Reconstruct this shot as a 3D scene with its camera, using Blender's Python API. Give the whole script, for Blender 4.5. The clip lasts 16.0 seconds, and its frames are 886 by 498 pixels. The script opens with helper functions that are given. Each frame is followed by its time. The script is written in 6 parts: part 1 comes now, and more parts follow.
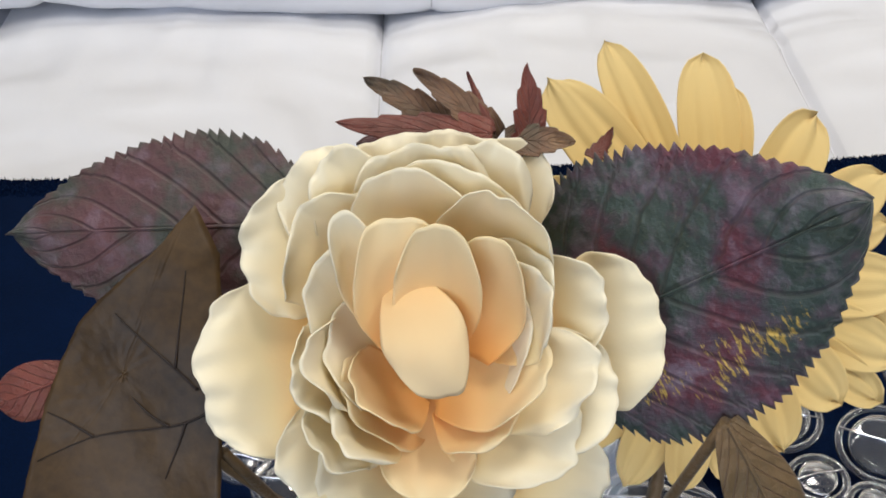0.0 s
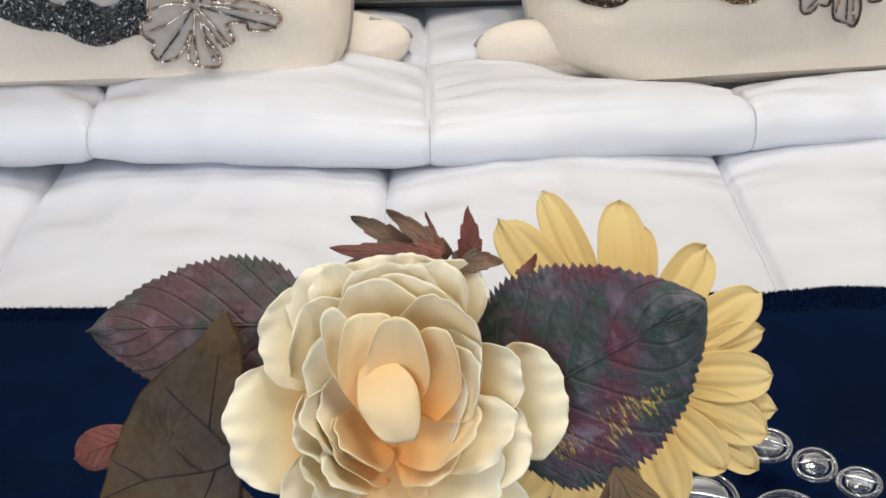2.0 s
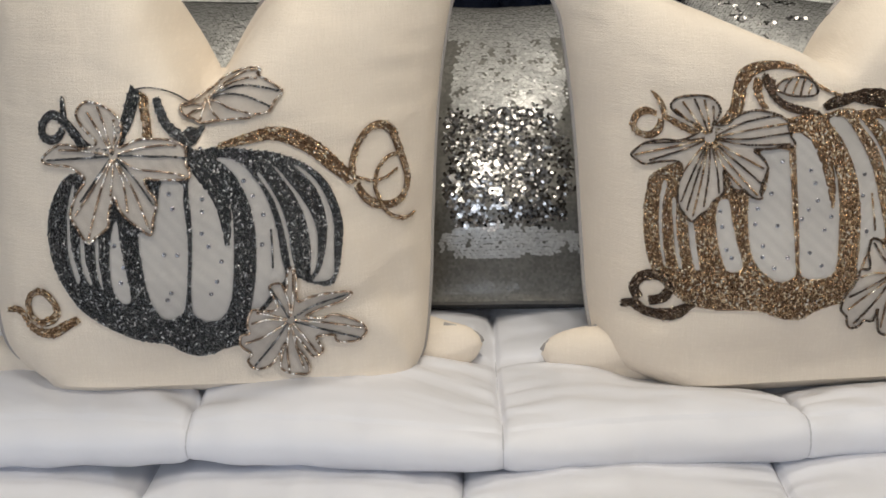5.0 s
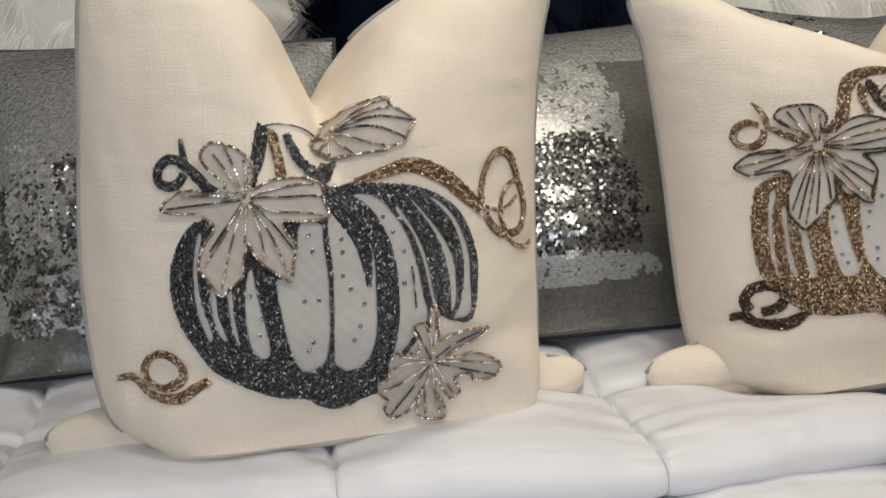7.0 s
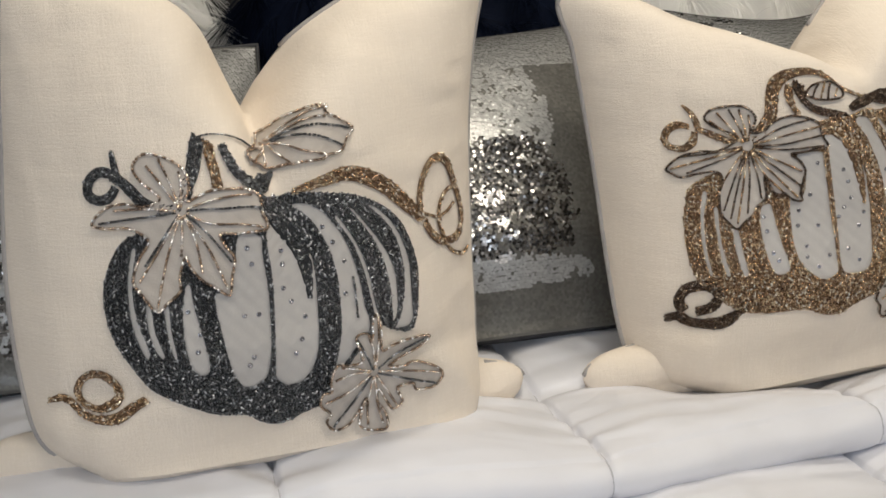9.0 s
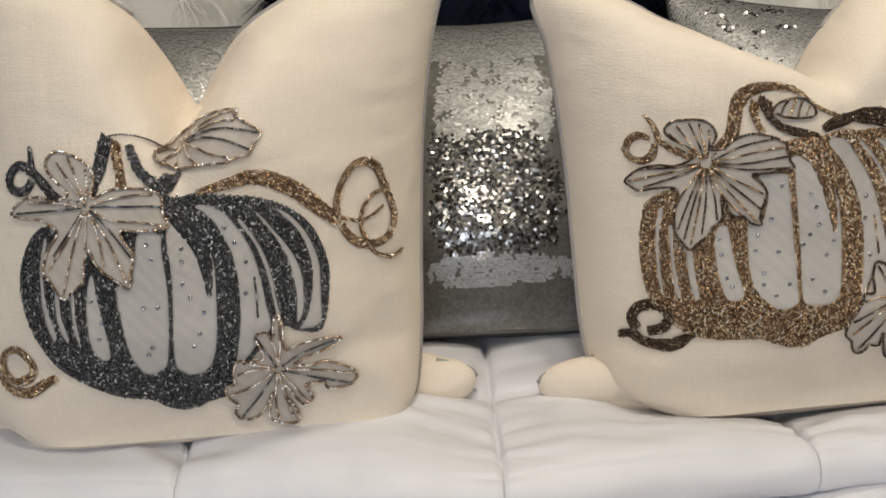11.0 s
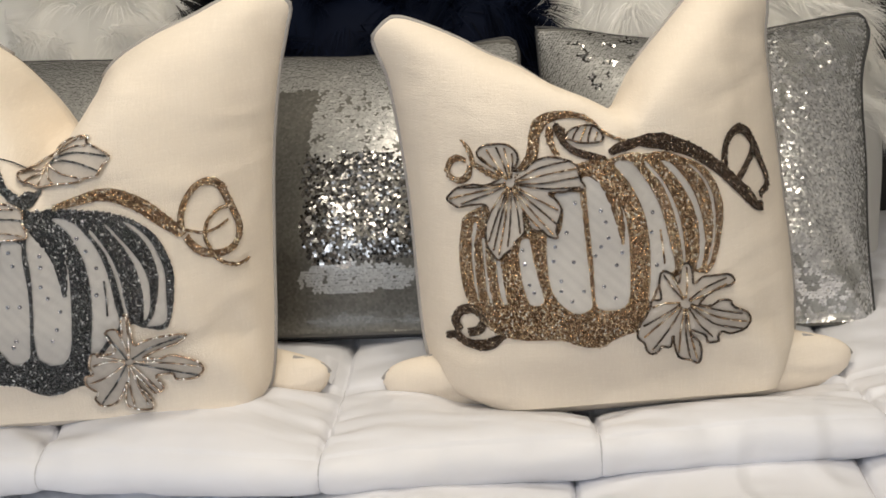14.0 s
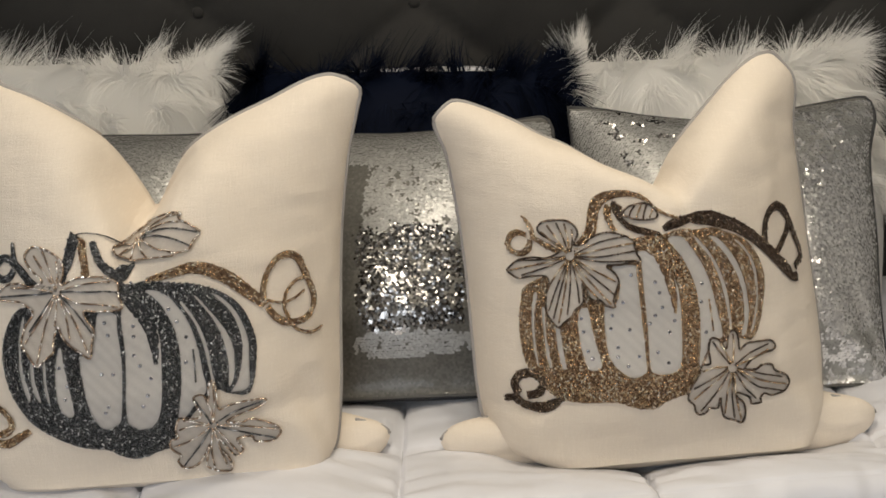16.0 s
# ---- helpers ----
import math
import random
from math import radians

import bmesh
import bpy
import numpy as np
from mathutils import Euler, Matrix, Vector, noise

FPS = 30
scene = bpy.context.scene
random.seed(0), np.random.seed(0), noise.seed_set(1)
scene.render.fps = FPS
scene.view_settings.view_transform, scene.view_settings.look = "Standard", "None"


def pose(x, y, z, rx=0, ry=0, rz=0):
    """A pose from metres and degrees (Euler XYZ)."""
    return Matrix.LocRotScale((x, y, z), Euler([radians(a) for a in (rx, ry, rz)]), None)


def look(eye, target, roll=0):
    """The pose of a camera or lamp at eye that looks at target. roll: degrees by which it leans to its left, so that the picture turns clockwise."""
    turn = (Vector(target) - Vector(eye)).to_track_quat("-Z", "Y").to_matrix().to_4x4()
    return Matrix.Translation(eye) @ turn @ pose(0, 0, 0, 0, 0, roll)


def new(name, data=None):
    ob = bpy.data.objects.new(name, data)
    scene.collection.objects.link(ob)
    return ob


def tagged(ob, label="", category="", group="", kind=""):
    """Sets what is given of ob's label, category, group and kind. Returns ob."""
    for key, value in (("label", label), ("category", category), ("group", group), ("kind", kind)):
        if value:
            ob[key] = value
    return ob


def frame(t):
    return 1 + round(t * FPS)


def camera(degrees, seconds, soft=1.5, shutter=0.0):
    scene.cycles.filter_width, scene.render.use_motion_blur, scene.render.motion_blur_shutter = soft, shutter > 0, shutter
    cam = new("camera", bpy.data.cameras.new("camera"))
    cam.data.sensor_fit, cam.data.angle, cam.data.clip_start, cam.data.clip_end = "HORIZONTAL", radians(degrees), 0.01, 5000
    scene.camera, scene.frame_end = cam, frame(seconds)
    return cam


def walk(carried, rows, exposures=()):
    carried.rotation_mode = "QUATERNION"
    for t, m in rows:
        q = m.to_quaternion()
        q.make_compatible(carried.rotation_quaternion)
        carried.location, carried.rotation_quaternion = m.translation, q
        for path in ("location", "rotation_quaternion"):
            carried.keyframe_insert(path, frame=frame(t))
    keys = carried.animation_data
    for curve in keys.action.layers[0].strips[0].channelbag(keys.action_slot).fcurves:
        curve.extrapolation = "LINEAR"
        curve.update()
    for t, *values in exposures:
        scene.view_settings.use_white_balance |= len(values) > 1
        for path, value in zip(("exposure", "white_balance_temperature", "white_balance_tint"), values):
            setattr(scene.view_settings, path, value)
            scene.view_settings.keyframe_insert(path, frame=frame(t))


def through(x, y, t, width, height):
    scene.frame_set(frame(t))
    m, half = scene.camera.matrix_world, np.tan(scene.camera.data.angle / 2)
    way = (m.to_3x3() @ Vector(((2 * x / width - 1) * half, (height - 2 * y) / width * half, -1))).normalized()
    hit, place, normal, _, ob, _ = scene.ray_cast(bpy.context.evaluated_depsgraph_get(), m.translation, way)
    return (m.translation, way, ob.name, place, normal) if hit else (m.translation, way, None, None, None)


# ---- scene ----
cam = camera(42.0, 16.0, soft=1.7)
PATH = [
    (0, (-0.012, -0.019, 1.065), (0.007, 1.561, -0.161), -0.5),
    (0.5, (-0.008, -0.035, 1.076), (0.005, 1.585, -0.096), -0.6),
    (1, (-0.005, -0.064, 1.086), (-0.003, 1.579, -0.054), -0.9),
    (1.5, (0.001, -0.099, 1.097), (-0.009, 1.573, -0.001), -1.0),
    (2, (0.008, -0.125, 1.119), (-0.005, 1.6, 0.108), -1.0),
    (2.5, (0.003, -0.139, 1.139), (-0.014, 1.635, 0.216), -1.0),
    (3, (0.0, -0.153, 1.166), (-0.029, 1.661, 0.323), -1.2),
    (3.5, (-0.004, -0.162, 1.181), (-0.032, 1.683, 0.409), -1.1),
    (4, (-0.011, -0.169, 1.194), (-0.037, 1.7, 0.483), -0.9),
    (4.5, (-0.008, -0.176, 1.204), (-0.064, 1.71, 0.54), -0.9),
    (5, (-0.019, -0.173, 1.214), (-0.103, 1.721, 0.578), -1.3),
    (5.2, (-0.047, -0.167, 1.221), (-0.124, 1.727, 0.583), -1.6),
    (7.3, (-0.375, -0.101, 1.17), (-0.032, 1.792, 0.622), -2.5),
    (7.5, (-0.4, -0.086, 1.16), (0.008, 1.794, 0.616), -2.3),
    (8, (-0.432, -0.063, 1.164), (0.064, 1.794, 0.612), -1.9),
    (8.5, (-0.413, -0.083, 1.172), (0.057, 1.781, 0.62), -2.4),
    (8.7, (-0.4, -0.092, 1.181), (0.056, 1.774, 0.625), -2.5),
    (10.8, (-0.04, -0.114, 1.243), (-0.082, 1.779, 0.6), -3.2),
    (11, (-0.03, -0.115, 1.25), (-0.079, 1.772, 0.589), -3.0),
    (11.5, (0.012, -0.124, 1.248), (-0.04, 1.756, 0.568), -4.0),
    (12, (0.004, -0.152, 1.266), (0.008, 1.727, 0.581), -4.5),
    (12.5, (0.016, -0.198, 1.275), (0.023, 1.689, 0.613), -4.5),
    (13, (0.076, -0.236, 1.279), (0.059, 1.659, 0.638), -4.2),
    (13.5, (0.174, -0.254, 1.283), (0.087, 1.64, 0.647), -3.8),
    (14, (0.237, -0.247, 1.281), (0.065, 1.642, 0.648), -3.9),
    (14.5, (0.256, -0.256, 1.284), (0.072, 1.638, 0.665), -3.5),
    (15, (0.195, -0.275, 1.298), (0.055, 1.629, 0.704), -3.4),
    (15.5, (0.119, -0.304, 1.321), (0.014, 1.611, 0.754), -3.2),
    (16, (0.101, -0.337, 1.333), (0.032, 1.585, 0.787), -3.0),
]
EXPOSURE = [(0.0, -0.28, 5950, 10), (2.0, -0.25, 5950, 10), (3.5, -0.44, 6050, 10), (5.0, -0.58, 6250, 10), (8.5, -0.52, 6300, 10), (11.0, -0.62, 6450, 10), (12.5, -0.52, 6550, 10), (14.0, -0.42, 6500, 10), (15.5, -0.55, 6600, 10), (16.0, -0.64, 6650, 10)]
walk(cam, [(t, look(eye, target, roll)) for t, eye, target, roll in PATH], EXPOSURE)

# ---- light: an indoor room, a cool window behind the foot of the bed, warm ceiling lamps and an added fill over the cushions ----
world = bpy.data.worlds.new("room_air")
world.use_nodes = True
world.node_tree.nodes["Background"].inputs[0].default_value = (0.75, 0.82, 1.0, 1)
world.node_tree.nodes["Background"].inputs[1].default_value = 0.2
scene.world = world


def area_lamp(name, eye, target, size_x, size_y, watts, colour):
    data = bpy.data.lights.new(name, "AREA")
    data.shape, data.size, data.size_y, data.energy, data.color = "RECTANGLE", size_x, size_y, watts, colour
    ob = new(name, data)
    ob.matrix_world = look(eye, target)
    return ob


area_lamp("window_daylight", (-0.9, -2.6, 1.75), (-0.3, 1.0, 0.8), 1.9, 1.5, 50, (0.86, 0.92, 1.0))
# The last, at y 1.1, is an added fill that brightens fur and cushion tops.
for x, y, watts in ((0.05, 0.1, 12), (1.25, -0.3, 18), (-1.1, -0.4, 7), (0.2, 1.1, 16)):
    area_lamp("ceiling_and_fill_light", (x, y, 2.46), (x, y, 0.0), 0.36, 0.36, watts, (1.0, 0.9, 0.74))


# ---- materials ----
class Nodes:
    """A node material under construction."""

    def __init__(self, name):
        self.mat = bpy.data.materials.new(name)
        self.mat.use_nodes = True
        self.tree = self.mat.node_tree
        self.bsdf = self.tree.nodes["Principled BSDF"]
        self.out = self.tree.nodes["Material Output"]

    def add(self, kind, **inputs):
        node = self.tree.nodes.new(kind)
        for key, value in inputs.items():
            self.put(node.inputs[key.replace("_", " ")], value)
        return node

    def put(self, socket, value):
        if isinstance(value, bpy.types.NodeSocket):
            self.tree.links.new(value, socket)
        else:
            socket.default_value = value

    def set(self, **inputs):
        for key, value in inputs.items():
            self.put(self.bsdf.inputs[key.replace("_", " ")], value)
        return self

    def coords(self, kind="Object"):
        return self.add("ShaderNodeTexCoord").outputs[kind]

    def noise(self, scale, detail=3.0, rough=0.55, vector=None):
        node = self.add("ShaderNodeTexNoise", Scale=scale, Detail=detail, Roughness=rough)
        self.put(node.inputs["Vector"], vector or self.coords())
        return node.outputs["Fac"]

    def ramp(self, fac, *stops):
        node = self.add("ShaderNodeValToRGB", Fac=fac)
        el = node.color_ramp.elements
        while len(el) < len(stops):
            el.new(0.5)
        for e, (place, colour) in zip(el, stops):
            e.position, e.color = place, (*colour, 1)
        return node.outputs["Color"]

    def mix(self, fac, a, b, blend="MIX"):
        node = self.tree.nodes.new("ShaderNodeMix")
        node.data_type, node.blend_type = "RGBA", blend
        for socket, value in zip([node.inputs[0], node.inputs[6], node.inputs[7]], (fac, a, b)):
            self.put(socket, (*value, 1) if isinstance(value, tuple) and len(value) == 3 else value)
        return node.outputs[2]

    def math(self, op, a, b=0.0, c=0.0):
        node = self.tree.nodes.new("ShaderNodeMath")
        node.operation = op
        for socket, value in zip(node.inputs, (a, b, c)):
            self.put(socket, value)
        return node.outputs[0]

    def bump(self, height, strength=0.3, distance=0.002, normal=None):
        node = self.add("ShaderNodeBump", Strength=strength, Distance=distance, Height=height)
        if normal is not None:
            self.put(node.inputs["Normal"], normal)
        return node.outputs["Normal"]


def fabric(name, light, dark, blotch=6.0, grain=220.0, rough=0.85, pitch=0.0, relief=0.25, sheen=0.0, depth=0.001, gloss=0.25):
    n = Nodes(name)
    big, fine = n.noise(blotch, 4.0), n.noise(grain, 2.0)
    tone = n.ramp(n.math("ADD", n.math("MULTIPLY", big, 0.7), n.math("MULTIPLY", fine, 0.3)), (0.3, dark), (0.7, light))
    height = fine
    if pitch:
        # slubs: threads that run thick and thin both ways
        slubs = []
        for scale in ((1.0, 1.0, 14.0), (14.0, 1.0, 1.0)):
            v = n.add("ShaderNodeMapping", Vector=n.coords())
            v.inputs["Scale"].default_value = scale
            slubs.append(n.noise(42.0, 4.0, 0.7, v.outputs[0]))
        slub = n.math("ADD", slubs[0], slubs[1])
        tone = n.mix(n.ramp(slub, (0.8, (0, 0, 0)), (1.25, (0.22, 0.22, 0.22))), tone, tuple(c * 0.86 for c in dark))
        height = n.math("ADD", n.noise(0.55 / pitch, 2.0), slub)
    base = None
    if pitch:
        ridges = []
        for scale, turn in (((1.0, 1.0, 2.8), 0.6), ((2.6, 1.0, 1.0), -0.5)):
            v = n.add("ShaderNodeMapping", Vector=n.coords())
            v.inputs["Scale"].default_value, v.inputs["Rotation"].default_value = scale, (0, turn, 0)
            wave = n.noise(6.0, 1.5, 0.45, v.outputs[0])
            ridge = n.math("SINE", n.math("MULTIPLY", wave, 14.0))
            ridges.append(n.math("MULTIPLY", ridge, n.noise(3.5, 2.0)))
        base = n.bump(n.math("ADD", ridges[0], ridges[1]), 0.25, 0.008)
    n.set(Base_Color=tone, Roughness=rough, Normal=n.bump(height, relief, depth, base), Sheen_Weight=sheen, Sheen_Roughness=0.4, Specular_IOR_Level=gloss)
    return n.mat


def metal_beads(name, *stops, rough=0.2, metal=0.6):
    """Glass and metal beads, each with its own tone; the palest tones paint in glints."""
    n = Nodes(name)
    info = n.add("ShaderNodeNewGeometry").outputs["Random Per Island"]
    n.set(Base_Color=n.ramp(info, *stops), Metallic=metal, Roughness=rough, Coat_Weight=0.6, Coat_Roughness=0.06)
    return n.mat


def sequin_foil(name, light, dark, metal, rough):
    """Plastic foil of one side of a reversible sequin or of painted glare, each disc with a tone of its own."""
    n = Nodes(name)
    each = n.add("ShaderNodeNewGeometry").outputs["Random Per Island"]
    n.set(Base_Color=n.ramp(each, (0.0, dark), (1.0, light)), Metallic=metal, Roughness=rough, Coat_Weight=0.3, Coat_Roughness=0.1)
    return n.mat


def cotton(name, light, dark):
    """Smooth down-quilt cotton with soft puckers."""
    n = Nodes(name)
    tone = n.ramp(n.noise(4.0, 4.0), (0.3, dark), (0.7, light))
    folds = []
    for scale, turn in (((1.0, 2.6, 1.0), 0.5), ((2.4, 1.0, 1.0), -0.4)):
        v = n.add("ShaderNodeMapping", Vector=n.coords())
        v.inputs["Scale"].default_value, v.inputs["Rotation"].default_value = scale, (0, 0, turn)
        wave = n.noise(5.0, 1.0, 0.4, v.outputs[0])
        ridge = n.math("SINE", n.math("MULTIPLY", wave, 16.0))
        folds.append(n.math("MULTIPLY", ridge, n.noise(3.0, 2.0)))
    soft = n.bump(n.math("ADD", folds[0], folds[1]), 0.4, 0.008)
    n.set(Base_Color=tone, Roughness=0.45, Sheen_Weight=0.1, Specular_IOR_Level=0.45, Normal=n.bump(n.noise(500.0, 2.0), 0.1, 0.001, soft))
    return n.mat


def long_hair(name, light, dark, through, gloss=0.2):
    """Fine hair: some of the light passes through each strand."""
    n = Nodes(name)
    tone = n.ramp(n.add("ShaderNodeNewGeometry").outputs["Random Per Island"], (0.0, dark), (1.0, light))
    n.set(Base_Color=tone, Roughness=0.6, Specular_IOR_Level=gloss)
    thin = n.add("ShaderNodeBsdfTranslucent", Color=tone)
    both = n.add("ShaderNodeMixShader", Fac=through)
    n.put(both.inputs[1], n.bsdf.outputs[0])
    n.put(both.inputs[2], thin.outputs[0])
    n.put(n.out.inputs["Surface"], both.outputs[0])
    return n.mat


def petal_cloth(name, base, middle, rim, veins=0.3):
    """Printed petal cloth: deep dye at the base, pale at the rim; thin enough to let light through."""
    n = Nodes(name)
    uv = n.add("ShaderNodeUVMap").outputs["UV"]
    parts = n.add("ShaderNodeSeparateXYZ", Vector=uv)
    wobble = n.math("MULTIPLY", n.math("SUBTRACT", n.noise(60.0, 3.0), 0.5), 0.12)
    tone = n.ramp(n.math("ADD", parts.outputs["Y"], wobble), (0.05, base), (0.45, middle), (0.95, rim))
    lines = n.add("ShaderNodeTexWave", Scale=9.0, Distortion=3.0, Detail=3.0)
    stretch = n.add("ShaderNodeMapping", Vector=uv)
    stretch.inputs["Scale"].default_value = (1.0, 0.06, 1.0)
    n.put(lines.inputs["Vector"], stretch.outputs[0])
    cloth = n.noise(900.0, 2.0)
    height = n.math("ADD", n.math("MULTIPLY", lines.outputs["Fac"], veins), n.math("MULTIPLY", cloth, 0.25))
    normal = n.bump(height, 0.25, 0.0006)
    n.set(Base_Color=tone, Roughness=0.75, Normal=normal, Sheen_Weight=0.15)
    thin = n.add("ShaderNodeBsdfTranslucent", Color=tone)
    both = n.add("ShaderNodeMixShader", Fac=0.28)
    n.put(both.inputs[1], n.bsdf.outputs[0])
    n.put(both.inputs[2], thin.outputs[0])
    n.put(n.out.inputs["Surface"], both.outputs[0])
    return n.mat


def leaf_cloth(name, *stops, vein=(0.05, 0.035, 0.03), glitter=None, scale=38.0, rough=0.5, mottle=0.0):
    """Printed leaf cloth with blotches of dye along the side veins."""
    n = Nodes(name)
    uv = n.add("ShaderNodeUVMap").outputs["UV"]
    blot = n.noise(scale, 5.0, 0.6)
    tone = n.ramp(blot, *stops)
    parts = n.add("ShaderNodeSeparateXYZ", Vector=uv)
    stray = n.math("MULTIPLY", n.math("SUBTRACT", n.noise(28.0, 3.0), 0.5), 0.09)
    side = n.math("ABSOLUTE", n.math("ADD", n.math("SUBTRACT", parts.outputs["X"], 0.5), n.math("MULTIPLY", stray, 0.4)))
    herring = n.math("PINGPONG", n.math("MULTIPLY", n.math("ADD", stray, n.math("SUBTRACT", parts.outputs["Y"], n.math("MULTIPLY", side, 0.75))), 7.0), 0.5)
    line = n.math("MINIMUM", n.math("MULTIPLY", herring, 0.16), n.math("MULTIPLY", side, 0.9))
    vein_mask = n.ramp(line, (0.004, (1, 1, 1)), (0.016, (0, 0, 0)))
    colour = n.mix(n.math("MULTIPLY", vein_mask, 0.25), n.mix(n.math("MULTIPLY", n.ramp(n.noise(95.0, 4.0, 0.6), (0.52, (0, 0, 0)), (0.7, (1, 1, 1))), mottle), tone, (0.33, 0.25, 0.33)), vein)
    crinkle = n.noise(260.0, 4.0, 0.7)
    if glitter:
        streak = n.add("ShaderNodeMapping", Vector=uv)
        streak.inputs["Scale"].default_value = (5.0, 26.0, 1.0)
        streak.inputs["Rotation"].default_value = (0, 0, 0.5)
        lower = n.math("ADD", 0.55, n.math("MULTIPLY", n.ramp(parts.outputs["X"], (0.5, (0, 0, 0)), (0.7, (1, 1, 1)), (0.84, (0.9, 0.9, 0.9)), (0.97, (0, 0, 0))), 0.42))
        lower = n.math("MULTIPLY", lower, n.ramp(parts.outputs["Y"], (0.08, (0.6, 0.6, 0.6)), (0.25, (1.12, 1.12, 1.12)), (0.62, (1.0, 1.0, 1.0)), (0.8, (0.6, 0.6, 0.6))))
        foil = n.math("MULTIPLY", n.math("MULTIPLY", n.noise(2.2, 2.0, 0.5, uv), lower), n.noise(3.0, 5.0, 0.75, streak.outputs[0]))
        patch = n.ramp(foil, (0.255, (0, 0, 0)), (0.28, (1, 1, 1)))
        colour = n.mix(patch, colour, glitter)
        n.set(Metallic=n.math("MULTIPLY", patch, 0.6))
    n.set(Base_Color=colour, Roughness=rough, Normal=n.bump(n.math("ADD", n.math("MULTIPLY", vein_mask, -0.6), n.math("ADD", crinkle, n.math("MULTIPLY", n.noise(60.0, 3.0), 4.0))), 0.7, 0.0013), Sheen_Weight=0.2)
    thin = n.add("ShaderNodeBsdfTranslucent", Color=colour)
    both = n.add("ShaderNodeMixShader", Fac=0.12)
    n.put(both.inputs[1], n.bsdf.outputs[0])
    n.put(both.inputs[2], thin.outputs[0])
    n.put(n.out.inputs["Surface"], both.outputs[0])
    return n.mat


def clear_crystal(name, tint=(0.97, 0.98, 1.0), rough=0.02):
    n = Nodes(name)
    n.set(Base_Color=(*tint, 1), Roughness=rough, Transmission_Weight=0.98, IOR=1.45, Normal=n.bump(n.noise(140.0, 2.0), 0.08, 0.0005))
    return n.mat


def polished(name, colour, rough=0.2):
    n = Nodes(name)
    n.set(Base_Color=n.ramp(n.noise(70.0), (0.3, tuple(c * 0.85 for c in colour)), (0.7, colour)), Metallic=1.0, Roughness=rough)
    return n.mat


def plaster(name, light, dark, rough=0.9):
    n = Nodes(name)
    n.set(Base_Color=n.ramp(n.noise(2.5, 5.0), (0.3, dark), (0.7, light)), Roughness=rough, Normal=n.bump(n.noise(90.0, 4.0), 0.15, 0.002))
    return n.mat


def boards(name):
    n = Nodes(name)
    v = n.add("ShaderNodeMapping", Vector=n.coords())
    v.inputs["Scale"].default_value = (14.0, 1.2, 1.0)
    grain = n.noise(3.0, 6.0, 0.6, v.outputs[0])
    n.set(Base_Color=n.ramp(grain, (0.3, (0.16, 0.1, 0.06)), (0.7, (0.3, 0.2, 0.12))), Roughness=0.45, Normal=n.bump(grain, 0.1, 0.001))
    return n.mat


COTTON = cotton("white_comforter_cotton", (0.75, 0.755, 0.8), (0.7, 0.705, 0.75))
# Seam thread, greyed to paint in the shade of the seam grooves.
STITCH = fabric("shaded_seam_thread", (0.55, 0.55, 0.58), (0.45, 0.45, 0.48), 20.0, 600.0, 0.8)
PLUSH = fabric("navy_plush", (0.002, 0.009, 0.038), (0.001, 0.004, 0.015), 9.0, 700.0, 1.0, relief=0.35, sheen=0.0, depth=0.001, gloss=0.06)
LINEN = fabric("cream_linen", (0.86, 0.775, 0.67), (0.8, 0.705, 0.59), 5.0, 320.0, 0.9, pitch=0.0012, relief=0.7, sheen=0.12, depth=0.0007)
PIPING = fabric("grey_piping_cord", (0.42, 0.4, 0.38), (0.32, 0.3, 0.29), 30.0, 900.0, 0.8)
SATIN = fabric("pale_grey_applique", (0.54, 0.515, 0.485), (0.47, 0.445, 0.42), 12.0, 700.0, 0.6, relief=0.2)
LEAF_SATIN = fabric("grey_beige_leaf_cloth", (0.57, 0.52, 0.465), (0.48, 0.43, 0.38), 25.0, 700.0, 0.6, relief=0.25)
GUNMETAL = metal_beads("gunmetal_beads", (0.0, (0.025, 0.026, 0.028)), (0.6, (0.085, 0.09, 0.095)), (0.86, (0.19, 0.195, 0.2)), (0.96, (0.55, 0.56, 0.58)), (1.0, (0.95, 0.95, 0.95)), rough=0.22, metal=0.6)
GOLD = metal_beads("champagne_gold_beads", (0.0, (0.1, 0.052, 0.024)), (0.4, (0.3, 0.18, 0.09)), (0.7, (0.56, 0.38, 0.21)), (0.88, (0.9, 0.74, 0.52)), (1.0, (1.0, 0.98, 0.9)), rough=0.17, metal=0.72)
BRONZE = metal_beads("dark_bronze_beads", (0.0, (0.03, 0.019, 0.012)), (0.6, (0.085, 0.055, 0.034)), (0.9, (0.2, 0.13, 0.085)), (1.0, (0.8, 0.66, 0.5)), metal=0.8)
SILVER = metal_beads("silver_rose_beads", (0.0, (0.14, 0.095, 0.065)), (0.35, (0.36, 0.25, 0.17)), (0.65, (0.75, 0.6, 0.46)), (0.85, (1.0, 0.95, 0.88)), (1.0, (1.0, 1.0, 1.0)), rough=0.15, metal=0.8)
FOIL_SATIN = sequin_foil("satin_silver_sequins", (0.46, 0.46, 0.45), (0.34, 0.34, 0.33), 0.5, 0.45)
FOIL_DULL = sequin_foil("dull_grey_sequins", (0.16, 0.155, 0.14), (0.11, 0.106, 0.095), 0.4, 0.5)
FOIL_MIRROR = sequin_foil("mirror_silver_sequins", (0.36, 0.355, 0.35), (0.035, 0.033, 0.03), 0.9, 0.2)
# Near-white copy of the silver foil, painted where lamps glare on the sequins.
FOIL_GLARE = sequin_foil("glare_silver_sequins", (1.0, 1.0, 1.0), (0.7, 0.7, 0.72), 0.9, 0.28)
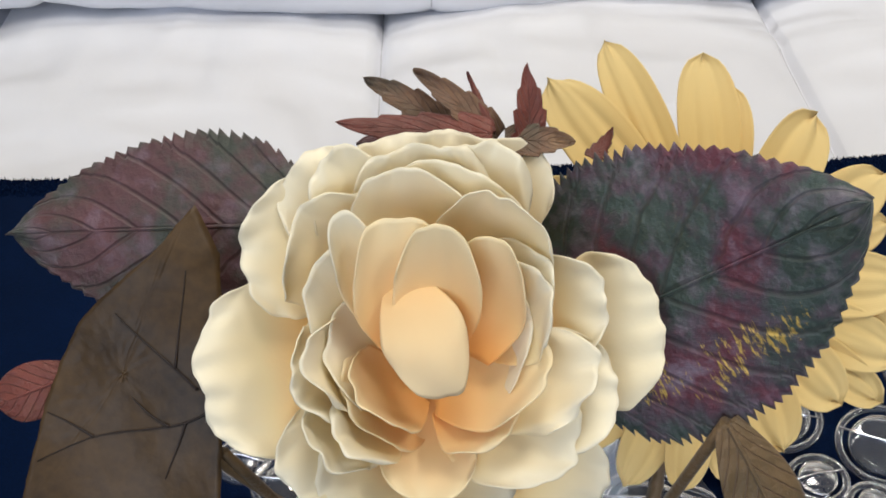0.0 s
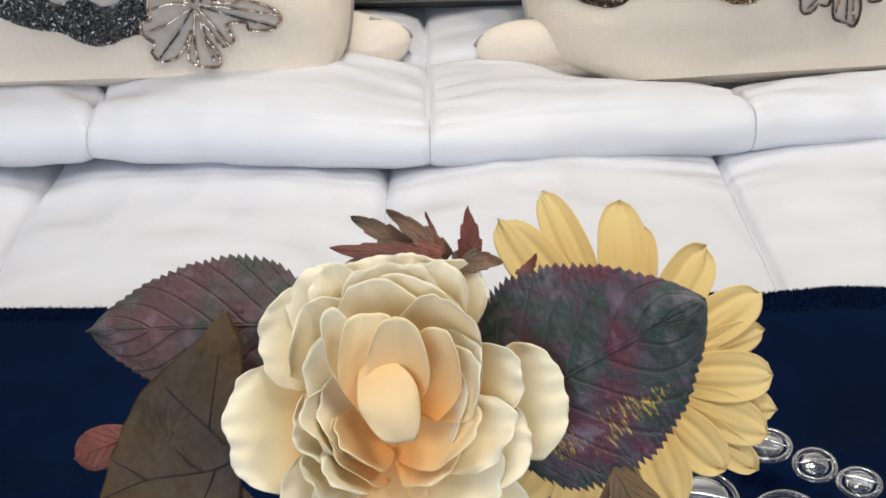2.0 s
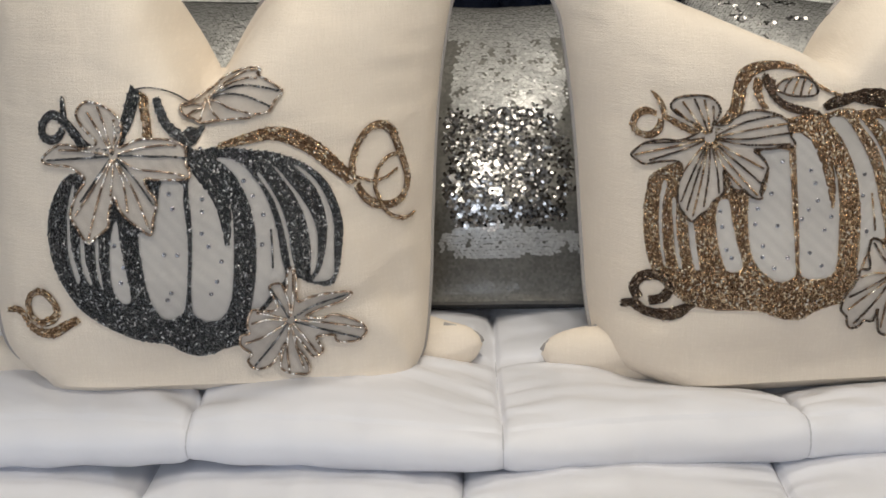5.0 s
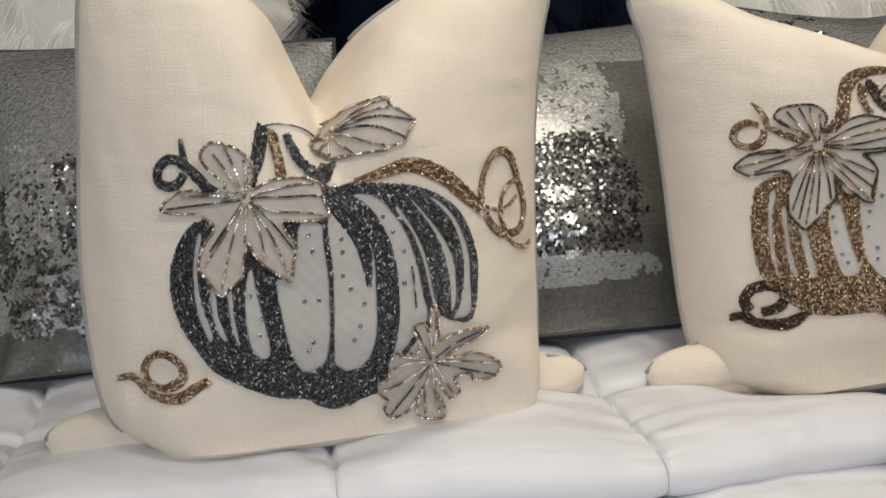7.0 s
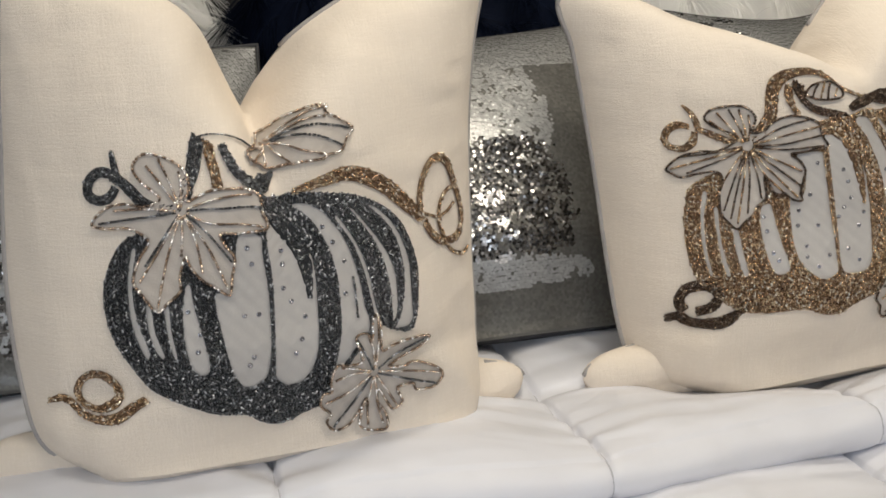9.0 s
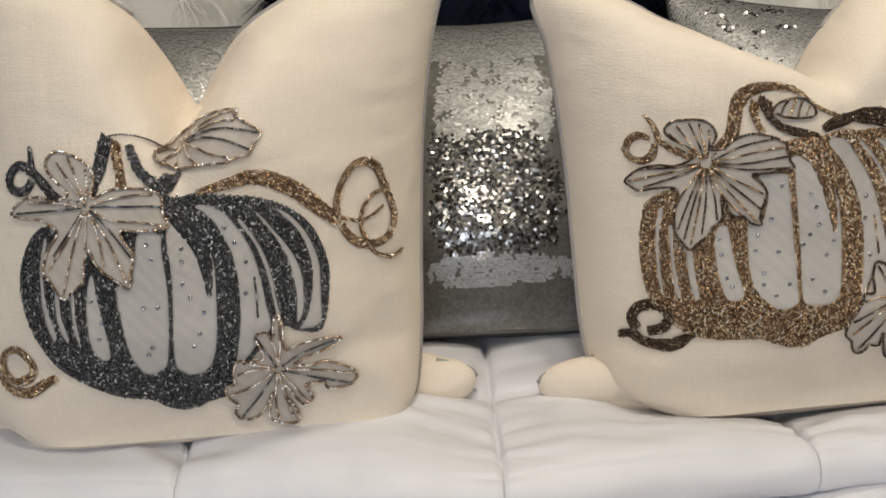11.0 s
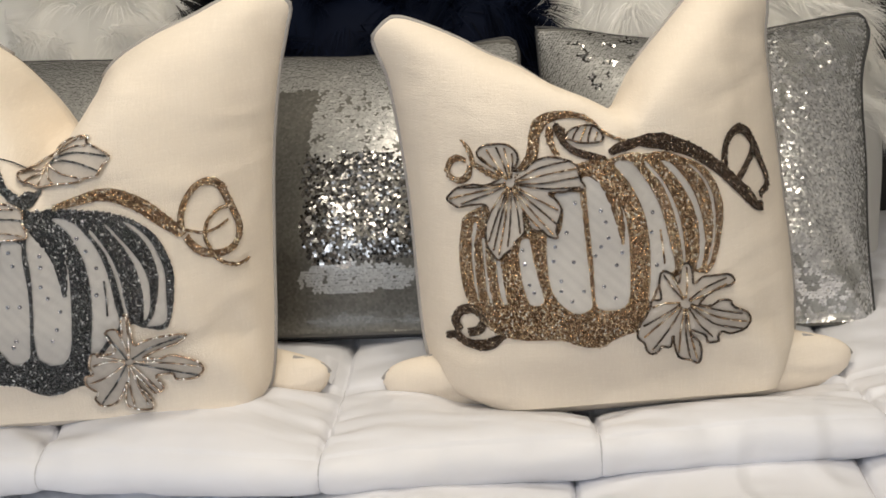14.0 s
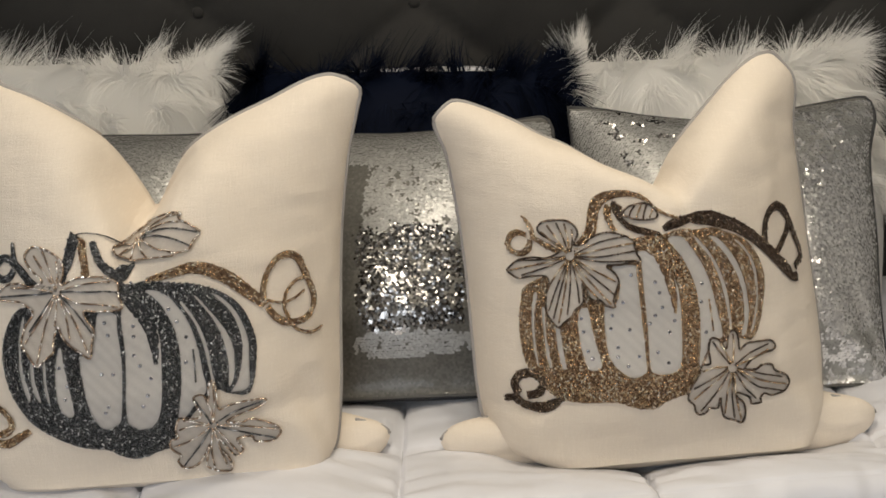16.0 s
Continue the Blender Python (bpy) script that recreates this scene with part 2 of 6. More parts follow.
SEQUIN_NET = fabric("grey_sequin_netting", (0.16, 0.155, 0.145), (0.1, 0.098, 0.09), 14.0, 700.0, 0.7, relief=0.3)
GREY_BACK = fabric("dark_grey_satin", (0.06, 0.06, 0.062), (0.03, 0.03, 0.032), 14.0, 500.0, 0.5)
WHITE_FUR = long_hair("white_long_fur", (0.99, 0.985, 0.97), (0.95, 0.94, 0.92), 0.65)
NAVY_FUR = long_hair("navy_long_fur", (0.005, 0.008, 0.02), (0.0015, 0.0025, 0.006), 0.05, 0.03)
CHARCOAL = fabric("charcoal_headboard_cloth", (0.034, 0.033, 0.031), (0.024, 0.023, 0.022), 8.0, 400.0, 0.85, relief=0.3, sheen=0.1)
ROSE_CREAM = petal_cloth("cream_rose_petal", (0.98, 0.64, 0.22), (0.98, 0.83, 0.49), (0.98, 0.92, 0.74), 0.0)
ROSE_PALE = petal_cloth("pale_cream_rose_petal", (0.98, 0.8, 0.45), (0.98, 0.86, 0.57), (0.98, 0.91, 0.7), 0.0)
ROSE_HEART = petal_cloth("apricot_rose_petal", (0.98, 0.52, 0.14), (0.98, 0.7, 0.32), (0.98, 0.85, 0.56), 0.0)
ROSE_BUD = petal_cloth("apricot_cream_bud_petal", (0.98, 0.72, 0.36), (0.98, 0.77, 0.43), (0.98, 0.83, 0.53), 0.0)
SUN_YELLOW = petal_cloth("mustard_sunflower_petal", (0.6, 0.34, 0.09), (0.82, 0.6, 0.22), (0.86, 0.68, 0.31), 0.12)
LEAF_DARK = leaf_cloth("burgundy_green_leaf", (0.3, (0.03, 0.045, 0.028)), (0.44, (0.05, 0.075, 0.065)), (0.52, (0.09, 0.06, 0.08)), (0.6, (0.14, 0.035, 0.055)), (0.7, (0.24, 0.19, 0.25)), glitter=(0.72, 0.5, 0.12), mottle=0.4)
LEAF_WINE = leaf_cloth("wine_green_leaf", (0.28, (0.022, 0.034, 0.018)), (0.42, (0.045, 0.048, 0.036)), (0.54, (0.085, 0.035, 0.038)), (0.66, (0.11, 0.038, 0.045)), (0.78, (0.15, 0.11, 0.13)), mottle=0.25)
LEAF_BROWN = leaf_cloth("olive_brown_dry_leaf", (0.3, (0.09, 0.05, 0.022)), (0.5, (0.15, 0.085, 0.035)), (0.7, (0.2, 0.125, 0.05)), vein=(0.03, 0.02, 0.018), scale=22.0, rough=0.4)
LEAF_RUST = leaf_cloth("rust_red_leaf", (0.3, (0.1, 0.026, 0.015)), (0.5, (0.18, 0.038, 0.024)), (0.7, (0.19, 0.075, 0.03)), vein=(0.16, 0.05, 0.03))
LEAF_OLIVE = leaf_cloth("olive_rust_leaf", (0.3, (0.04, 0.04, 0.02)), (0.5, (0.16, 0.08, 0.04)), (0.7, (0.28, 0.17, 0.07)), vein=(0.1, 0.04, 0.03))
STEM = leaf_cloth("brown_green_stem", (0.3, (0.1, 0.07, 0.03)), (0.7, (0.2, 0.12, 0.05)), vein=(0.16, 0.06, 0.04))
CRYSTAL = clear_crystal("clear_crystal")
CHROME = polished("chrome_wire", (0.8, 0.8, 0.82), 0.15)
WALL = plaster("warm_grey_wall_paint", (0.5, 0.49, 0.47), (0.45, 0.44, 0.42))
CEILING = plaster("white_ceiling_paint", (0.8, 0.8, 0.78), (0.74, 0.74, 0.72))
FLOOR = boards("brown_floor_boards")
DRY_CLOTH = fabric("olive_brown_dry_leaf_cloth", (0.085, 0.05, 0.02), (0.016, 0.01, 0.007), 17.0, 300.0, 0.45, relief=0.3, depth=0.0006)
VEIN_DARK = fabric("dark_vein", (0.035, 0.024, 0.02), (0.02, 0.015, 0.013), 40.0, 300.0, 0.6)
# The bronze, gun and gold underlay colours paint shade into the gaps between beads.
BRONZE_GAPS = fabric("dark_brown_gap_shade", (0.07, 0.045, 0.028), (0.045, 0.028, 0.018), 60.0, 900.0, 0.8)
GEM_STEEL = polished("steel_gem", (0.4, 0.4, 0.42), 0.12)
GUN_GAPS = fabric("dark_grey_gap_shade", (0.035, 0.037, 0.04), (0.02, 0.021, 0.023), 60.0, 900.0, 0.8)
GOLD_GAPS = fabric("brown_gold_gap_shade", (0.16, 0.1, 0.06), (0.1, 0.062, 0.036), 60.0, 900.0, 0.8)


# ---- building helpers ----
BASE = {}


def thing(name, at, label, category, group="", kind=""):
    """The Empty at the base of a thing."""
    ob = new(name)
    ob.location = at
    ob.empty_display_size = 0.05
    BASE[ob.name] = Vector(at)
    return tagged(ob, label, category, group, kind)


def mesh_object(name, verts, faces, material, uvs=None, smooth=True):
    data = bpy.data.meshes.new(name)
    data.from_pydata([tuple(v) for v in verts], [], faces)
    if uvs is not None:
        layer = data.uv_layers.new(name="UVMap")
        order = np.empty(len(data.loops), dtype=np.int32)
        data.loops.foreach_get("vertex_index", order)
        layer.data.foreach_set("uv", np.asarray(uvs, dtype=np.float32)[order].ravel())
    data.polygons.foreach_set("use_smooth", [smooth] * len(data.polygons))
    data.materials.append(material)
    data.update()
    return new(name, data)


def part(name, geo, material, parent, label="", smooth=True, kind=""):
    """One mesh under a thing or a part. geo: (verts, faces) or (verts, faces, uvs), in world metres."""
    base = BASE[parent.name]
    verts = np.asarray(geo[0], dtype=float) - np.array(base)
    ob = mesh_object(name, verts, geo[1], material, geo[2] if len(geo) > 2 else None, smooth)
    ob.parent = parent
    BASE[ob.name] = base
    return tagged(ob, label, kind=kind)


def structure(name, geo, material, label, category, smooth=False):
    ob = mesh_object(name, np.asarray(geo[0], dtype=float), geo[1], material, geo[2] if len(geo) > 2 else None, smooth)
    BASE[ob.name] = Vector((0, 0, 0))
    return tagged(ob, label, category, kind="structure")


def joined(*geos):
    verts, faces, uvs, n = [], [], [], 0
    for g in geos:
        v = np.asarray(g[0], dtype=float)
        verts.append(v)
        faces += [tuple(i + n for i in f) for f in g[1]]
        uvs.append(np.asarray(g[2]) if len(g) > 2 else np.zeros((len(v), 2)))
        n += len(v)
    return np.concatenate(verts), faces, np.concatenate(uvs)


def grid(func, nu, nv, close_u=False):
    """A sheet from func(u, v) with u and v in 0..1."""
    cols = nu if close_u else nu + 1
    verts, uvs = [], []
    for j in range(nv + 1):
        for i in range(cols):
            u, v = i / nu, j / nv
            verts.append(func(u, v))
            uvs.append((u, v))
    faces = []
    for j in range(nv):
        for i in range(nu):
            a, b = j * cols + i, j * cols + (i + 1) % cols
            faces.append((a, b, b + cols, a + cols))
    return np.array([tuple(v) for v in verts], dtype=float), faces, np.array(uvs)


def box(x0, x1, y0, y1, z0, z1, bevel=0.0):
    bm = bmesh.new()
    bmesh.ops.create_cube(bm, size=1.0)
    for v in bm.verts:
        v.co = Vector((x0 + (v.co.x + 0.5) * (x1 - x0), y0 + (v.co.y + 0.5) * (y1 - y0), z0 + (v.co.z + 0.5) * (z1 - z0)))
    if bevel:
        bmesh.ops.bevel(bm, geom=bm.edges[:], offset=bevel, segments=3, affect="EDGES", profile=0.6)
    return from_bm(bm)


def from_bm(bm):
    bm.verts.index_update()
    verts = [tuple(v.co) for v in bm.verts]
    faces = [tuple(v.index for v in f.verts) for f in bm.faces]
    bm.free()
    return verts, faces


def tube(points, radius, sides=8, closed=False):
    """A round cord along points; radius may be a list."""
    pts = [Vector(p) for p in points]
    n = len(pts)
    radii = radius if isinstance(radius, (list, tuple, np.ndarray)) else [radius] * n
    verts, faces = [], []
    up = Vector((0.13, 0.31, 0.94))
    for i, p in enumerate(pts):
        a, b = (pts[i - 1], pts[(i + 1) % n]) if closed else (pts[max(i - 1, 0)], pts[min(i + 1, n - 1)])
        along = (b - a).normalized() if (b - a).length > 1e-9 else Vector((1, 0, 0))
        side = along.cross(up)
        side = side.normalized() if side.length > 1e-4 else along.orthogonal().normalized()
        over = side.cross(along)
        for k in range(sides):
            t = 2 * math.pi * k / sides
            verts.append(p + (side * math.cos(t) + over * math.sin(t)) * radii[i])
    for i in range(n if closed else n - 1):
        for k in range(sides):
            a, b = i * sides + k, i * sides + (k + 1) % sides
            c, d = (b + sides) % (n * sides), (a + sides) % (n * sides)
            faces.append((a, b, c, d))
    if not closed:
        faces.append(tuple(range(sides))[::-1])
        faces.append(tuple(range((n - 1) * sides, n * sides)))
    return [tuple(v) for v in verts], faces


def smooth_curve(pts, t):
    """A smooth value through control pairs (place, value)."""
    xs = [p[0] for p in pts]
    k = max(0, min(len(pts) - 2, int(np.searchsorted(xs, t)) - 1))
    (x0, y0), (x1, y1) = pts[k], pts[k + 1]
    s = min(1.0, max(0.0, (t - x0) / (x1 - x0)))

    def slope(i):
        a, b = pts[max(i - 1, 0)], pts[min(i + 1, len(pts) - 1)]
        return (b[1] - a[1]) / (b[0] - a[0])

    m0, m1, h = slope(k) * (x1 - x0), slope(k + 1) * (x1 - x0), s * s * (3 - 2 * s)
    return y0 * (1 - h) + y1 * h + m0 * s * (1 - s) ** 2 - m1 * s * s * (1 - s)


def ripple(x, y, z, scale, seed=0.0):
    return noise.noise(Vector((x * scale + seed, y * scale, z * scale)))


# ---- the room ----
structure("floor", box(-2.2, 2.2, -2.7, 1.95, -0.08, 0.0), FLOOR, "brown wooden floor boards under the bed", "floor")
structure("wall_north", box(-2.3, 2.3, 1.85, 1.95, 0.0, 2.5), WALL, "warm grey painted wall behind the headboard", "wall")
structure("wall_west", box(-2.3, -2.2, -2.7, 1.85, 0.0, 2.5), WALL, "warm grey painted side wall", "wall")
structure("wall_east", box(2.2, 2.3, -2.7, 1.85, 0.0, 2.5), WALL, "warm grey painted side wall", "wall")
structure("wall_south", joined(box(-2.3, 2.3, -2.8, -2.7, 0.0, 0.95), box(-2.3, 2.3, -2.8, -2.7, 2.45, 2.5), box(-2.3, -1.9, -2.8, -2.7, 0.95, 2.45), box(0.1, 2.3, -2.8, -2.7, 0.95, 2.45)), WALL, "warm grey wall with a wide window opening", "wall")
structure("ceiling", box(-2.3, 2.3, -2.8, 1.95, 2.5, 2.58), CEILING, "plain white painted ceiling", "ceiling")

# ---- the bed ----
bed = thing("bed", (0, 0.66, 0), "upholstered bed with a dark charcoal tufted headboard", "bed")
part("base", box(-0.98, 0.98, -0.42, 1.7, 0.06, 0.34, 0.02), CHARCOAL, bed)
part("mattress", box(-0.96, 0.96, -0.4, 1.68, 0.34, 0.622, 0.045), COTTON, bed, "thick white mattress")
for x, y in ((-0.88, -0.34), (0.88, -0.34), (-0.88, 1.6), (0.88, 1.6)):
    part("leg", box(x - 0.04, x + 0.04, y - 0.04, y + 0.04, 0.0, 0.07, 0.004), BRONZE, bed)


def tufted(u, v):
    """The headboard's front: padded lozenges drawn in at the buttons."""
    x, z = -1.03 + 2.06 * u, 0.3 + 1.35 * v
    a, b = (x / 0.19 + z / 0.15) * 0.5, (x / 0.19 - z / 0.15) * 0.5
    fa, fb = abs(math.sin(math.pi * a)), abs(math.sin(math.pi * b))
    return x, 1.715 - 0.035 * (fa * fb) ** 0.4 - 0.004 * ripple(x, 0, z, 9), z


part("headboard", joined(grid(tufted, 150, 100), box(-1.04, 1.04, 1.72, 1.84, 0.2, 1.66, 0.02)), CHARCOAL, bed, "dark charcoal cloth, buttoned in lozenges")
for row in range(3, 11):
    for col in range(-5, 6):
        x, z = (col + 0.5 * (row % 2)) * 0.19, row * 0.15
        if abs(x) < 1.0 and 0.95 < z < 1.6:
            bm = bmesh.new()
            bmesh.ops.create_uvsphere(bm, u_segments=10, v_segments=6, radius=0.011, matrix=Matrix.Translation((x, 1.712, z)) @ Matrix.Diagonal((1, 0.5, 1, 1)))
            part("button", from_bm(bm), CHARCOAL, bed)


# ---- bedding ----
def rows_across(x0, x1, seams, count):
    """Places across a sheet, close together beside each seam."""
    near = [s + d for s in seams for d in (-0.011, -0.006, -0.003, -0.0012, 0.0, 0.0012, 0.003, 0.006, 0.011) if x0 < s + d < x1]
    return sorted(set(np.linspace(x0, x1, count).tolist() + near))


def sheet(xs, func, nv):
    return grid(lambda u, v: func(xs[int(round(u * (len(xs) - 1)))], v), len(xs) - 1, nv)


SEAM_X = [-0.95, -0.63, -0.316, -0.008, 0.292, 0.6, 0.95]
LOW_X = [-0.98, -0.67, -0.362, -0.049, 0.262, 0.57, 0.9]


def box_puff(t, seams):
    """How full a stitched box is at t across its seams: 0 at a seam, 1 in the middle."""
    for a, b in zip(seams, seams[1:]):
        if a <= t <= b:
            s = (t - a) / (b - a)
            return 0.75 * (4 * s * (1 - s)) ** 0.6 + 0.25 * (1 - math.exp(-((min(t - a, b - t) / 0.0035) ** 2)))
    return 0.0


def fold_section(s):
    """The folded comforter from back to front along s in 0..1: y, z and the outward direction."""
    path = [(0.0, 1.68, 0.655), (0.5, 1.03, 0.664), (0.72, 0.875, 0.672), (0.78, 0.848, 0.673), (0.84, 0.832, 0.668), (0.9, 0.836, 0.66), (0.95, 0.86, 0.653), (1.0, 0.97, 0.65)]
    y, z = smooth_curve([(p[0], p[1]) for p in path], s), smooth_curve([(p[0], p[2]) for p in path], s)
    return y, z


def folded_comforter(x, v):
    y, z = fold_section(v)
    y2, z2 = fold_section(min(1.0, v + 0.004))
    along = Vector((0, y2 - y, z2 - z))
    out = Vector((0, along.z, -along.y)).normalized() if along.length > 1e-7 else Vector((0, 0, 1))
    across = box_puff(x + 0.03 * (y - 0.79), SEAM_X)
    if v > 0.7:
        across = across + (0.72 + 0.28 * across - across) * min(1.0, (v - 0.7) / 0.12)
    lengthways = box_puff(y, [0.62, 1.035, 1.345, 1.7]) if v < 0.8 else 0.85
    puff = 0.03 * across * lengthways ** 0.6
    if v > 0.93:
        puff *= max(0.0, (1.0 - v) / 0.07)
    puff *= 1.0 if v < 0.7 else 1.0 - 0.35 * min(1.0, (v - 0.7) / 0.15)
    rise = min(1.0, max(0.0, -x / 0.25))
    z += 0.02 * rise * rise * (3 - 2 * rise) * math.exp(-((y - 0.93) / 0.13) ** 2)
    z -= 0.027 * math.exp(-((y - 1.01) / 0.085) ** 2) / (1 + math.exp(-(x - 0.11) / 0.018)) / (1 + math.exp((x - 0.56) / 0.03))
    crease = 0.0022 * ripple(x * 1.2 + y, y * 0.4, 0, 26, 3.0) + 0.004 * ripple(x, y, 0, 5.0, 1.0) + 0.0012 * abs(ripple(x * 0.6 + y * 1.5, y * 0.3, 0, 60, 9.0))
    gather = min(abs(x + 0.03 * (y - 0.79) - s) for s in SEAM_X)
    crease += 0.009 * math.exp(-gather / 0.05) * ripple(x * 0.35 + y * 0.5, y * 1.6, 0, 24.0, 12.0) + 0.004 * max(0.0, ripple(x * 1.5 - y, y * 0.8 + x, 0, 7.0, 21.0)) ** 2
    edge = 0.012 * ripple(x, 0, 0, 3.5, 7.0) * max(0.0, min(1.0, (1.0 - y) / 0.25))
    p = Vector((x, y + edge + (0.018 * x + 0.13 * max(0.0, x)) * max(0.0, min(1.0, (1.05 - y) / 0.3)), z)) + out * (puff + crease)
    return p


comforter = thing("folded_comforter", (0, 0.9, 0.64), "folded white box-stitched down comforter across the bed", "comforter")
fold = part("folded_layer", sheet(rows_across(-1.02, 1.02, SEAM_X, 200), folded_comforter, 170), COTTON, comforter, "top layer with a rounded folded edge")
for x in SEAM_X[1:-1]:
    pts = [folded_comforter(x - 0.03 * (fold_section(s)[0] - 0.79), s) for s in np.linspace(0.3, 0.88, 60)]
    part("seam", tube([p + Vector((0, 0, 0.0004)) for p in pts], 0.0009, 5), STITCH, comforter)
part("fabric_tag", grid(lambda u, v: folded_comforter(-0.046 + 0.016 * u, 0.49 - 0.05 * v) + Vector((0, 0, 0.004 + 0.004 * math.sin(3 * u + v))), 6, 8), COTTON, comforter, "small white sewn-in tag")


def lower_comforter(x, v):
    y = -0.45 + 1.42 * v
    across = box_puff(x, LOW_X)
    z = 0.63 + 0.024 * across * box_puff(y, [-0.45, -0.06, 0.25, 0.55, 0.99]) ** 0.5
    z += 0.003 * ripple(x, y, 0, 6.0, 4.0) + 0.0022 * ripple(x * 1.6 + 0.6 * y, y * 0.5, 0, 22.0, 2.0) + 0.0035 * math.exp(-((y - 0.79 - 0.01 * ripple(x, 0, 0, 5)) / 0.012) ** 2)
    side = max(0.0, abs(x) - 0.97)
    return x, y, z - 2.0 * side - max(0.0, -0.4 - y) * 2.0


part("lower_layer", sheet(rows_across(-1.03, 1.03, LOW_X, 190), lower_comforter, 170), COTTON, comforter, "flat lower layer under the fold")
for x in LOW_X[1:-1]:
    pts = [Vector(lower_comforter(x, s)) + Vector((0, 0, 0.0004)) for s in np.linspace(0.6, 0.96, 40)]
    part("seam", tube(pts, 0.0008, 5), STITCH, comforter)


def throw_sheet(u, v):
    x = -1.05 + 2.1 * u
    y = -0.47 + (1.055 + 0.02 * (x + 0.2) + 0.006 * ripple(x, 0, 0, 4, 5)) * v
    z = 0.668 + 0.006 * ripple(x, y, 0, 5.0, 8.0) + 0.003 * ripple(x, y, 0, 16.0, 6.0) + 0.008 * math.exp(-((y - 0.38 - 0.05 * x) / 0.02) ** 2)
    t = (1 - v) * 1.055
    if t < 0.02:
        z -= 0.024 * (1 - t / 0.02) ** 2
    return x, y, z - 2.0 * max(0.0, abs(x) - 1.0) - max(0.0, -0.43 - y) * 2.0


throw = thing("throw_blanket", (0, 0.05, 0.66), "navy blue plush throw spread over the foot of the bed", "blanket")
part("sheet", grid(throw_sheet, 220, 150), PLUSH, throw)


def pile(count, y0, y1, length, seed):
    """Short plush hairs on the throw, as thin tapered blades."""
    rng = np.random.RandomState(seed)
    verts, faces = [], []
    for _ in range(count):
        x, y = rng.uniform(-0.5, 0.6), rng.uniform(y0, y1)
        v = (y + 0.47) / (1.055 + 0.02 * (x + 0.2))
        p = np.array(throw_sheet((x + 1.05) / 2.1, min(1.0, v)))
        d = np.array((rng.normal(0, 0.5), rng.normal(0.25, 0.45), 0.9)) * length * rng.uniform(0.6, 1.2)
        w = np.array((0.0006, 0.0002, 0))
        n = len(verts)
        verts += [p - w, p + w, p + d]
        faces.append((n, n + 1, n + 2))
    return verts, faces


part("plush_nap", joined(pile(26000, 0.55, 0.592, 0.0022, 3)), PLUSH, throw, kind="stuff")


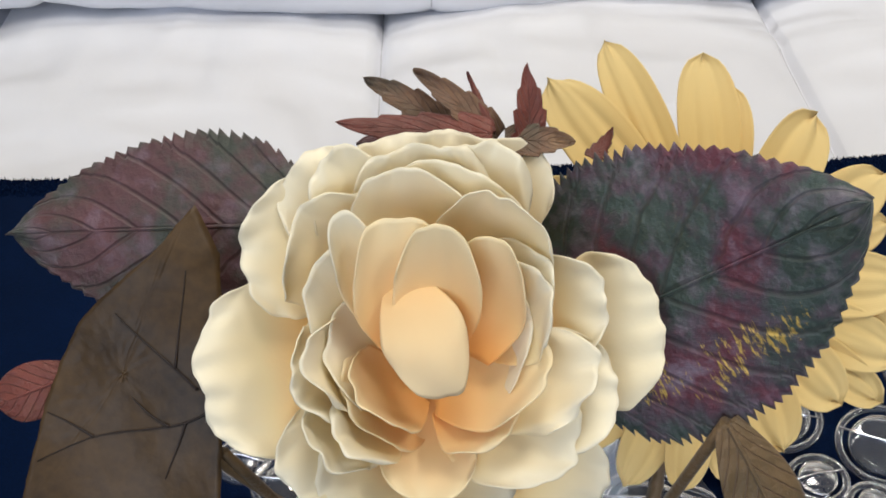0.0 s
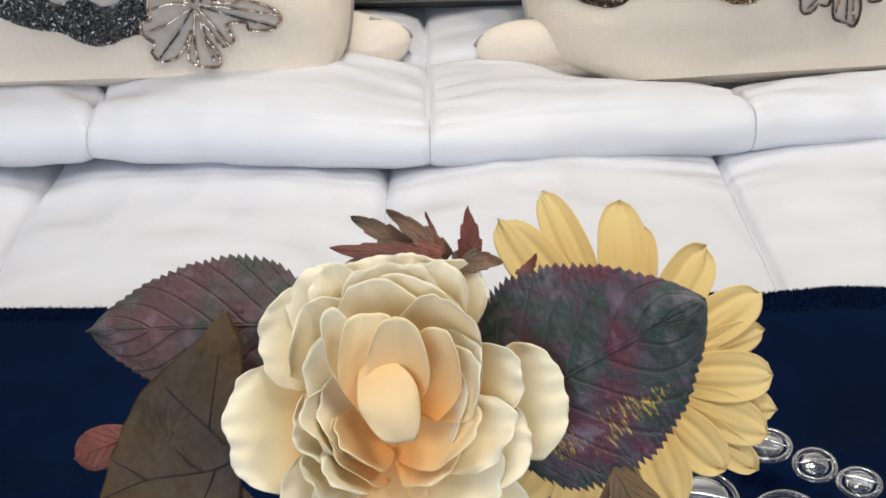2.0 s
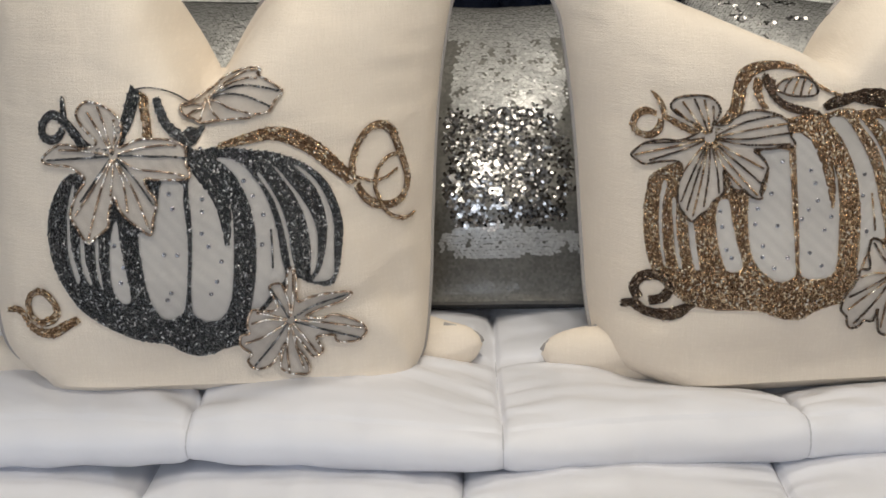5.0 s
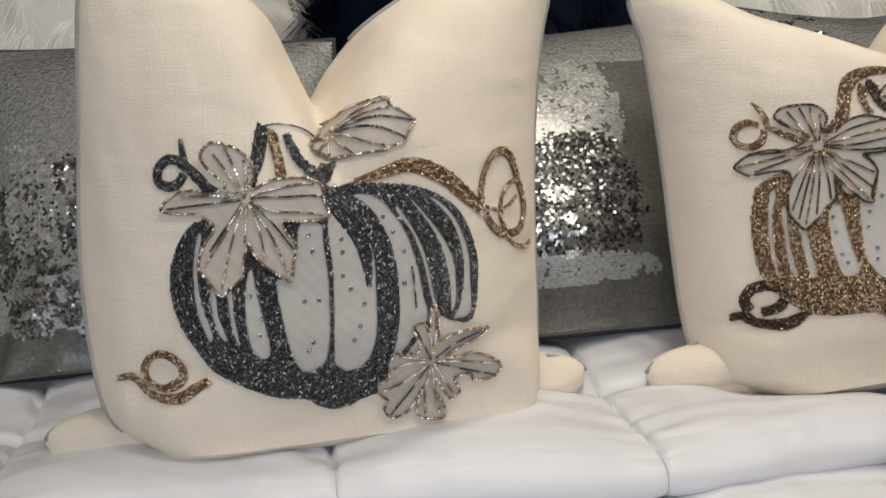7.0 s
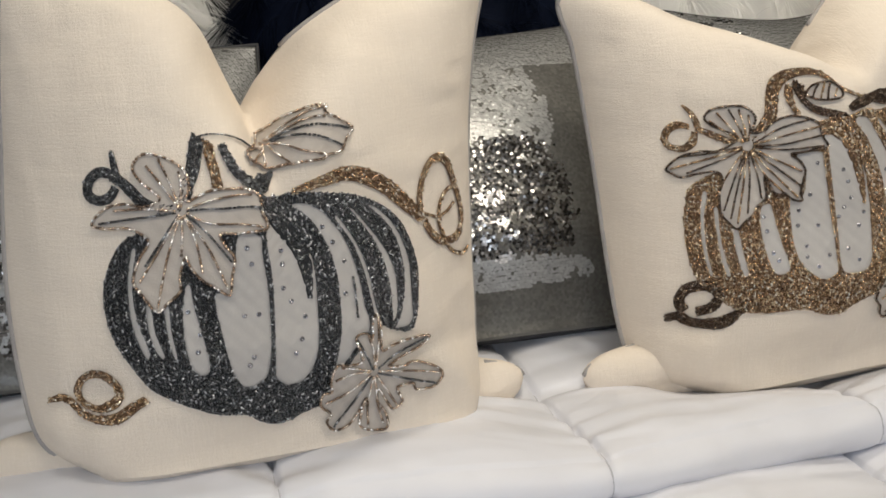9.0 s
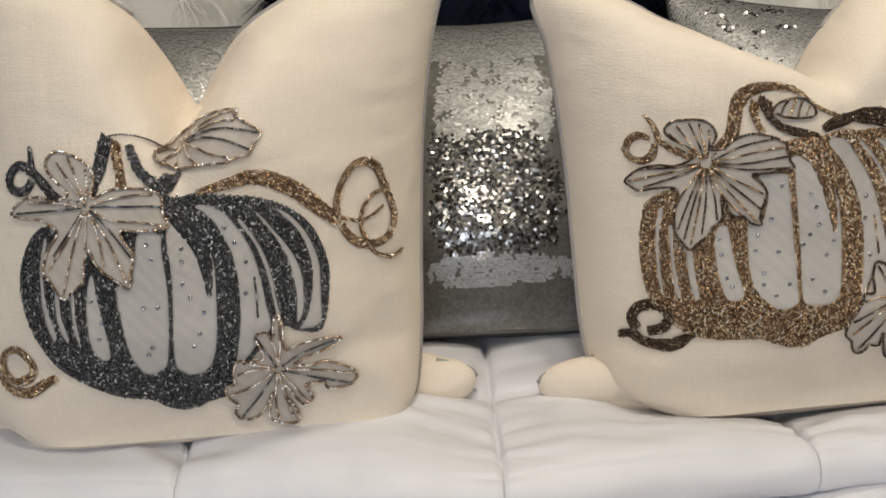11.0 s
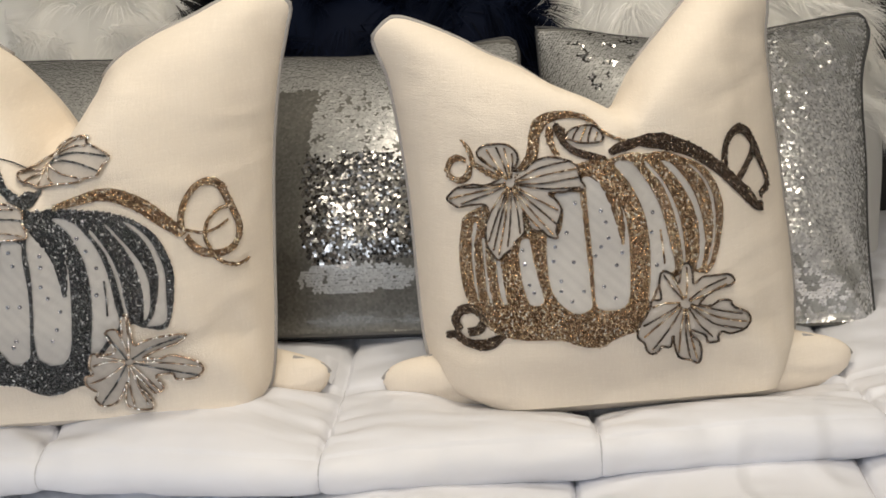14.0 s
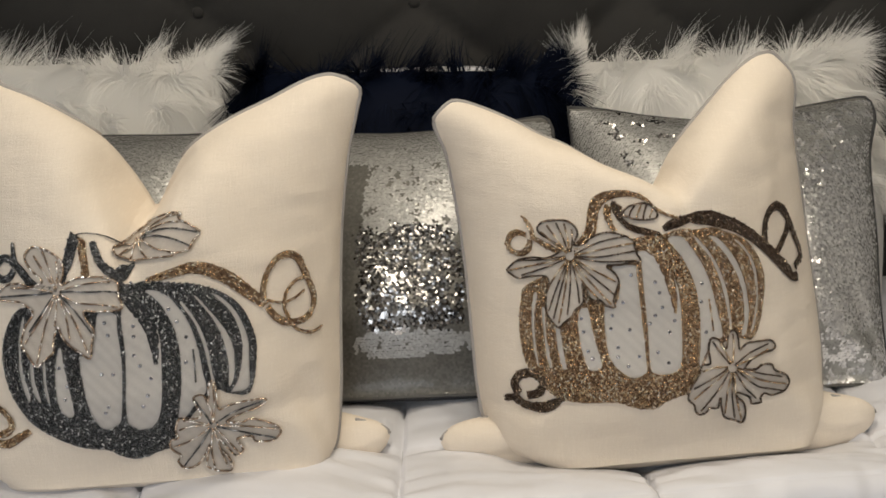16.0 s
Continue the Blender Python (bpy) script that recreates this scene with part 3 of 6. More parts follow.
# ---- cushions ----
class Cushion:
    """A stuffed cushion: its outline in its own leaning plane, and how far each side bulges."""

    def __init__(self, at, yaw, lean, left, right, top, chop=None, fat=0.1, back=0.06, foot=0.6, bend=0.0, bottom=(0.0, 0.0), crease=1.0, power=2.4, roll=0.0, dent=0.018):
        y, l = radians(yaw), radians(lean)
        self.at = np.array(at)
        self.x = np.array((math.cos(y), math.sin(y), 0))
        self.y = np.array((-math.sin(y) * math.sin(l), math.cos(y) * math.sin(l), math.cos(l)))
        self.n = np.cross(self.x, self.y)
        self.left, self.right, self.chop = left, right, chop
        self.top = top if len(top) > 2 else [(-1.0, top[0]), (1.0, top[1])]
        self.fat, self.back, self.foot, self.bend, self.bottom, self.crease, self.power, self.roll, self.dent = fat, back, foot, bend, bottom, crease, power, roll, dent

    def flat(self, u, v):
        """u in -1..1 across, v in 0..1 up: the place in the plane."""
        xl, xr = smooth_curve(self.left, v), smooth_curve(self.right, v)
        x = xl + (xr - xl) * (u + 1) / 2
        top, mean = smooth_curve(self.top, u), sum(p[1] for p in self.top) / len(self.top)
        low = self.bottom[0] + (self.bottom[1] - self.bottom[0]) * (u + 1) / 2
        return x, low + (mean - low) * v + (top - mean) * v ** 2.2

    def depth(self, u, v, side):
        f = max(0.0, 1 - abs(u) ** (self.power + (9.0 * max(0.0, 1 - v / 0.2) ** 1.5 if side > 0 else 0.0))) ** 0.7
        s = min(1.0, v / 0.28)
        crest = 4.0 + (self.roll * math.exp(-((u - self.chop) / 0.42) ** 2) if self.chop is not None else 0.0)
        g = (self.foot + (1 - self.foot) * s * s * (3 - 2 * s)) * max(0.0, 1 - v ** crest) ** 0.6
        if side < 0:
            g *= min(1.0, (v / 0.08 + 0.02)) ** 0.5 if v < 0.08 else 1.0
            return -self.back * f * g
        return self.fat * f * g

    def point(self, u, v, side=1, lift=0.0):
        x, y = self.flat(u, v)
        d = self.depth(u, v, side)
        p = self.at + self.x * x + self.y * y + self.n * (d + self.bend * v ** 3)
        k = self.crease * side * (1 - abs(u)) ** 0.3
        fold = 0.0032 * ripple(x * 3 + y, y * 2, self.at[0], 4.0) + 0.0008 * ripple(x + 2 * y, y, self.at[0], 21.0, 5.0)
        # soft creases run down from the chop
        if self.chop is not None:
            r = math.hypot((u - self.chop) * 1.2, v - 1.0)
            # the blow of a hand drives the middle of the top back, and soft folds run out from it
            p = p - self.n * self.dent * math.exp(-((u - self.chop) / 0.2) ** 2 - ((v - 1.0) / 0.2) ** 2)
            turn = math.atan2(v - 1.0, u - self.chop)
            fold += 0.0045 * math.sin(6 * turn + 2.2 * ripple(u, v, self.at[0], 2.0)) * math.exp(-((r - 0.34) / 0.2) ** 2)
        # slack in the cloth: tension folds from the lower corners
        for cu in (-1.0, 1.0):
            q = math.hypot((u - cu), v * 1.1)
            fold += 0.0045 * math.sin(11 * math.atan2(v + 0.05, abs(u - cu)) + 2.0 * ripple(u, v, cu, 1.6)) * math.exp(-((q - 0.3) / 0.22) ** 2)
        return p + self.n * (k * fold + lift * side)

    def normal(self, u, v):
        a, b = self.point(min(1, u + 0.01), v) - self.point(max(-1, u - 0.01), v), self.point(u, min(1, v + 0.01)) - self.point(u, max(0, v - 0.01))
        n = np.cross(a, b)
        return n / max(1e-9, np.linalg.norm(n))

    def side(self, which, nu, nv):
        """Points crowd towards the edges, where the cushion turns fastest."""
        g = grid(lambda u, v: self.point(math.sin((u - 0.5) * math.pi), 0.5 - 0.5 * math.cos(v * math.pi), which), nu, nv)
        uvs = np.stack([0.5 + 0.5 * np.sin((g[2][:, 0] - 0.5) * math.pi), 0.5 - 0.5 * np.cos(g[2][:, 1] * math.pi)], 1)
        return (g[0], g[1], uvs) if which > 0 else (g[0], [f[::-1] for f in g[1]], uvs)

    def seam(self, n=60):
        """The closed line round the edge where front and back are sewn."""
        vs = np.linspace(0, 1, n)
        left = [self.point(-1, v) for v in vs]
        top = [self.point(u, 1) for u in np.linspace(-1, 1, n)[1:-1]]
        right = [self.point(1, v) for v in vs[::-1]]
        low = [self.point(u, 0, -1) for u in np.linspace(1, -1, n)[1:-1]]
        return left, top, right, low

    def body(self, nu=70, nv=70):
        # front, back and the strip under the foot
        foot = grid(lambda u, v: self.point(math.sin((u - 0.5) * math.pi), 0, 1) * (1 - v) + self.point(math.sin((u - 0.5) * math.pi), 0, -1) * v + np.array((0, 0, -0.014 * math.sin(math.pi * v))), nu, 8)
        return joined(self.side(1, nu, nv), self.side(-1, nu, nv), (foot[0], [f[::-1] for f in foot[1]], foot[2]))


def ear(root, tip, width, thick, fold=0.0):
    """A tucked-back cushion corner: a flattened pouch that tapers from its root to a blunt tip, creased along its length."""
    root, tip = Vector(root), Vector(tip)
    along = tip - root
    side = along.cross(Vector((0, 0, 1))).normalized()
    over = side.cross(along).normalized()

    def at(u, v):
        a = 2 * math.pi * u
        w = (1 - v ** 6.0) ** 0.5 * (1.0 - 0.45 * v ** 1.3)
        sag = -0.25 * width * math.sin(math.pi * v)
        pleat = 1 + 0.13 * math.sin(2 * a + 4 * v + 1.0) + 0.07 * math.sin(5 * a - 7 * v) * (1 - v)
        crease = 1 - 0.3 * math.exp(-((math.sin(a) - 0.2 + 0.5 * v) / 0.16) ** 2) * (1 - v)
        return root + along * v + over * (math.sin(a) * width * w * pleat + sag) + side * (math.cos(a) * thick * w * pleat * crease)

    return grid(at, 48, 28, close_u=True)


# fur cushions and the white pillow stand against the headboard
white_pillow = thing("sleeping_pillow", (-0.1, 1.62, 0.66), "plain white sleeping pillow standing against the headboard", "pillow")
plain = Cushion((-0.08, 1.6, 0.66), 0, 8, [(0, -0.16), (0.5, -0.17), (1, -0.16)], [(0, 0.3), (0.5, 0.31), (1, 0.3)], [(-1, 0.38), (-0.8, 0.42), (0.0, 0.435), (0.8, 0.42), (1, 0.38)], fat=0.07, back=0.05)
part("cover", plain.body(40, 40), COTTON, white_pillow)
part("seam", tube(plain.seam()[1], 0.0025, 6), STITCH, white_pillow)


def fur_coat(c, count, length, seed, low=0.45):
    """Long silky strands, matted in locks, lying down the front of a cushion and standing wild along its top and sides."""
    rng = np.random.RandomState(seed)
    verts, faces = [], []
    for k in range(count):
        wild = rng.rand() < 0.16
        u = math.sin(rng.uniform(-1.5, 1.5)) if rng.rand() < 0.82 else rng.choice((-1.0, 1.0)) * rng.uniform(0.95, 1.0)
        v = 1.0 - 0.05 * rng.rand() if wild else low + (1 - low) * rng.rand() ** 0.7
        p, n = c.point(u, v, 1 if rng.rand() < 0.85 else -1), c.normal(u * 0.97, min(v, 0.97))
        lock = np.array([ripple(*(p * 1.0), 26.0, s) for s in (1.0, 17.0, 31.0)])
        rim = max(0.0, (v - 0.92) / 0.08)
        d = n * (0.12 + 0.4 * rim) + c.x * (u * abs(u) ** 5 * 0.95) + c.y * (1.0 * rim - 0.75 * (1 - rim)) + lock * (1.5 + 1.2 * rim) + rng.normal(0, 0.12, 3)
        d /= np.linalg.norm(d)
        reach = length * rng.uniform(0.5, 1.1) * (1.25 if wild else 1.0)
        w = np.cross(d, n)
        w = w / max(1e-6, np.linalg.norm(w)) * rng.uniform(0.0005, 0.0011) * (0.6 if wild else 1.25)
        curl = lock[::-1] * 0.9 + rng.normal(0, 0.12, 3)
        sink = 0.35 if wild else 0.75
        base = len(verts)
        for j in range(6):
            t = j / 5
            q = p - n * 0.003 + d * reach * t + (np.array((0, 0, -sink)) + curl) * reach * t * t * 0.6
            half = w * (1 - t) ** 0.6
            verts += [q - half, q + half]
            if j:
                a = base + 2 * j
                faces.append((a - 2, a - 1, a + 1, a))
    return verts, faces


def fur_cushion(name, c, skin, label, seed, count):
    ob = thing("fur_cushion", tuple(c.at), label, "cushion", "fur cushions against the headboard")
    part("cover", c.body(36, 36), skin, ob)
    part("fur", fur_coat(c, count, 0.068, seed), skin, ob, "long shaggy strands", kind="stuff")
    return ob


fur_cushion("white", Cushion((-0.545, 1.44, 0.66), 0, 15, [(0, -0.24), (0.5, -0.25), (1, -0.235)], [(0, 0.225), (0.5, 0.235), (1, 0.215)], (0.5, 0.482), fat=0.11, back=0.05), WHITE_FUR, "white shaggy long-haired fur cushion against the headboard", 11, 11000)
fur_cushion("white", Cushion((0.49, 1.46, 0.66), 0, 15, [(0, -0.225), (0.5, -0.235), (1, -0.225)], [(0, 0.255), (0.5, 0.265), (1, 0.215)], (0.452, 0.452), fat=0.1, back=0.05), WHITE_FUR, "white shaggy long-haired fur cushion beside the navy one", 12, 11000)
fur_cushion("navy", Cushion((0.01, 1.4, 0.66), 0, 17, [(0, -0.27), (0.5, -0.282), (1, -0.276)], [(0, 0.225), (0.5, 0.235), (1, 0.225)], (0.472, 0.452), fat=0.11, back=0.05), NAVY_FUR, "navy blue shaggy fur cushion in the middle", 13, 15000)


def sequin_cushion(c, label):
    ob = thing("sequin_cushion", tuple(c.at), label, "cushion", "silver sequin cushions")
    part("front", c.side(1, 60, 60), SEQUIN_NET, ob, "grey netting under the sequins")
    part("back", joined(c.side(-1, 40, 40), grid(lambda u, v: c.point(math.sin((u - 0.5) * math.pi), 0, 1) * (1 - v) + c.point(math.sin((u - 0.5) * math.pi), 0, -1) * v, 40, 4)), GREY_BACK, ob, "dark grey satin back")
    left, top, right, low = c.seam()
    part("edge_seam", tube(left + top + right, 0.003, 6), GREY_BACK, ob)
    return ob


MID = Cushion((-0.01, 1.14, 0.665), 0, 35, [(0, -0.2), (0.5, -0.215), (1, -0.215)], [(0, 0.2), (0.5, 0.215), (0.95, 0.224), (1, 0.218)], [(-1, 0.452), (-0.6, 0.445), (0.0, 0.44), (0.6, 0.447), (0.95, 0.458), (1, 0.452)], fat=0.08, back=0.05, foot=0.25, bottom=(0.03, 0.03))
EAST = Cushion((0.475, 1.2, 0.665), 0, 30, [(0, -0.2), (0.5, -0.22), (1, -0.235)], [(0, 0.195), (0.25, 0.195), (0.5, 0.202), (0.8, 0.208), (0.95, 0.224), (1, 0.22)], [(-1, 0.444), (-0.8, 0.438), (-0.45, 0.422), (0.05, 0.41), (0.45, 0.423), (0.75, 0.433), (0.96, 0.438), (1, 0.43)], fat=0.09, back=0.05, foot=0.3)
WEST = Cushion((-0.5, 1.19, 0.665), 0, 30, [(0, -0.2), (0.5, -0.22), (1, -0.235)], [(0, 0.2), (0.5, 0.222), (1, 0.235)], [(-1, 0.445), (-0.6, 0.438), (0.1, 0.434), (0.6, 0.429), (1, 0.43)], fat=0.09, back=0.05, foot=0.3, bottom=(0.02, 0.02))
mid_sequins = sequin_cushion(MID, "silver sequin cushion between the two pumpkin cushions")
east_sequins = sequin_cushion(EAST, "silver sequin cushion behind the gold pumpkin cushion")
west_sequins = sequin_cushion(WEST, "silver sequin cushion behind the dark pumpkin cushion")

LEFT = Cushion(
    (-0.241, 0.965, 0.663), 13, 13,
    [(0, -0.25), (0.05, -0.274), (0.1, -0.286), (0.19, -0.291), (0.33, -0.292), (0.48, -0.287), (0.65, -0.276), (0.82, -0.265), (0.93, -0.254), (1, -0.235)],
    [(0, 0.14), (0.05, 0.152), (0.2, 0.163), (0.37, 0.17), (0.63, 0.183), (0.82, 0.2), (0.93, 0.216), (0.975, 0.221), (1, 0.205)],
    [(-1, 0.53), (-0.95, 0.535), (-0.84, 0.518), (-0.677, 0.499), (-0.514, 0.476), (-0.35, 0.448), (-0.24, 0.412), (-0.18, 0.385), (-0.136, 0.362), (-0.09, 0.37), (-0.03, 0.392), (0.09, 0.425), (0.318, 0.454), (0.577, 0.477), (0.77, 0.495), (0.905, 0.501), (1, 0.495)],
    -0.13, fat=0.125, back=0.07, foot=0.6, bend=0.03, bottom=(0.05, 0.022), roll=3.0, dent=0.095)
RIGHT = Cushion(
    (0.28, 1.051, 0.668), 4.4, 17.8,
    [(0, -0.125), (0.04, -0.16), (0.1, -0.18), (0.2, -0.19), (0.37, -0.194), (0.56, -0.197), (0.72, -0.203), (0.88, -0.214), (0.97, -0.228), (1, -0.215)],
    [(0, 0.235), (0.08, 0.255), (0.2, 0.262), (0.35, 0.261), (0.5, 0.255), (0.7, 0.246), (0.85, 0.239), (0.95, 0.24), (1, 0.218)],
    [(-1, 0.444), (-0.945, 0.451), (-0.84, 0.446), (-0.594, 0.421), (-0.45, 0.402), (-0.284, 0.384), (-0.118, 0.359), (0.025, 0.342), (0.15, 0.326), (0.21, 0.328), (0.26, 0.345), (0.33, 0.372), (0.52, 0.418), (0.704, 0.46), (0.852, 0.484), (0.958, 0.491), (1, 0.486)],
    0.17, fat=0.15, back=0.07, foot=0.58, bend=0.045, bottom=(-0.018, -0.012), roll=14.0, dent=0.008)


def pumpkin_cushion(c, label, ears):
    ob = thing("pumpkin_cushion", tuple(c.at), label, "cushion", "beaded pumpkin cushions")
    part("cover", c.body(110, 110), LINEN, ob, "cream linen cover, chopped in at the top")
    left, top, right, low = c.seam(80)
    k = int((c.chop + 1) / 2 * 78)
    part("piping", tube(left + top[:k - 8], 0.0032, 8), PIPING, ob, "grey cord piping")
    part("piping", tube(top[k + 8:] + right, 0.0032, 8), PIPING, ob, "grey cord piping")
    for root, tip, width, thick in ears:
        part("corner", ear(root, tip, width, thick), LINEN, ob, "soft tucked-in corner")
        a, b = Vector(root), Vector(tip)
        rise = [a.lerp(b, t) + Vector((0, 0, width * ((1 - t ** 6) ** 0.5 * (1.0 - 0.45 * t ** 1.3) - 0.25 * math.sin(math.pi * t)))) for t in np.linspace(0.6, 0.995, 18)]
        part("piping", tube(rise, 0.0028, 8), PIPING, ob)
    return ob


dark_cushion = pumpkin_cushion(LEFT, "cream cushion with a gunmetal beaded pumpkin", [((-0.14, 1.04, 0.702), (-0.03, 1.04, 0.692), 0.04, 0.036), ((-0.42, 0.95, 0.728), (-0.59, 0.945, 0.714), 0.05, 0.042)])
gold_cushion = pumpkin_cushion(RIGHT, "cream cushion with a gold beaded pumpkin", [((0.2, 1.045, 0.698), (0.036, 1.03, 0.684), 0.05, 0.045), ((0.45, 1.04, 0.71), (0.605, 1.07, 0.682), 0.046, 0.04)])


# ---- the beaded designs, in each cushion's own coordinates: across -1..1, up 0..1, width in mm ----
DARK = {}
DARK["body"] = [(-0.566, 0.509), (-0.622, 0.492), (-0.661, 0.457), (-0.689, 0.408), (-0.692, 0.354), (-0.669, 0.295), (-0.633, 0.25), (-0.579, 0.201), (-0.512, 0.171), (-0.434, 0.148), (-0.348, 0.127), (-0.23, 0.115), (-0.194, 0.1), (-0.133, 0.083), (-0.058, 0.084), (0.007, 0.097), (0.058, 0.104), (0.099, 0.108), (0.133, 0.134), (0.167, 0.181), (0.307, 0.262), (0.383, 0.253), (0.462, 0.242), (0.497, 0.256), (0.519, 0.307), (0.527, 0.367), (0.511, 0.409), (0.473, 0.457), (0.414, 0.498), (0.327, 0.532), (0.222, 0.56), (0.089, 0.585), (-0.029, 0.623), (-0.162, 0.655), (-0.238, 0.614), (-0.405, 0.547)]
DARK["inserts"] = []
DARK["inserts"].append([(-0.593, 0.479), (-0.578, 0.475), (-0.592, 0.43), (-0.597, 0.381), (-0.588, 0.332), (-0.565, 0.277), (-0.581, 0.261), (-0.607, 0.312), (-0.617, 0.371), (-0.611, 0.43)])
DARK["inserts"].append([(-0.563, 0.362), (-0.542, 0.368), (-0.536, 0.313), (-0.516, 0.267), (-0.527, 0.259), (-0.555, 0.292)])
DARK["inserts"].append([(-0.5, 0.359), (-0.481, 0.364), (-0.481, 0.313), (-0.473, 0.262), (-0.485, 0.256), (-0.499, 0.303)])
DARK["inserts"].append([(-0.423, 0.4), (-0.44, 0.344), (-0.443, 0.282), (-0.427, 0.234), (-0.396, 0.215), (-0.366, 0.223), (-0.362, 0.251), (-0.375, 0.303), (-0.394, 0.365), (-0.403, 0.406)])
DARK["inserts"].append([(-0.322, 0.378), (-0.309, 0.304), (-0.292, 0.239), (-0.263, 0.195), (-0.221, 0.177), (-0.168, 0.191), (-0.141, 0.216), (-0.122, 0.31), (-0.125, 0.407), (-0.147, 0.494), (-0.158, 0.541), (-0.232, 0.525), (-0.248, 0.471), (-0.263, 0.393), (-0.299, 0.395)])
DARK["inserts"].append([(-0.14, 0.546), (-0.118, 0.456), (-0.109, 0.356), (-0.119, 0.214), (-0.095, 0.182), (-0.045, 0.168), (0.01, 0.179), (0.049, 0.219), (0.066, 0.29), (0.069, 0.366), (0.06, 0.432), (0.029, 0.493), (-0.021, 0.545), (-0.083, 0.596), (-0.132, 0.617)])
DARK["inserts"].append([(-0.029, 0.592), (0.039, 0.544), (0.103, 0.48), (0.139, 0.423), (0.156, 0.358), (0.154, 0.284), (0.132, 0.183), (0.228, 0.235), (0.279, 0.269), (0.265, 0.317), (0.246, 0.381), (0.209, 0.447), (0.158, 0.5), (0.091, 0.549), (0.023, 0.581)])
DARK["inserts"].append([(0.167, 0.52), (0.242, 0.454), (0.288, 0.388), (0.312, 0.313), (0.323, 0.269), (0.307, 0.265), (0.293, 0.315), (0.265, 0.39), (0.22, 0.456), (0.154, 0.514)])
DARK["inserts"].append([(0.219, 0.527), (0.303, 0.463), (0.359, 0.402), (0.386, 0.328), (0.384, 0.266), (0.416, 0.294), (0.421, 0.356), (0.39, 0.409), (0.337, 0.455), (0.28, 0.496), (0.234, 0.527)])
DARK["inserts"].append([(0.299, 0.528), (0.395, 0.47), (0.448, 0.404), (0.454, 0.343), (0.429, 0.283), (0.393, 0.253), (0.483, 0.258), (0.494, 0.319), (0.491, 0.38), (0.462, 0.433), (0.414, 0.478), (0.356, 0.512)])
DARK["ribs"] = []
DARK["ribs"].append([(-0.165, 0.614, 6.1), (-0.113, 0.607, 8.7), (-0.05, 0.548, 10.4), (0.001, 0.488, 9.6), (0.03, 0.426, 7.8), (0.041, 0.358, 3.5)])
DARK["lines"] = []
DARK["lines"].append([(0.218, 0.384), (0.225, 0.336), (0.226, 0.289)])
DARK["stem_dark"] = []
DARK["stem_dark"].append([(-0.363, 0.714, 7.9), (-0.374, 0.685, 7.9), (-0.383, 0.651, 7.9), (-0.399, 0.617, 7), (-0.425, 0.583, 6.1)])
DARK["stem_dark"].append([(-0.286, 0.716, 8.7), (-0.263, 0.69, 9.6), (-0.234, 0.667, 9.5), (-0.194, 0.661, 8.7), (-0.159, 0.657, 6.1)])
DARK["stem_dark"].append([(-0.171, 0.664, 6.9), (-0.137, 0.702, 9.6), (-0.103, 0.719, 7)])
DARK["stem_gold"] = [(-0.332, 0.709, 6.6), (-0.325, 0.68, 7.9), (-0.312, 0.65, 7.8), (-0.301, 0.615, 7.8)]
DARK["stem_top"] = [(-0.363, 0.714), (-0.31, 0.733), (-0.255, 0.75), (-0.209, 0.762), (-0.177, 0.773)]
DARK["gems"] = [(-0.205, 0.5), (-0.188, 0.465), (-0.074, 0.495), (-0.07, 0.46), (-0.068, 0.401), (-0.038, 0.363), (0.014, 0.32), (-0.007, 0.272), (-0.166, 0.347), (-0.219, 0.342), (-0.197, 0.248), (-0.215, 0.23), (0.186, 0.42), (0.183, 0.35), (0.14, 0.468), (0.099, 0.508), (-0.106, 0.651), (-0.4, 0.267), (-0.419, 0.352), (-0.384, 0.303), (-0.033, 0.243)]
DARK["curl_up"] = {}
DARK["curl_up"]["tail"] = [(-0.635, 0.612, 5.8), (-0.595, 0.592, 6.7), (-0.558, 0.571, 6.7), (-0.512, 0.56, 6.2), (-0.468, 0.558, 5.7), (-0.424, 0.57, 5.3), (-0.398, 0.599, 4.4)]
DARK["curl_up"]["loop"] = [(-0.638, 0.609, 5.4), (-0.661, 0.62, 5.9), (-0.699, 0.62, 5.9), (-0.727, 0.603, 5.9), (-0.727, 0.58, 5.9), (-0.694, 0.57, 5.9), (-0.66, 0.577, 5.9), (-0.64, 0.595, 4.9)]
DARK["curl_up"]["tip"] = [(-0.653, 0.659, 3.2), (-0.647, 0.639, 4.1), (-0.637, 0.615, 4.9)]
DARK["curl_low"] = {}
DARK["curl_low"]["tail"] = [(-0.925, 0.184, 2.8), (-0.875, 0.19, 5), (-0.848, 0.177, 5.4), (-0.818, 0.153, 6.3), (-0.769, 0.141, 6.3), (-0.71, 0.144, 6.2), (-0.651, 0.162, 5.8), (-0.6, 0.176, 4.4)]
DARK["curl_low"]["loop"] = [(-0.685, 0.189, 4.9), (-0.694, 0.213, 4.9), (-0.726, 0.232, 4.9), (-0.772, 0.236, 4.9), (-0.81, 0.221, 4.9), (-0.822, 0.196, 5), (-0.806, 0.174, 5.4), (-0.767, 0.163, 5.4), (-0.718, 0.171, 5.3), (-0.685, 0.189, 4.9)]
DARK["vine"] = {}
DARK["vine"]["vine"] = [(-0.019, 0.622, 4.3), (0.068, 0.612, 6.9), (0.143, 0.611, 8.2), (0.219, 0.607, 8.7), (0.296, 0.589, 8.7), (0.394, 0.555, 8.8), (0.473, 0.517, 8.8), (0.57, 0.473, 7.1)]
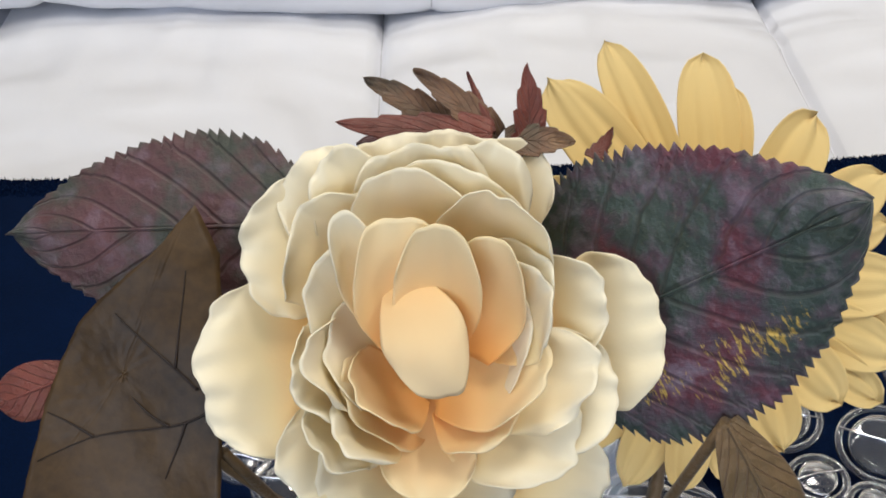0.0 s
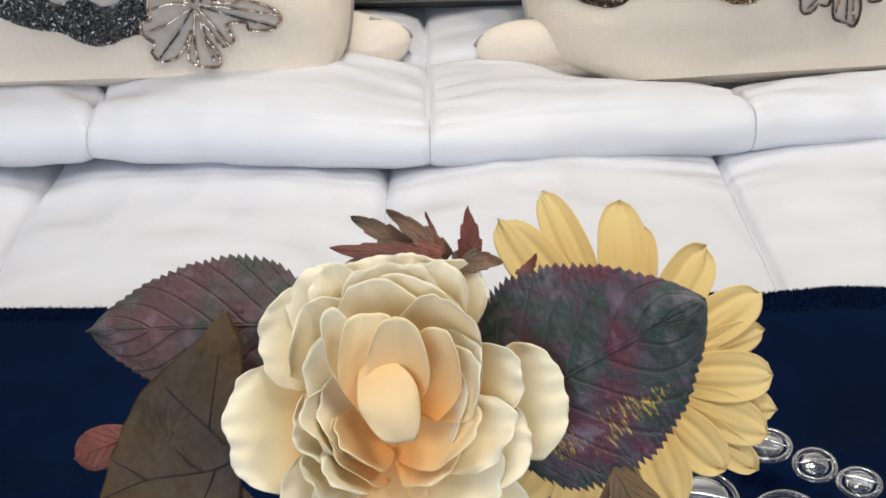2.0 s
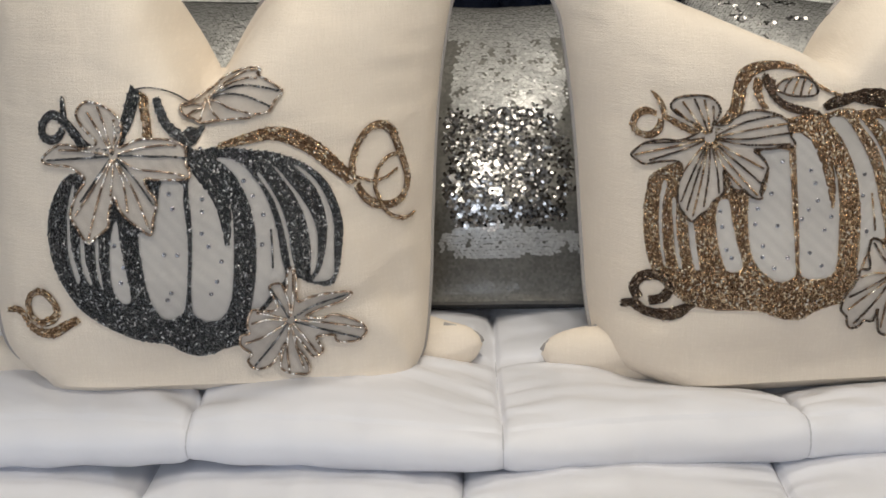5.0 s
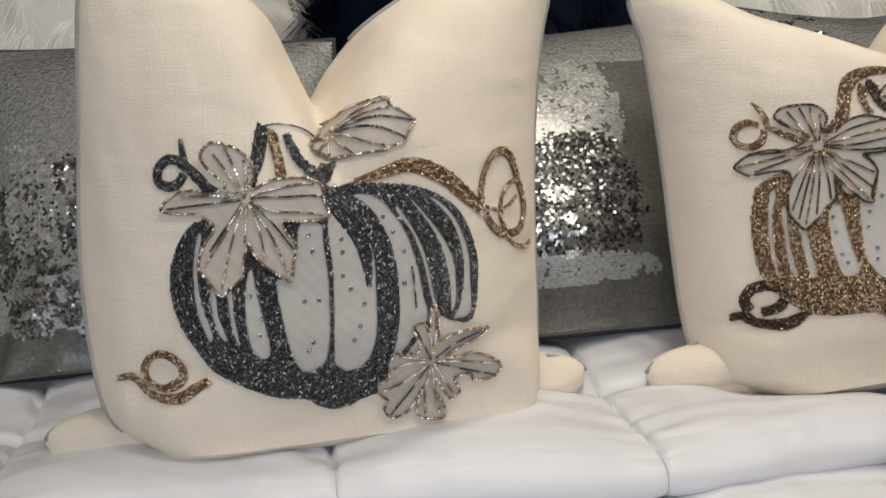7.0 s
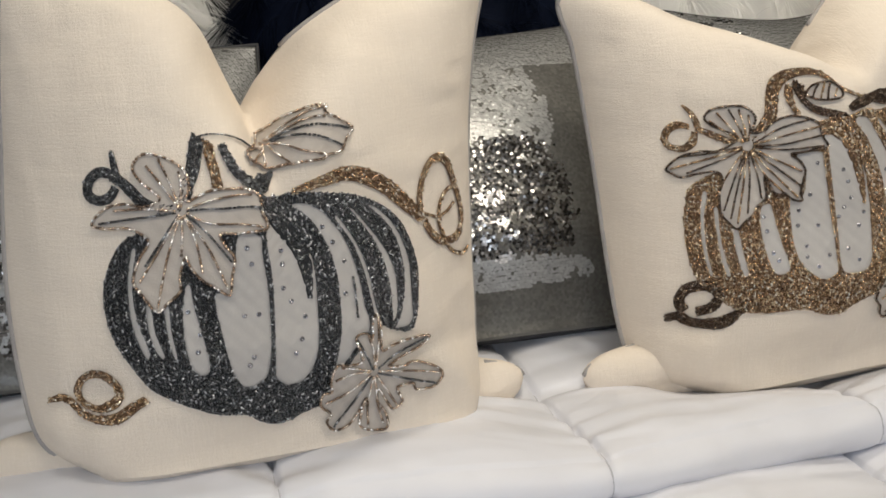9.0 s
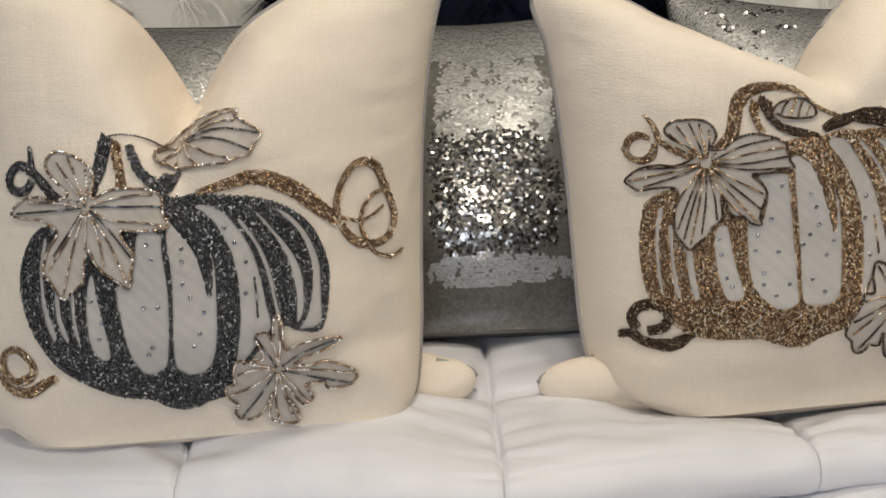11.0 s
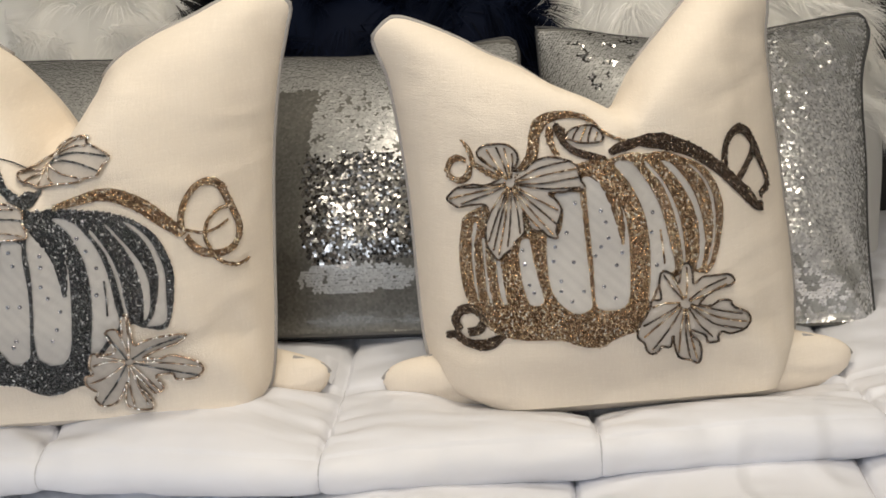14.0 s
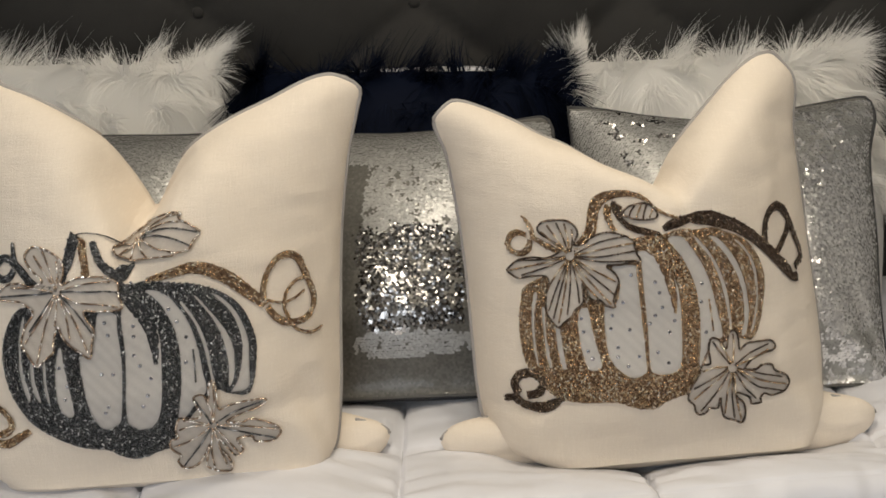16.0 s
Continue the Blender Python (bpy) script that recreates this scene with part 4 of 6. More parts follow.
DARK["vine"]["loop"] = [(0.574, 0.471, 4.9), (0.562, 0.509, 5.3), (0.582, 0.551, 5.8), (0.629, 0.581, 5.8), (0.689, 0.587, 5.9), (0.745, 0.57, 5.9), (0.782, 0.532, 6), (0.815, 0.498, 6), (0.833, 0.462, 6.1), (0.818, 0.429, 6), (0.767, 0.41, 6), (0.689, 0.412, 5.9), (0.629, 0.432, 5.8), (0.586, 0.462, 4.9)]
DARK["vine"]["inner"] = [(0.704, 0.415, 2.7), (0.673, 0.453, 3.2), (0.684, 0.491, 3.2), (0.735, 0.515, 3.2), (0.791, 0.518, 2.8)]
DARK["vine"]["tail"] = [(0.7, 0.411, 2.7), (0.755, 0.385, 2.8), (0.823, 0.374, 2.8), (0.876, 0.384, 2.4)]
DARK["vine"]["cross"] = [(0.584, 0.48, 2.2), (0.658, 0.466, 2.3), (0.723, 0.47, 2.3), (0.782, 0.487, 2.3)]
DARK["leaves"] = []
edge = [(-0.495, 0.578), (-0.554, 0.606), (-0.582, 0.628), (-0.574, 0.646), (-0.541, 0.661), (-0.482, 0.658), (-0.433, 0.645), (-0.405, 0.626), (-0.4, 0.602), (-0.407, 0.575), (-0.339, 0.6), (-0.28, 0.617), (-0.208, 0.637), (-0.168, 0.638), (-0.159, 0.604), (-0.142, 0.586), (-0.14, 0.567), (-0.183, 0.544), (-0.249, 0.525), (-0.296, 0.518), (-0.279, 0.494), (-0.248, 0.471)]
edge += [(-0.259, 0.426), (-0.268, 0.388), (-0.311, 0.4), (-0.363, 0.418), (-0.397, 0.442), (-0.414, 0.463), (-0.436, 0.425), (-0.438, 0.395), (-0.483, 0.372), (-0.522, 0.355), (-0.564, 0.387), (-0.59, 0.411), (-0.584, 0.436), (-0.564, 0.463), (-0.534, 0.496), (-0.594, 0.518), (-0.659, 0.518), (-0.713, 0.523), (-0.701, 0.54), (-0.659, 0.559), (-0.604, 0.565), (-0.549, 0.561)]
veins = []
veins.append([(-0.431, 0.561), (-0.478, 0.596), (-0.537, 0.636)])
veins.append([(-0.429, 0.562), (-0.461, 0.607), (-0.499, 0.651)])
veins.append([(-0.424, 0.562), (-0.426, 0.605), (-0.437, 0.638)])
veins.append([(-0.441, 0.552), (-0.566, 0.539), (-0.693, 0.527)])
veins.append([(-0.441, 0.554), (-0.53, 0.557), (-0.637, 0.552)])
veins.append([(-0.434, 0.548), (-0.494, 0.493), (-0.547, 0.447)])
veins.append([(-0.432, 0.547), (-0.504, 0.473), (-0.575, 0.411)])
veins.append([(-0.428, 0.545), (-0.473, 0.464), (-0.517, 0.365)])
veins.append([(-0.423, 0.546), (-0.422, 0.506), (-0.427, 0.466)])
veins.append([(-0.419, 0.548), (-0.378, 0.499), (-0.357, 0.428)])
veins.append([(-0.416, 0.549), (-0.334, 0.482), (-0.271, 0.397)])
veins.append([(-0.412, 0.55), (-0.334, 0.513), (-0.26, 0.464)])
veins.append([(-0.409, 0.553), (-0.318, 0.536), (-0.152, 0.566)])
veins.append([(-0.409, 0.556), (-0.286, 0.574), (-0.163, 0.612)])
veins.append([(-0.409, 0.559), (-0.304, 0.591), (-0.191, 0.632)])
DARK["leaves"].append((edge, veins, (3, 5, 11, 13)))
edge = [(-0.167, 0.796), (-0.134, 0.864), (-0.051, 0.837), (0.04, 0.8), (0.126, 0.776), (0.121, 0.76), (0.197, 0.722), (0.232, 0.701)]
edge += [(0.202, 0.685), (0.176, 0.663), (0.119, 0.665), (0.081, 0.663), (-0.019, 0.692), (-0.134, 0.737), (-0.186, 0.719), (-0.207, 0.733), (-0.186, 0.761)]
veins = []
veins.append([(-0.1, 0.818), (0.002, 0.795), (0.115, 0.774)])
veins.append([(-0.094, 0.812), (0.005, 0.781), (0.123, 0.751)])
veins.append([(-0.078, 0.8), (0.05, 0.753), (0.213, 0.706)])
veins.append([(-0.076, 0.794), (0.053, 0.729), (0.182, 0.674)])
veins.append([(-0.085, 0.796), (0.018, 0.709), (0.115, 0.664)])
veins.append([(-0.094, 0.8), (-0.056, 0.736), (-0.024, 0.698)])
veins.append([(-0.105, 0.807), (-0.118, 0.769), (-0.134, 0.742)])
veins.append([(-0.115, 0.816), (-0.153, 0.774), (-0.181, 0.724)])
veins.append([(-0.12, 0.824), (-0.166, 0.777), (-0.199, 0.739)])
DARK["leaves"].append((edge, veins, (2, 3)))
edge = [(0.243, 0.201), (0.209, 0.25), (0.254, 0.257), (0.279, 0.239), (0.284, 0.278), (0.305, 0.29), (0.32, 0.265), (0.327, 0.214), (0.384, 0.22), (0.466, 0.225), (0.554, 0.224), (0.559, 0.214), (0.51, 0.2), (0.426, 0.187), (0.365, 0.173), (0.437, 0.165), (0.49, 0.17), (0.575, 0.155), (0.63, 0.139), (0.643, 0.121), (0.602, 0.103), (0.515, 0.105), (0.492, 0.122)]
edge += [(0.418, 0.119), (0.446, 0.085), (0.406, 0.069), (0.366, 0.096), (0.329, 0.125), (0.328, 0.096), (0.366, 0.065), (0.374, 0.026), (0.298, 0.025), (0.245, 0.04), (0.257, 0.073), (0.278, 0.11), (0.247, 0.08), (0.194, 0.049), (0.123, 0.04), (0.097, 0.063), (0.122, 0.082), (0.08, 0.106), (0.084, 0.133), (0.121, 0.14), (0.113, 0.163), (0.134, 0.197), (0.193, 0.193)]
veins = []
veins.append([(0.291, 0.173), (0.253, 0.212), (0.217, 0.244)])
veins.append([(0.298, 0.176), (0.287, 0.216), (0.264, 0.249)])
veins.append([(0.302, 0.175), (0.307, 0.232), (0.306, 0.281)])
veins.append([(0.312, 0.173), (0.405, 0.199), (0.546, 0.219)])
veins.append([(0.316, 0.167), (0.469, 0.152), (0.62, 0.134)])
veins.append([(0.316, 0.163), (0.47, 0.134), (0.612, 0.111)])
veins.append([(0.31, 0.16), (0.366, 0.12), (0.424, 0.076)])
veins.append([(0.302, 0.158), (0.328, 0.096), (0.356, 0.035)])
veins.append([(0.296, 0.158), (0.285, 0.091), (0.283, 0.032)])
veins.append([(0.287, 0.161), (0.22, 0.105), (0.12, 0.047)])
veins.append([(0.283, 0.163), (0.191, 0.131), (0.093, 0.11)])
veins.append([(0.279, 0.168), (0.203, 0.173), (0.127, 0.163)])
veins.append([(0.283, 0.171), (0.213, 0.184), (0.144, 0.192)])
DARK["leaves"].append((edge, veins, (0, 3, 5, 9)))
GILT = {}
GILT["body"] = [(-0.696, 0.525), (-0.739, 0.481), (-0.76, 0.415), (-0.758, 0.349), (-0.738, 0.297), (-0.689, 0.253), (-0.626, 0.219), (-0.532, 0.199), (-0.421, 0.195), (-0.297, 0.191), (-0.243, 0.179), (-0.174, 0.169), (-0.104, 0.17), (-0.047, 0.19), (0.023, 0.203), (0.087, 0.215), (0.116, 0.268), (0.188, 0.341), (0.334, 0.355), (0.426, 0.345), (0.48, 0.385), (0.518, 0.441), (0.539, 0.482), (0.541, 0.526), (0.508, 0.582), (0.444, 0.632), (0.351, 0.678), (0.253, 0.741), (0.147, 0.771), (0.023, 0.725), (-0.089, 0.705), (-0.444, 0.586)]
GILT["inserts"] = []
GILT["inserts"].append([(-0.675, 0.501), (-0.697, 0.445), (-0.705, 0.371), (-0.694, 0.305), (-0.683, 0.305), (-0.688, 0.372), (-0.68, 0.445), (-0.655, 0.498)])
GILT["inserts"].append([(-0.643, 0.46), (-0.648, 0.401), (-0.645, 0.328), (-0.631, 0.295), (-0.619, 0.298), (-0.628, 0.343), (-0.631, 0.402), (-0.626, 0.46)])
GILT["inserts"].append([(-0.585, 0.409), (-0.589, 0.358), (-0.577, 0.298), (-0.562, 0.289), (-0.55, 0.298), (-0.558, 0.35), (-0.564, 0.405)])
GILT["inserts"].append([(-0.458, 0.457), (-0.476, 0.404), (-0.471, 0.344), (-0.451, 0.299), (-0.426, 0.285), (-0.387, 0.289), (-0.374, 0.306), (-0.392, 0.359), (-0.405, 0.42), (-0.415, 0.465)])
GILT["inserts"].append([(-0.325, 0.482), (-0.345, 0.405), (-0.343, 0.343), (-0.322, 0.305), (-0.273, 0.274), (-0.22, 0.261), (-0.173, 0.269), (-0.149, 0.287), (-0.145, 0.376), (-0.14, 0.473), (-0.143, 0.555), (-0.142, 0.605), (-0.267, 0.591), (-0.241, 0.548), (-0.27, 0.483)])
GILT["inserts"].append([(-0.118, 0.616), (-0.124, 0.54), (-0.127, 0.424), (-0.136, 0.296), (-0.11, 0.271), (-0.056, 0.267), (-0, 0.275), (0.031, 0.302), (0.048, 0.376), (0.059, 0.461), (0.059, 0.531), (0.038, 0.592), (-0, 0.638), (-0.048, 0.661), (-0.125, 0.653)])
GILT["inserts"].append([(0.04, 0.713), (0.093, 0.66), (0.135, 0.595), (0.154, 0.517), (0.146, 0.41), (0.117, 0.277), (0.155, 0.308), (0.191, 0.357), (0.265, 0.373), (0.257, 0.45), (0.247, 0.522), (0.226, 0.603), (0.185, 0.68), (0.123, 0.738)])
GILT["inserts"].append([(0.193, 0.731), (0.254, 0.637), (0.289, 0.543), (0.304, 0.456), (0.305, 0.383), (0.319, 0.381), (0.327, 0.451), (0.314, 0.536), (0.275, 0.627), (0.215, 0.728)])
GILT["inserts"].append([(0.27, 0.7), (0.335, 0.612), (0.384, 0.537), (0.401, 0.471), (0.391, 0.403), (0.364, 0.359), (0.4, 0.366), (0.433, 0.429), (0.431, 0.498), (0.405, 0.564), (0.353, 0.631), (0.303, 0.682)])
GILT["inserts"].append([(0.387, 0.646), (0.462, 0.576), (0.482, 0.505), (0.467, 0.432), (0.416, 0.359), (0.45, 0.374), (0.491, 0.444), (0.507, 0.516), (0.483, 0.572), (0.432, 0.623)])
GILT["ribs"] = []
GILT["ribs"].append([(-0.124, 0.676, 6.2), (-0.052, 0.666, 10), (-0.007, 0.63, 10.6), (0.017, 0.567, 8.7), (0.027, 0.512, 6.3), (0.026, 0.46, 2.5)])
GILT["lines"] = []
GILT["lines"].append([(-0.143, 0.602), (-0.145, 0.555), (-0.145, 0.489), (-0.147, 0.392), (-0.147, 0.297)])
GILT["lines"].append([(0.217, 0.503), (0.216, 0.45), (0.215, 0.393)])
GILT["stem_dark"] = []
GILT["stem_dark"].append([(-0.181, 0.802, 7.5), (-0.192, 0.777, 9.4), (-0.181, 0.754, 8.7), (-0.149, 0.735, 8.1), (-0.103, 0.728, 7.5), (-0.043, 0.727, 6.2), (0.012, 0.726, 4.3)])
GILT["stem_gold"] = [(-0.23, 0.785, 5), (-0.245, 0.756, 6.3), (-0.242, 0.729, 6.2), (-0.223, 0.706, 5.6)]
GILT["stem_arc"] = [(-0.454, 0.624, 6.3), (-0.4, 0.652, 6.9), (-0.353, 0.686, 7.5), (-0.33, 0.724, 8.2), (-0.305, 0.767, 7.5), (-0.259, 0.802, 6.3), (-0.197, 0.829, 5.6), (-0.123, 0.851, 5), (-0.062, 0.858, 5), (-0.012, 0.846, 5), (0.027, 0.821, 4.4), (0.071, 0.811, 3.7), (0.125, 0.81, 3.1)]
GILT["gems"] = [(-0.177, 0.572), (-0.235, 0.485), (-0.297, 0.444), (-0.313, 0.405), (-0.218, 0.403), (-0.287, 0.351), (-0.292, 0.323), (-0.245, 0.296), (-0.184, 0.323), (-0.044, 0.523), (-0.039, 0.476), (-0.079, 0.45), (-0.111, 0.424), (-0.016, 0.397), (-0.087, 0.336), (0.018, 0.434), (-0.059, 0.557), (-0.454, 0.434), (-0.45, 0.397), (-0.439, 0.341), (-0.42, 0.321), (0.173, 0.499), (0.176, 0.396), (0.193, 0.562), (-0.037, 0.303)]
GILT["curl_up"] = {}
GILT["curl_up"]["tail"] = [(-0.646, 0.656, 4.5), (-0.597, 0.64, 5.8), (-0.55, 0.628, 5.7), (-0.492, 0.614, 5.1)]
GILT["curl_up"]["loop"] = [(-0.657, 0.646, 4.5), (-0.672, 0.623, 5.2), (-0.71, 0.609, 5.2), (-0.753, 0.613, 5.2), (-0.772, 0.631, 5.3), (-0.753, 0.654, 5.2), (-0.712, 0.665, 5.2), (-0.673, 0.659, 4.5)]
GILT["curl_up"]["tip"] = [(-0.68, 0.711, 1.9), (-0.659, 0.697, 4.5), (-0.645, 0.678, 5.2), (-0.642, 0.658, 5.2)]
GILT["curl_low"] = {}
GILT["curl_low"]["tail"] = [(-0.87, 0.21, 5.4), (-0.819, 0.21, 7.3), (-0.777, 0.191, 8.6), (-0.707, 0.182, 9.2), (-0.638, 0.191, 8.5), (-0.57, 0.218, 6.5)]
GILT["curl_low"]["loop"] = [(-0.755, 0.216, 7.3), (-0.701, 0.225, 7.8), (-0.673, 0.25, 7.8), (-0.691, 0.272, 7.8), (-0.741, 0.28, 7.9), (-0.792, 0.271, 7.9), (-0.815, 0.246, 8), (-0.797, 0.223, 8)]
GILT["vine"] = {}
GILT["vine"]["vine"] = [(0.035, 0.749, 3.7), (0.11, 0.789, 6.2), (0.195, 0.814, 6.9), (0.263, 0.773, 7.5), (0.333, 0.72, 8.2), (0.41, 0.679, 8.3), (0.491, 0.634, 8.3), (0.563, 0.591, 8.4), (0.63, 0.549, 9.2), (0.697, 0.509, 10), (0.742, 0.48, 7.4), (0.778, 0.476, 8.1)]
GILT["vine"]["loop"] = [(0.583, 0.582, 6.5), (0.594, 0.627, 7.2), (0.632, 0.658, 7.2), (0.693, 0.667, 7.3), (0.742, 0.651, 7.3), (0.776, 0.621, 7.4), (0.801, 0.585, 7.4), (0.831, 0.548, 6.8), (0.828, 0.521, 6.1), (0.772, 0.502, 6.1)]
GILT["vine"]["inner"] = [(0.649, 0.554, 5.9), (0.702, 0.574, 6.6), (0.748, 0.598, 6), (0.768, 0.619, 4.7)]
GILT["leaves"] = []
edge = [(-0.499, 0.631), (-0.551, 0.651), (-0.595, 0.666), (-0.608, 0.68), (-0.586, 0.696), (-0.549, 0.706), (-0.477, 0.715), (-0.437, 0.712), (-0.414, 0.698), (-0.411, 0.68), (-0.437, 0.647), (-0.386, 0.653), (-0.354, 0.67), (-0.309, 0.686), (-0.252, 0.697), (-0.185, 0.698), (-0.139, 0.688), (-0.135, 0.666), (-0.13, 0.644), (-0.117, 0.621), (-0.167, 0.613), (-0.224, 0.601), (-0.293, 0.592), (-0.262, 0.575), (-0.243, 0.551), (-0.26, 0.523), (-0.28, 0.491)]
edge += [(-0.278, 0.47), (-0.318, 0.473), (-0.35, 0.491), (-0.37, 0.487), (-0.396, 0.496), (-0.41, 0.519), (-0.426, 0.533), (-0.428, 0.495), (-0.438, 0.477), (-0.477, 0.458), (-0.494, 0.441), (-0.533, 0.424), (-0.569, 0.408), (-0.598, 0.428), (-0.617, 0.449), (-0.615, 0.475), (-0.607, 0.502), (-0.588, 0.527), (-0.603, 0.549), (-0.677, 0.547), (-0.736, 0.541), (-0.768, 0.551), (-0.786, 0.562), (-0.762, 0.577), (-0.724, 0.59), (-0.65, 0.6), (-0.579, 0.601)]
veins = []
veins.append([(-0.48, 0.62), (-0.534, 0.643), (-0.588, 0.671)])
veins.append([(-0.476, 0.622), (-0.515, 0.654), (-0.554, 0.691)])
veins.append([(-0.47, 0.624), (-0.485, 0.662), (-0.506, 0.703)])
veins.append([(-0.465, 0.624), (-0.463, 0.661), (-0.467, 0.703)])
veins.append([(-0.459, 0.625), (-0.442, 0.659), (-0.435, 0.69)])
veins.append([(-0.488, 0.611), (-0.608, 0.595), (-0.724, 0.589)])
veins.append([(-0.488, 0.608), (-0.611, 0.584), (-0.772, 0.562)])
veins.append([(-0.486, 0.605), (-0.585, 0.576), (-0.719, 0.549)])
veins.append([(-0.481, 0.602), (-0.544, 0.558), (-0.592, 0.52)])
veins.append([(-0.479, 0.601), (-0.545, 0.529), (-0.605, 0.453)])
veins.append([(-0.476, 0.601), (-0.539, 0.507), (-0.587, 0.429)])
veins.append([(-0.474, 0.601), (-0.517, 0.508), (-0.564, 0.417)])
veins.append([(-0.468, 0.601), (-0.486, 0.524), (-0.518, 0.44)])
veins.append([(-0.462, 0.602), (-0.451, 0.533), (-0.451, 0.48)])
veins.append([(-0.459, 0.603), (-0.422, 0.541), (-0.355, 0.494)])
veins.append([(-0.456, 0.604), (-0.386, 0.542), (-0.296, 0.479)])
veins.append([(-0.453, 0.605), (-0.369, 0.558), (-0.281, 0.511)])
veins.append([(-0.45, 0.607), (-0.352, 0.574), (-0.258, 0.547)])
veins.append([(-0.447, 0.61), (-0.304, 0.604), (-0.132, 0.623)])
veins.append([(-0.443, 0.613), (-0.3, 0.62), (-0.144, 0.651)])
veins.append([(-0.442, 0.617), (-0.294, 0.643), (-0.145, 0.677)])
veins.append([(-0.444, 0.619), (-0.331, 0.656), (-0.186, 0.693)])
GILT["leaves"].append((edge, veins, (2, 4, 5, 7, 9, 10, 12, 13, 16, 18, 19, 21)))
edge = [(-0.165, 0.771), (-0.131, 0.801), (-0.078, 0.823), (-0.021, 0.834)]
edge += [(0.017, 0.821), (0.018, 0.793), (-0.014, 0.776), (-0.097, 0.764), (-0.135, 0.765)]
veins = []
veins.append([(-0.133, 0.77), (-0.115, 0.792), (-0.092, 0.813)])
veins.append([(-0.096, 0.768), (-0.076, 0.795), (-0.054, 0.822)])
veins.append([(-0.06, 0.771), (-0.043, 0.801), (-0.023, 0.828)])
veins.append([(-0.024, 0.779), (-0.009, 0.799), (0.005, 0.817)])
GILT["leaves"].append((edge, veins, (0, 2)))
edge = [(0.266, 0.332), (0.283, 0.362), (0.292, 0.377), (0.316, 0.381), (0.337, 0.37), (0.341, 0.346), (0.342, 0.32), (0.388, 0.334), (0.448, 0.333), (0.523, 0.329), (0.552, 0.315), (0.54, 0.302), (0.471, 0.296), (0.41, 0.286), (0.363, 0.265), (0.421, 0.257), (0.467, 0.266), (0.521, 0.262), (0.542, 0.245), (0.617, 0.224), (0.636, 0.2), (0.609, 0.179), (0.531, 0.172), (0.485, 0.181), (0.464, 0.17), (0.464, 0.158)]
edge += [(0.411, 0.158), (0.395, 0.178), (0.321, 0.198), (0.33, 0.181), (0.366, 0.163), (0.384, 0.13), (0.374, 0.104), (0.329, 0.113), (0.268, 0.127), (0.242, 0.163), (0.232, 0.188), (0.222, 0.159), (0.179, 0.161), (0.165, 0.149), (0.132, 0.142), (0.105, 0.153), (0.093, 0.174), (0.059, 0.195), (0.07, 0.228), (0.099, 0.252), (0.123, 0.277), (0.133, 0.293), (0.176, 0.296), (0.174, 0.341), (0.194, 0.374), (0.235, 0.364)]
veins = []
veins.append([(0.281, 0.284), (0.241, 0.319), (0.203, 0.36)])
veins.append([(0.287, 0.285), (0.264, 0.319), (0.241, 0.352)])
veins.append([(0.296, 0.285), (0.309, 0.33), (0.314, 0.373)])
veins.append([(0.306, 0.279), (0.398, 0.305), (0.512, 0.321)])
veins.append([(0.312, 0.276), (0.395, 0.287), (0.509, 0.305)])
veins.append([(0.317, 0.269), (0.451, 0.244), (0.591, 0.223)])
veins.append([(0.316, 0.266), (0.452, 0.226), (0.62, 0.2)])
veins.append([(0.313, 0.263), (0.438, 0.209), (0.593, 0.18)])
veins.append([(0.304, 0.261), (0.363, 0.212), (0.44, 0.169)])
veins.append([(0.296, 0.26), (0.321, 0.182), (0.363, 0.118)])
veins.append([(0.29, 0.261), (0.298, 0.184), (0.328, 0.119)])
veins.append([(0.284, 0.261), (0.268, 0.202), (0.267, 0.139)])
veins.append([(0.273, 0.265), (0.205, 0.207), (0.134, 0.154)])
veins.append([(0.268, 0.269), (0.176, 0.233), (0.087, 0.191)])
veins.append([(0.265, 0.273), (0.176, 0.25), (0.087, 0.225)])
veins.append([(0.266, 0.277), (0.193, 0.281), (0.128, 0.273)])
GILT["leaves"].append((edge, veins, (0, 3, 5, 7, 8, 10, 12, 14)))


# ---- beadwork ----
def curve_through(pts, n):
    """n places along a smooth curve through control points of any length."""
    arr = np.array(pts, dtype=float)
    t = np.linspace(0, len(arr) - 1, n)
    k = np.minimum(t.astype(int), len(arr) - 2)
    f = (t - k)[:, None]
    p0, p1, p2, p3 = arr[np.maximum(k - 1, 0)], arr[k], arr[k + 1], arr[np.minimum(k + 2, len(arr) - 1)]
    return 0.5 * ((2 * p1) + (p2 - p0) * f + (2 * p0 - 5 * p1 + 4 * p2 - p3) * f * f + (3 * p1 - p0 - 3 * p2 + p3) * f ** 3)


def ring_through(pts):
    """A closed smooth outline through control points."""
    arr = [p[:2] for p in pts]
    n = len(arr)
    whole = curve_through(arr[-2:] + arr + arr[:2], (n + 3) * 6 + 1)
    return whole[12:12 + n * 6]


def inside(poly, x, y):
    """Which of the places lie within a closed outline."""
    hit = np.zeros(x.shape, dtype=bool)
    for (x0, y0), (x1, y1) in zip(poly, np.roll(poly, -1, axis=0)):
        if y0 != y1:
            hit ^= ((y0 > y) != (y1 > y)) & (x < (x1 - x0) * (y - y0) / (y1 - y0) + x0)
    return hit


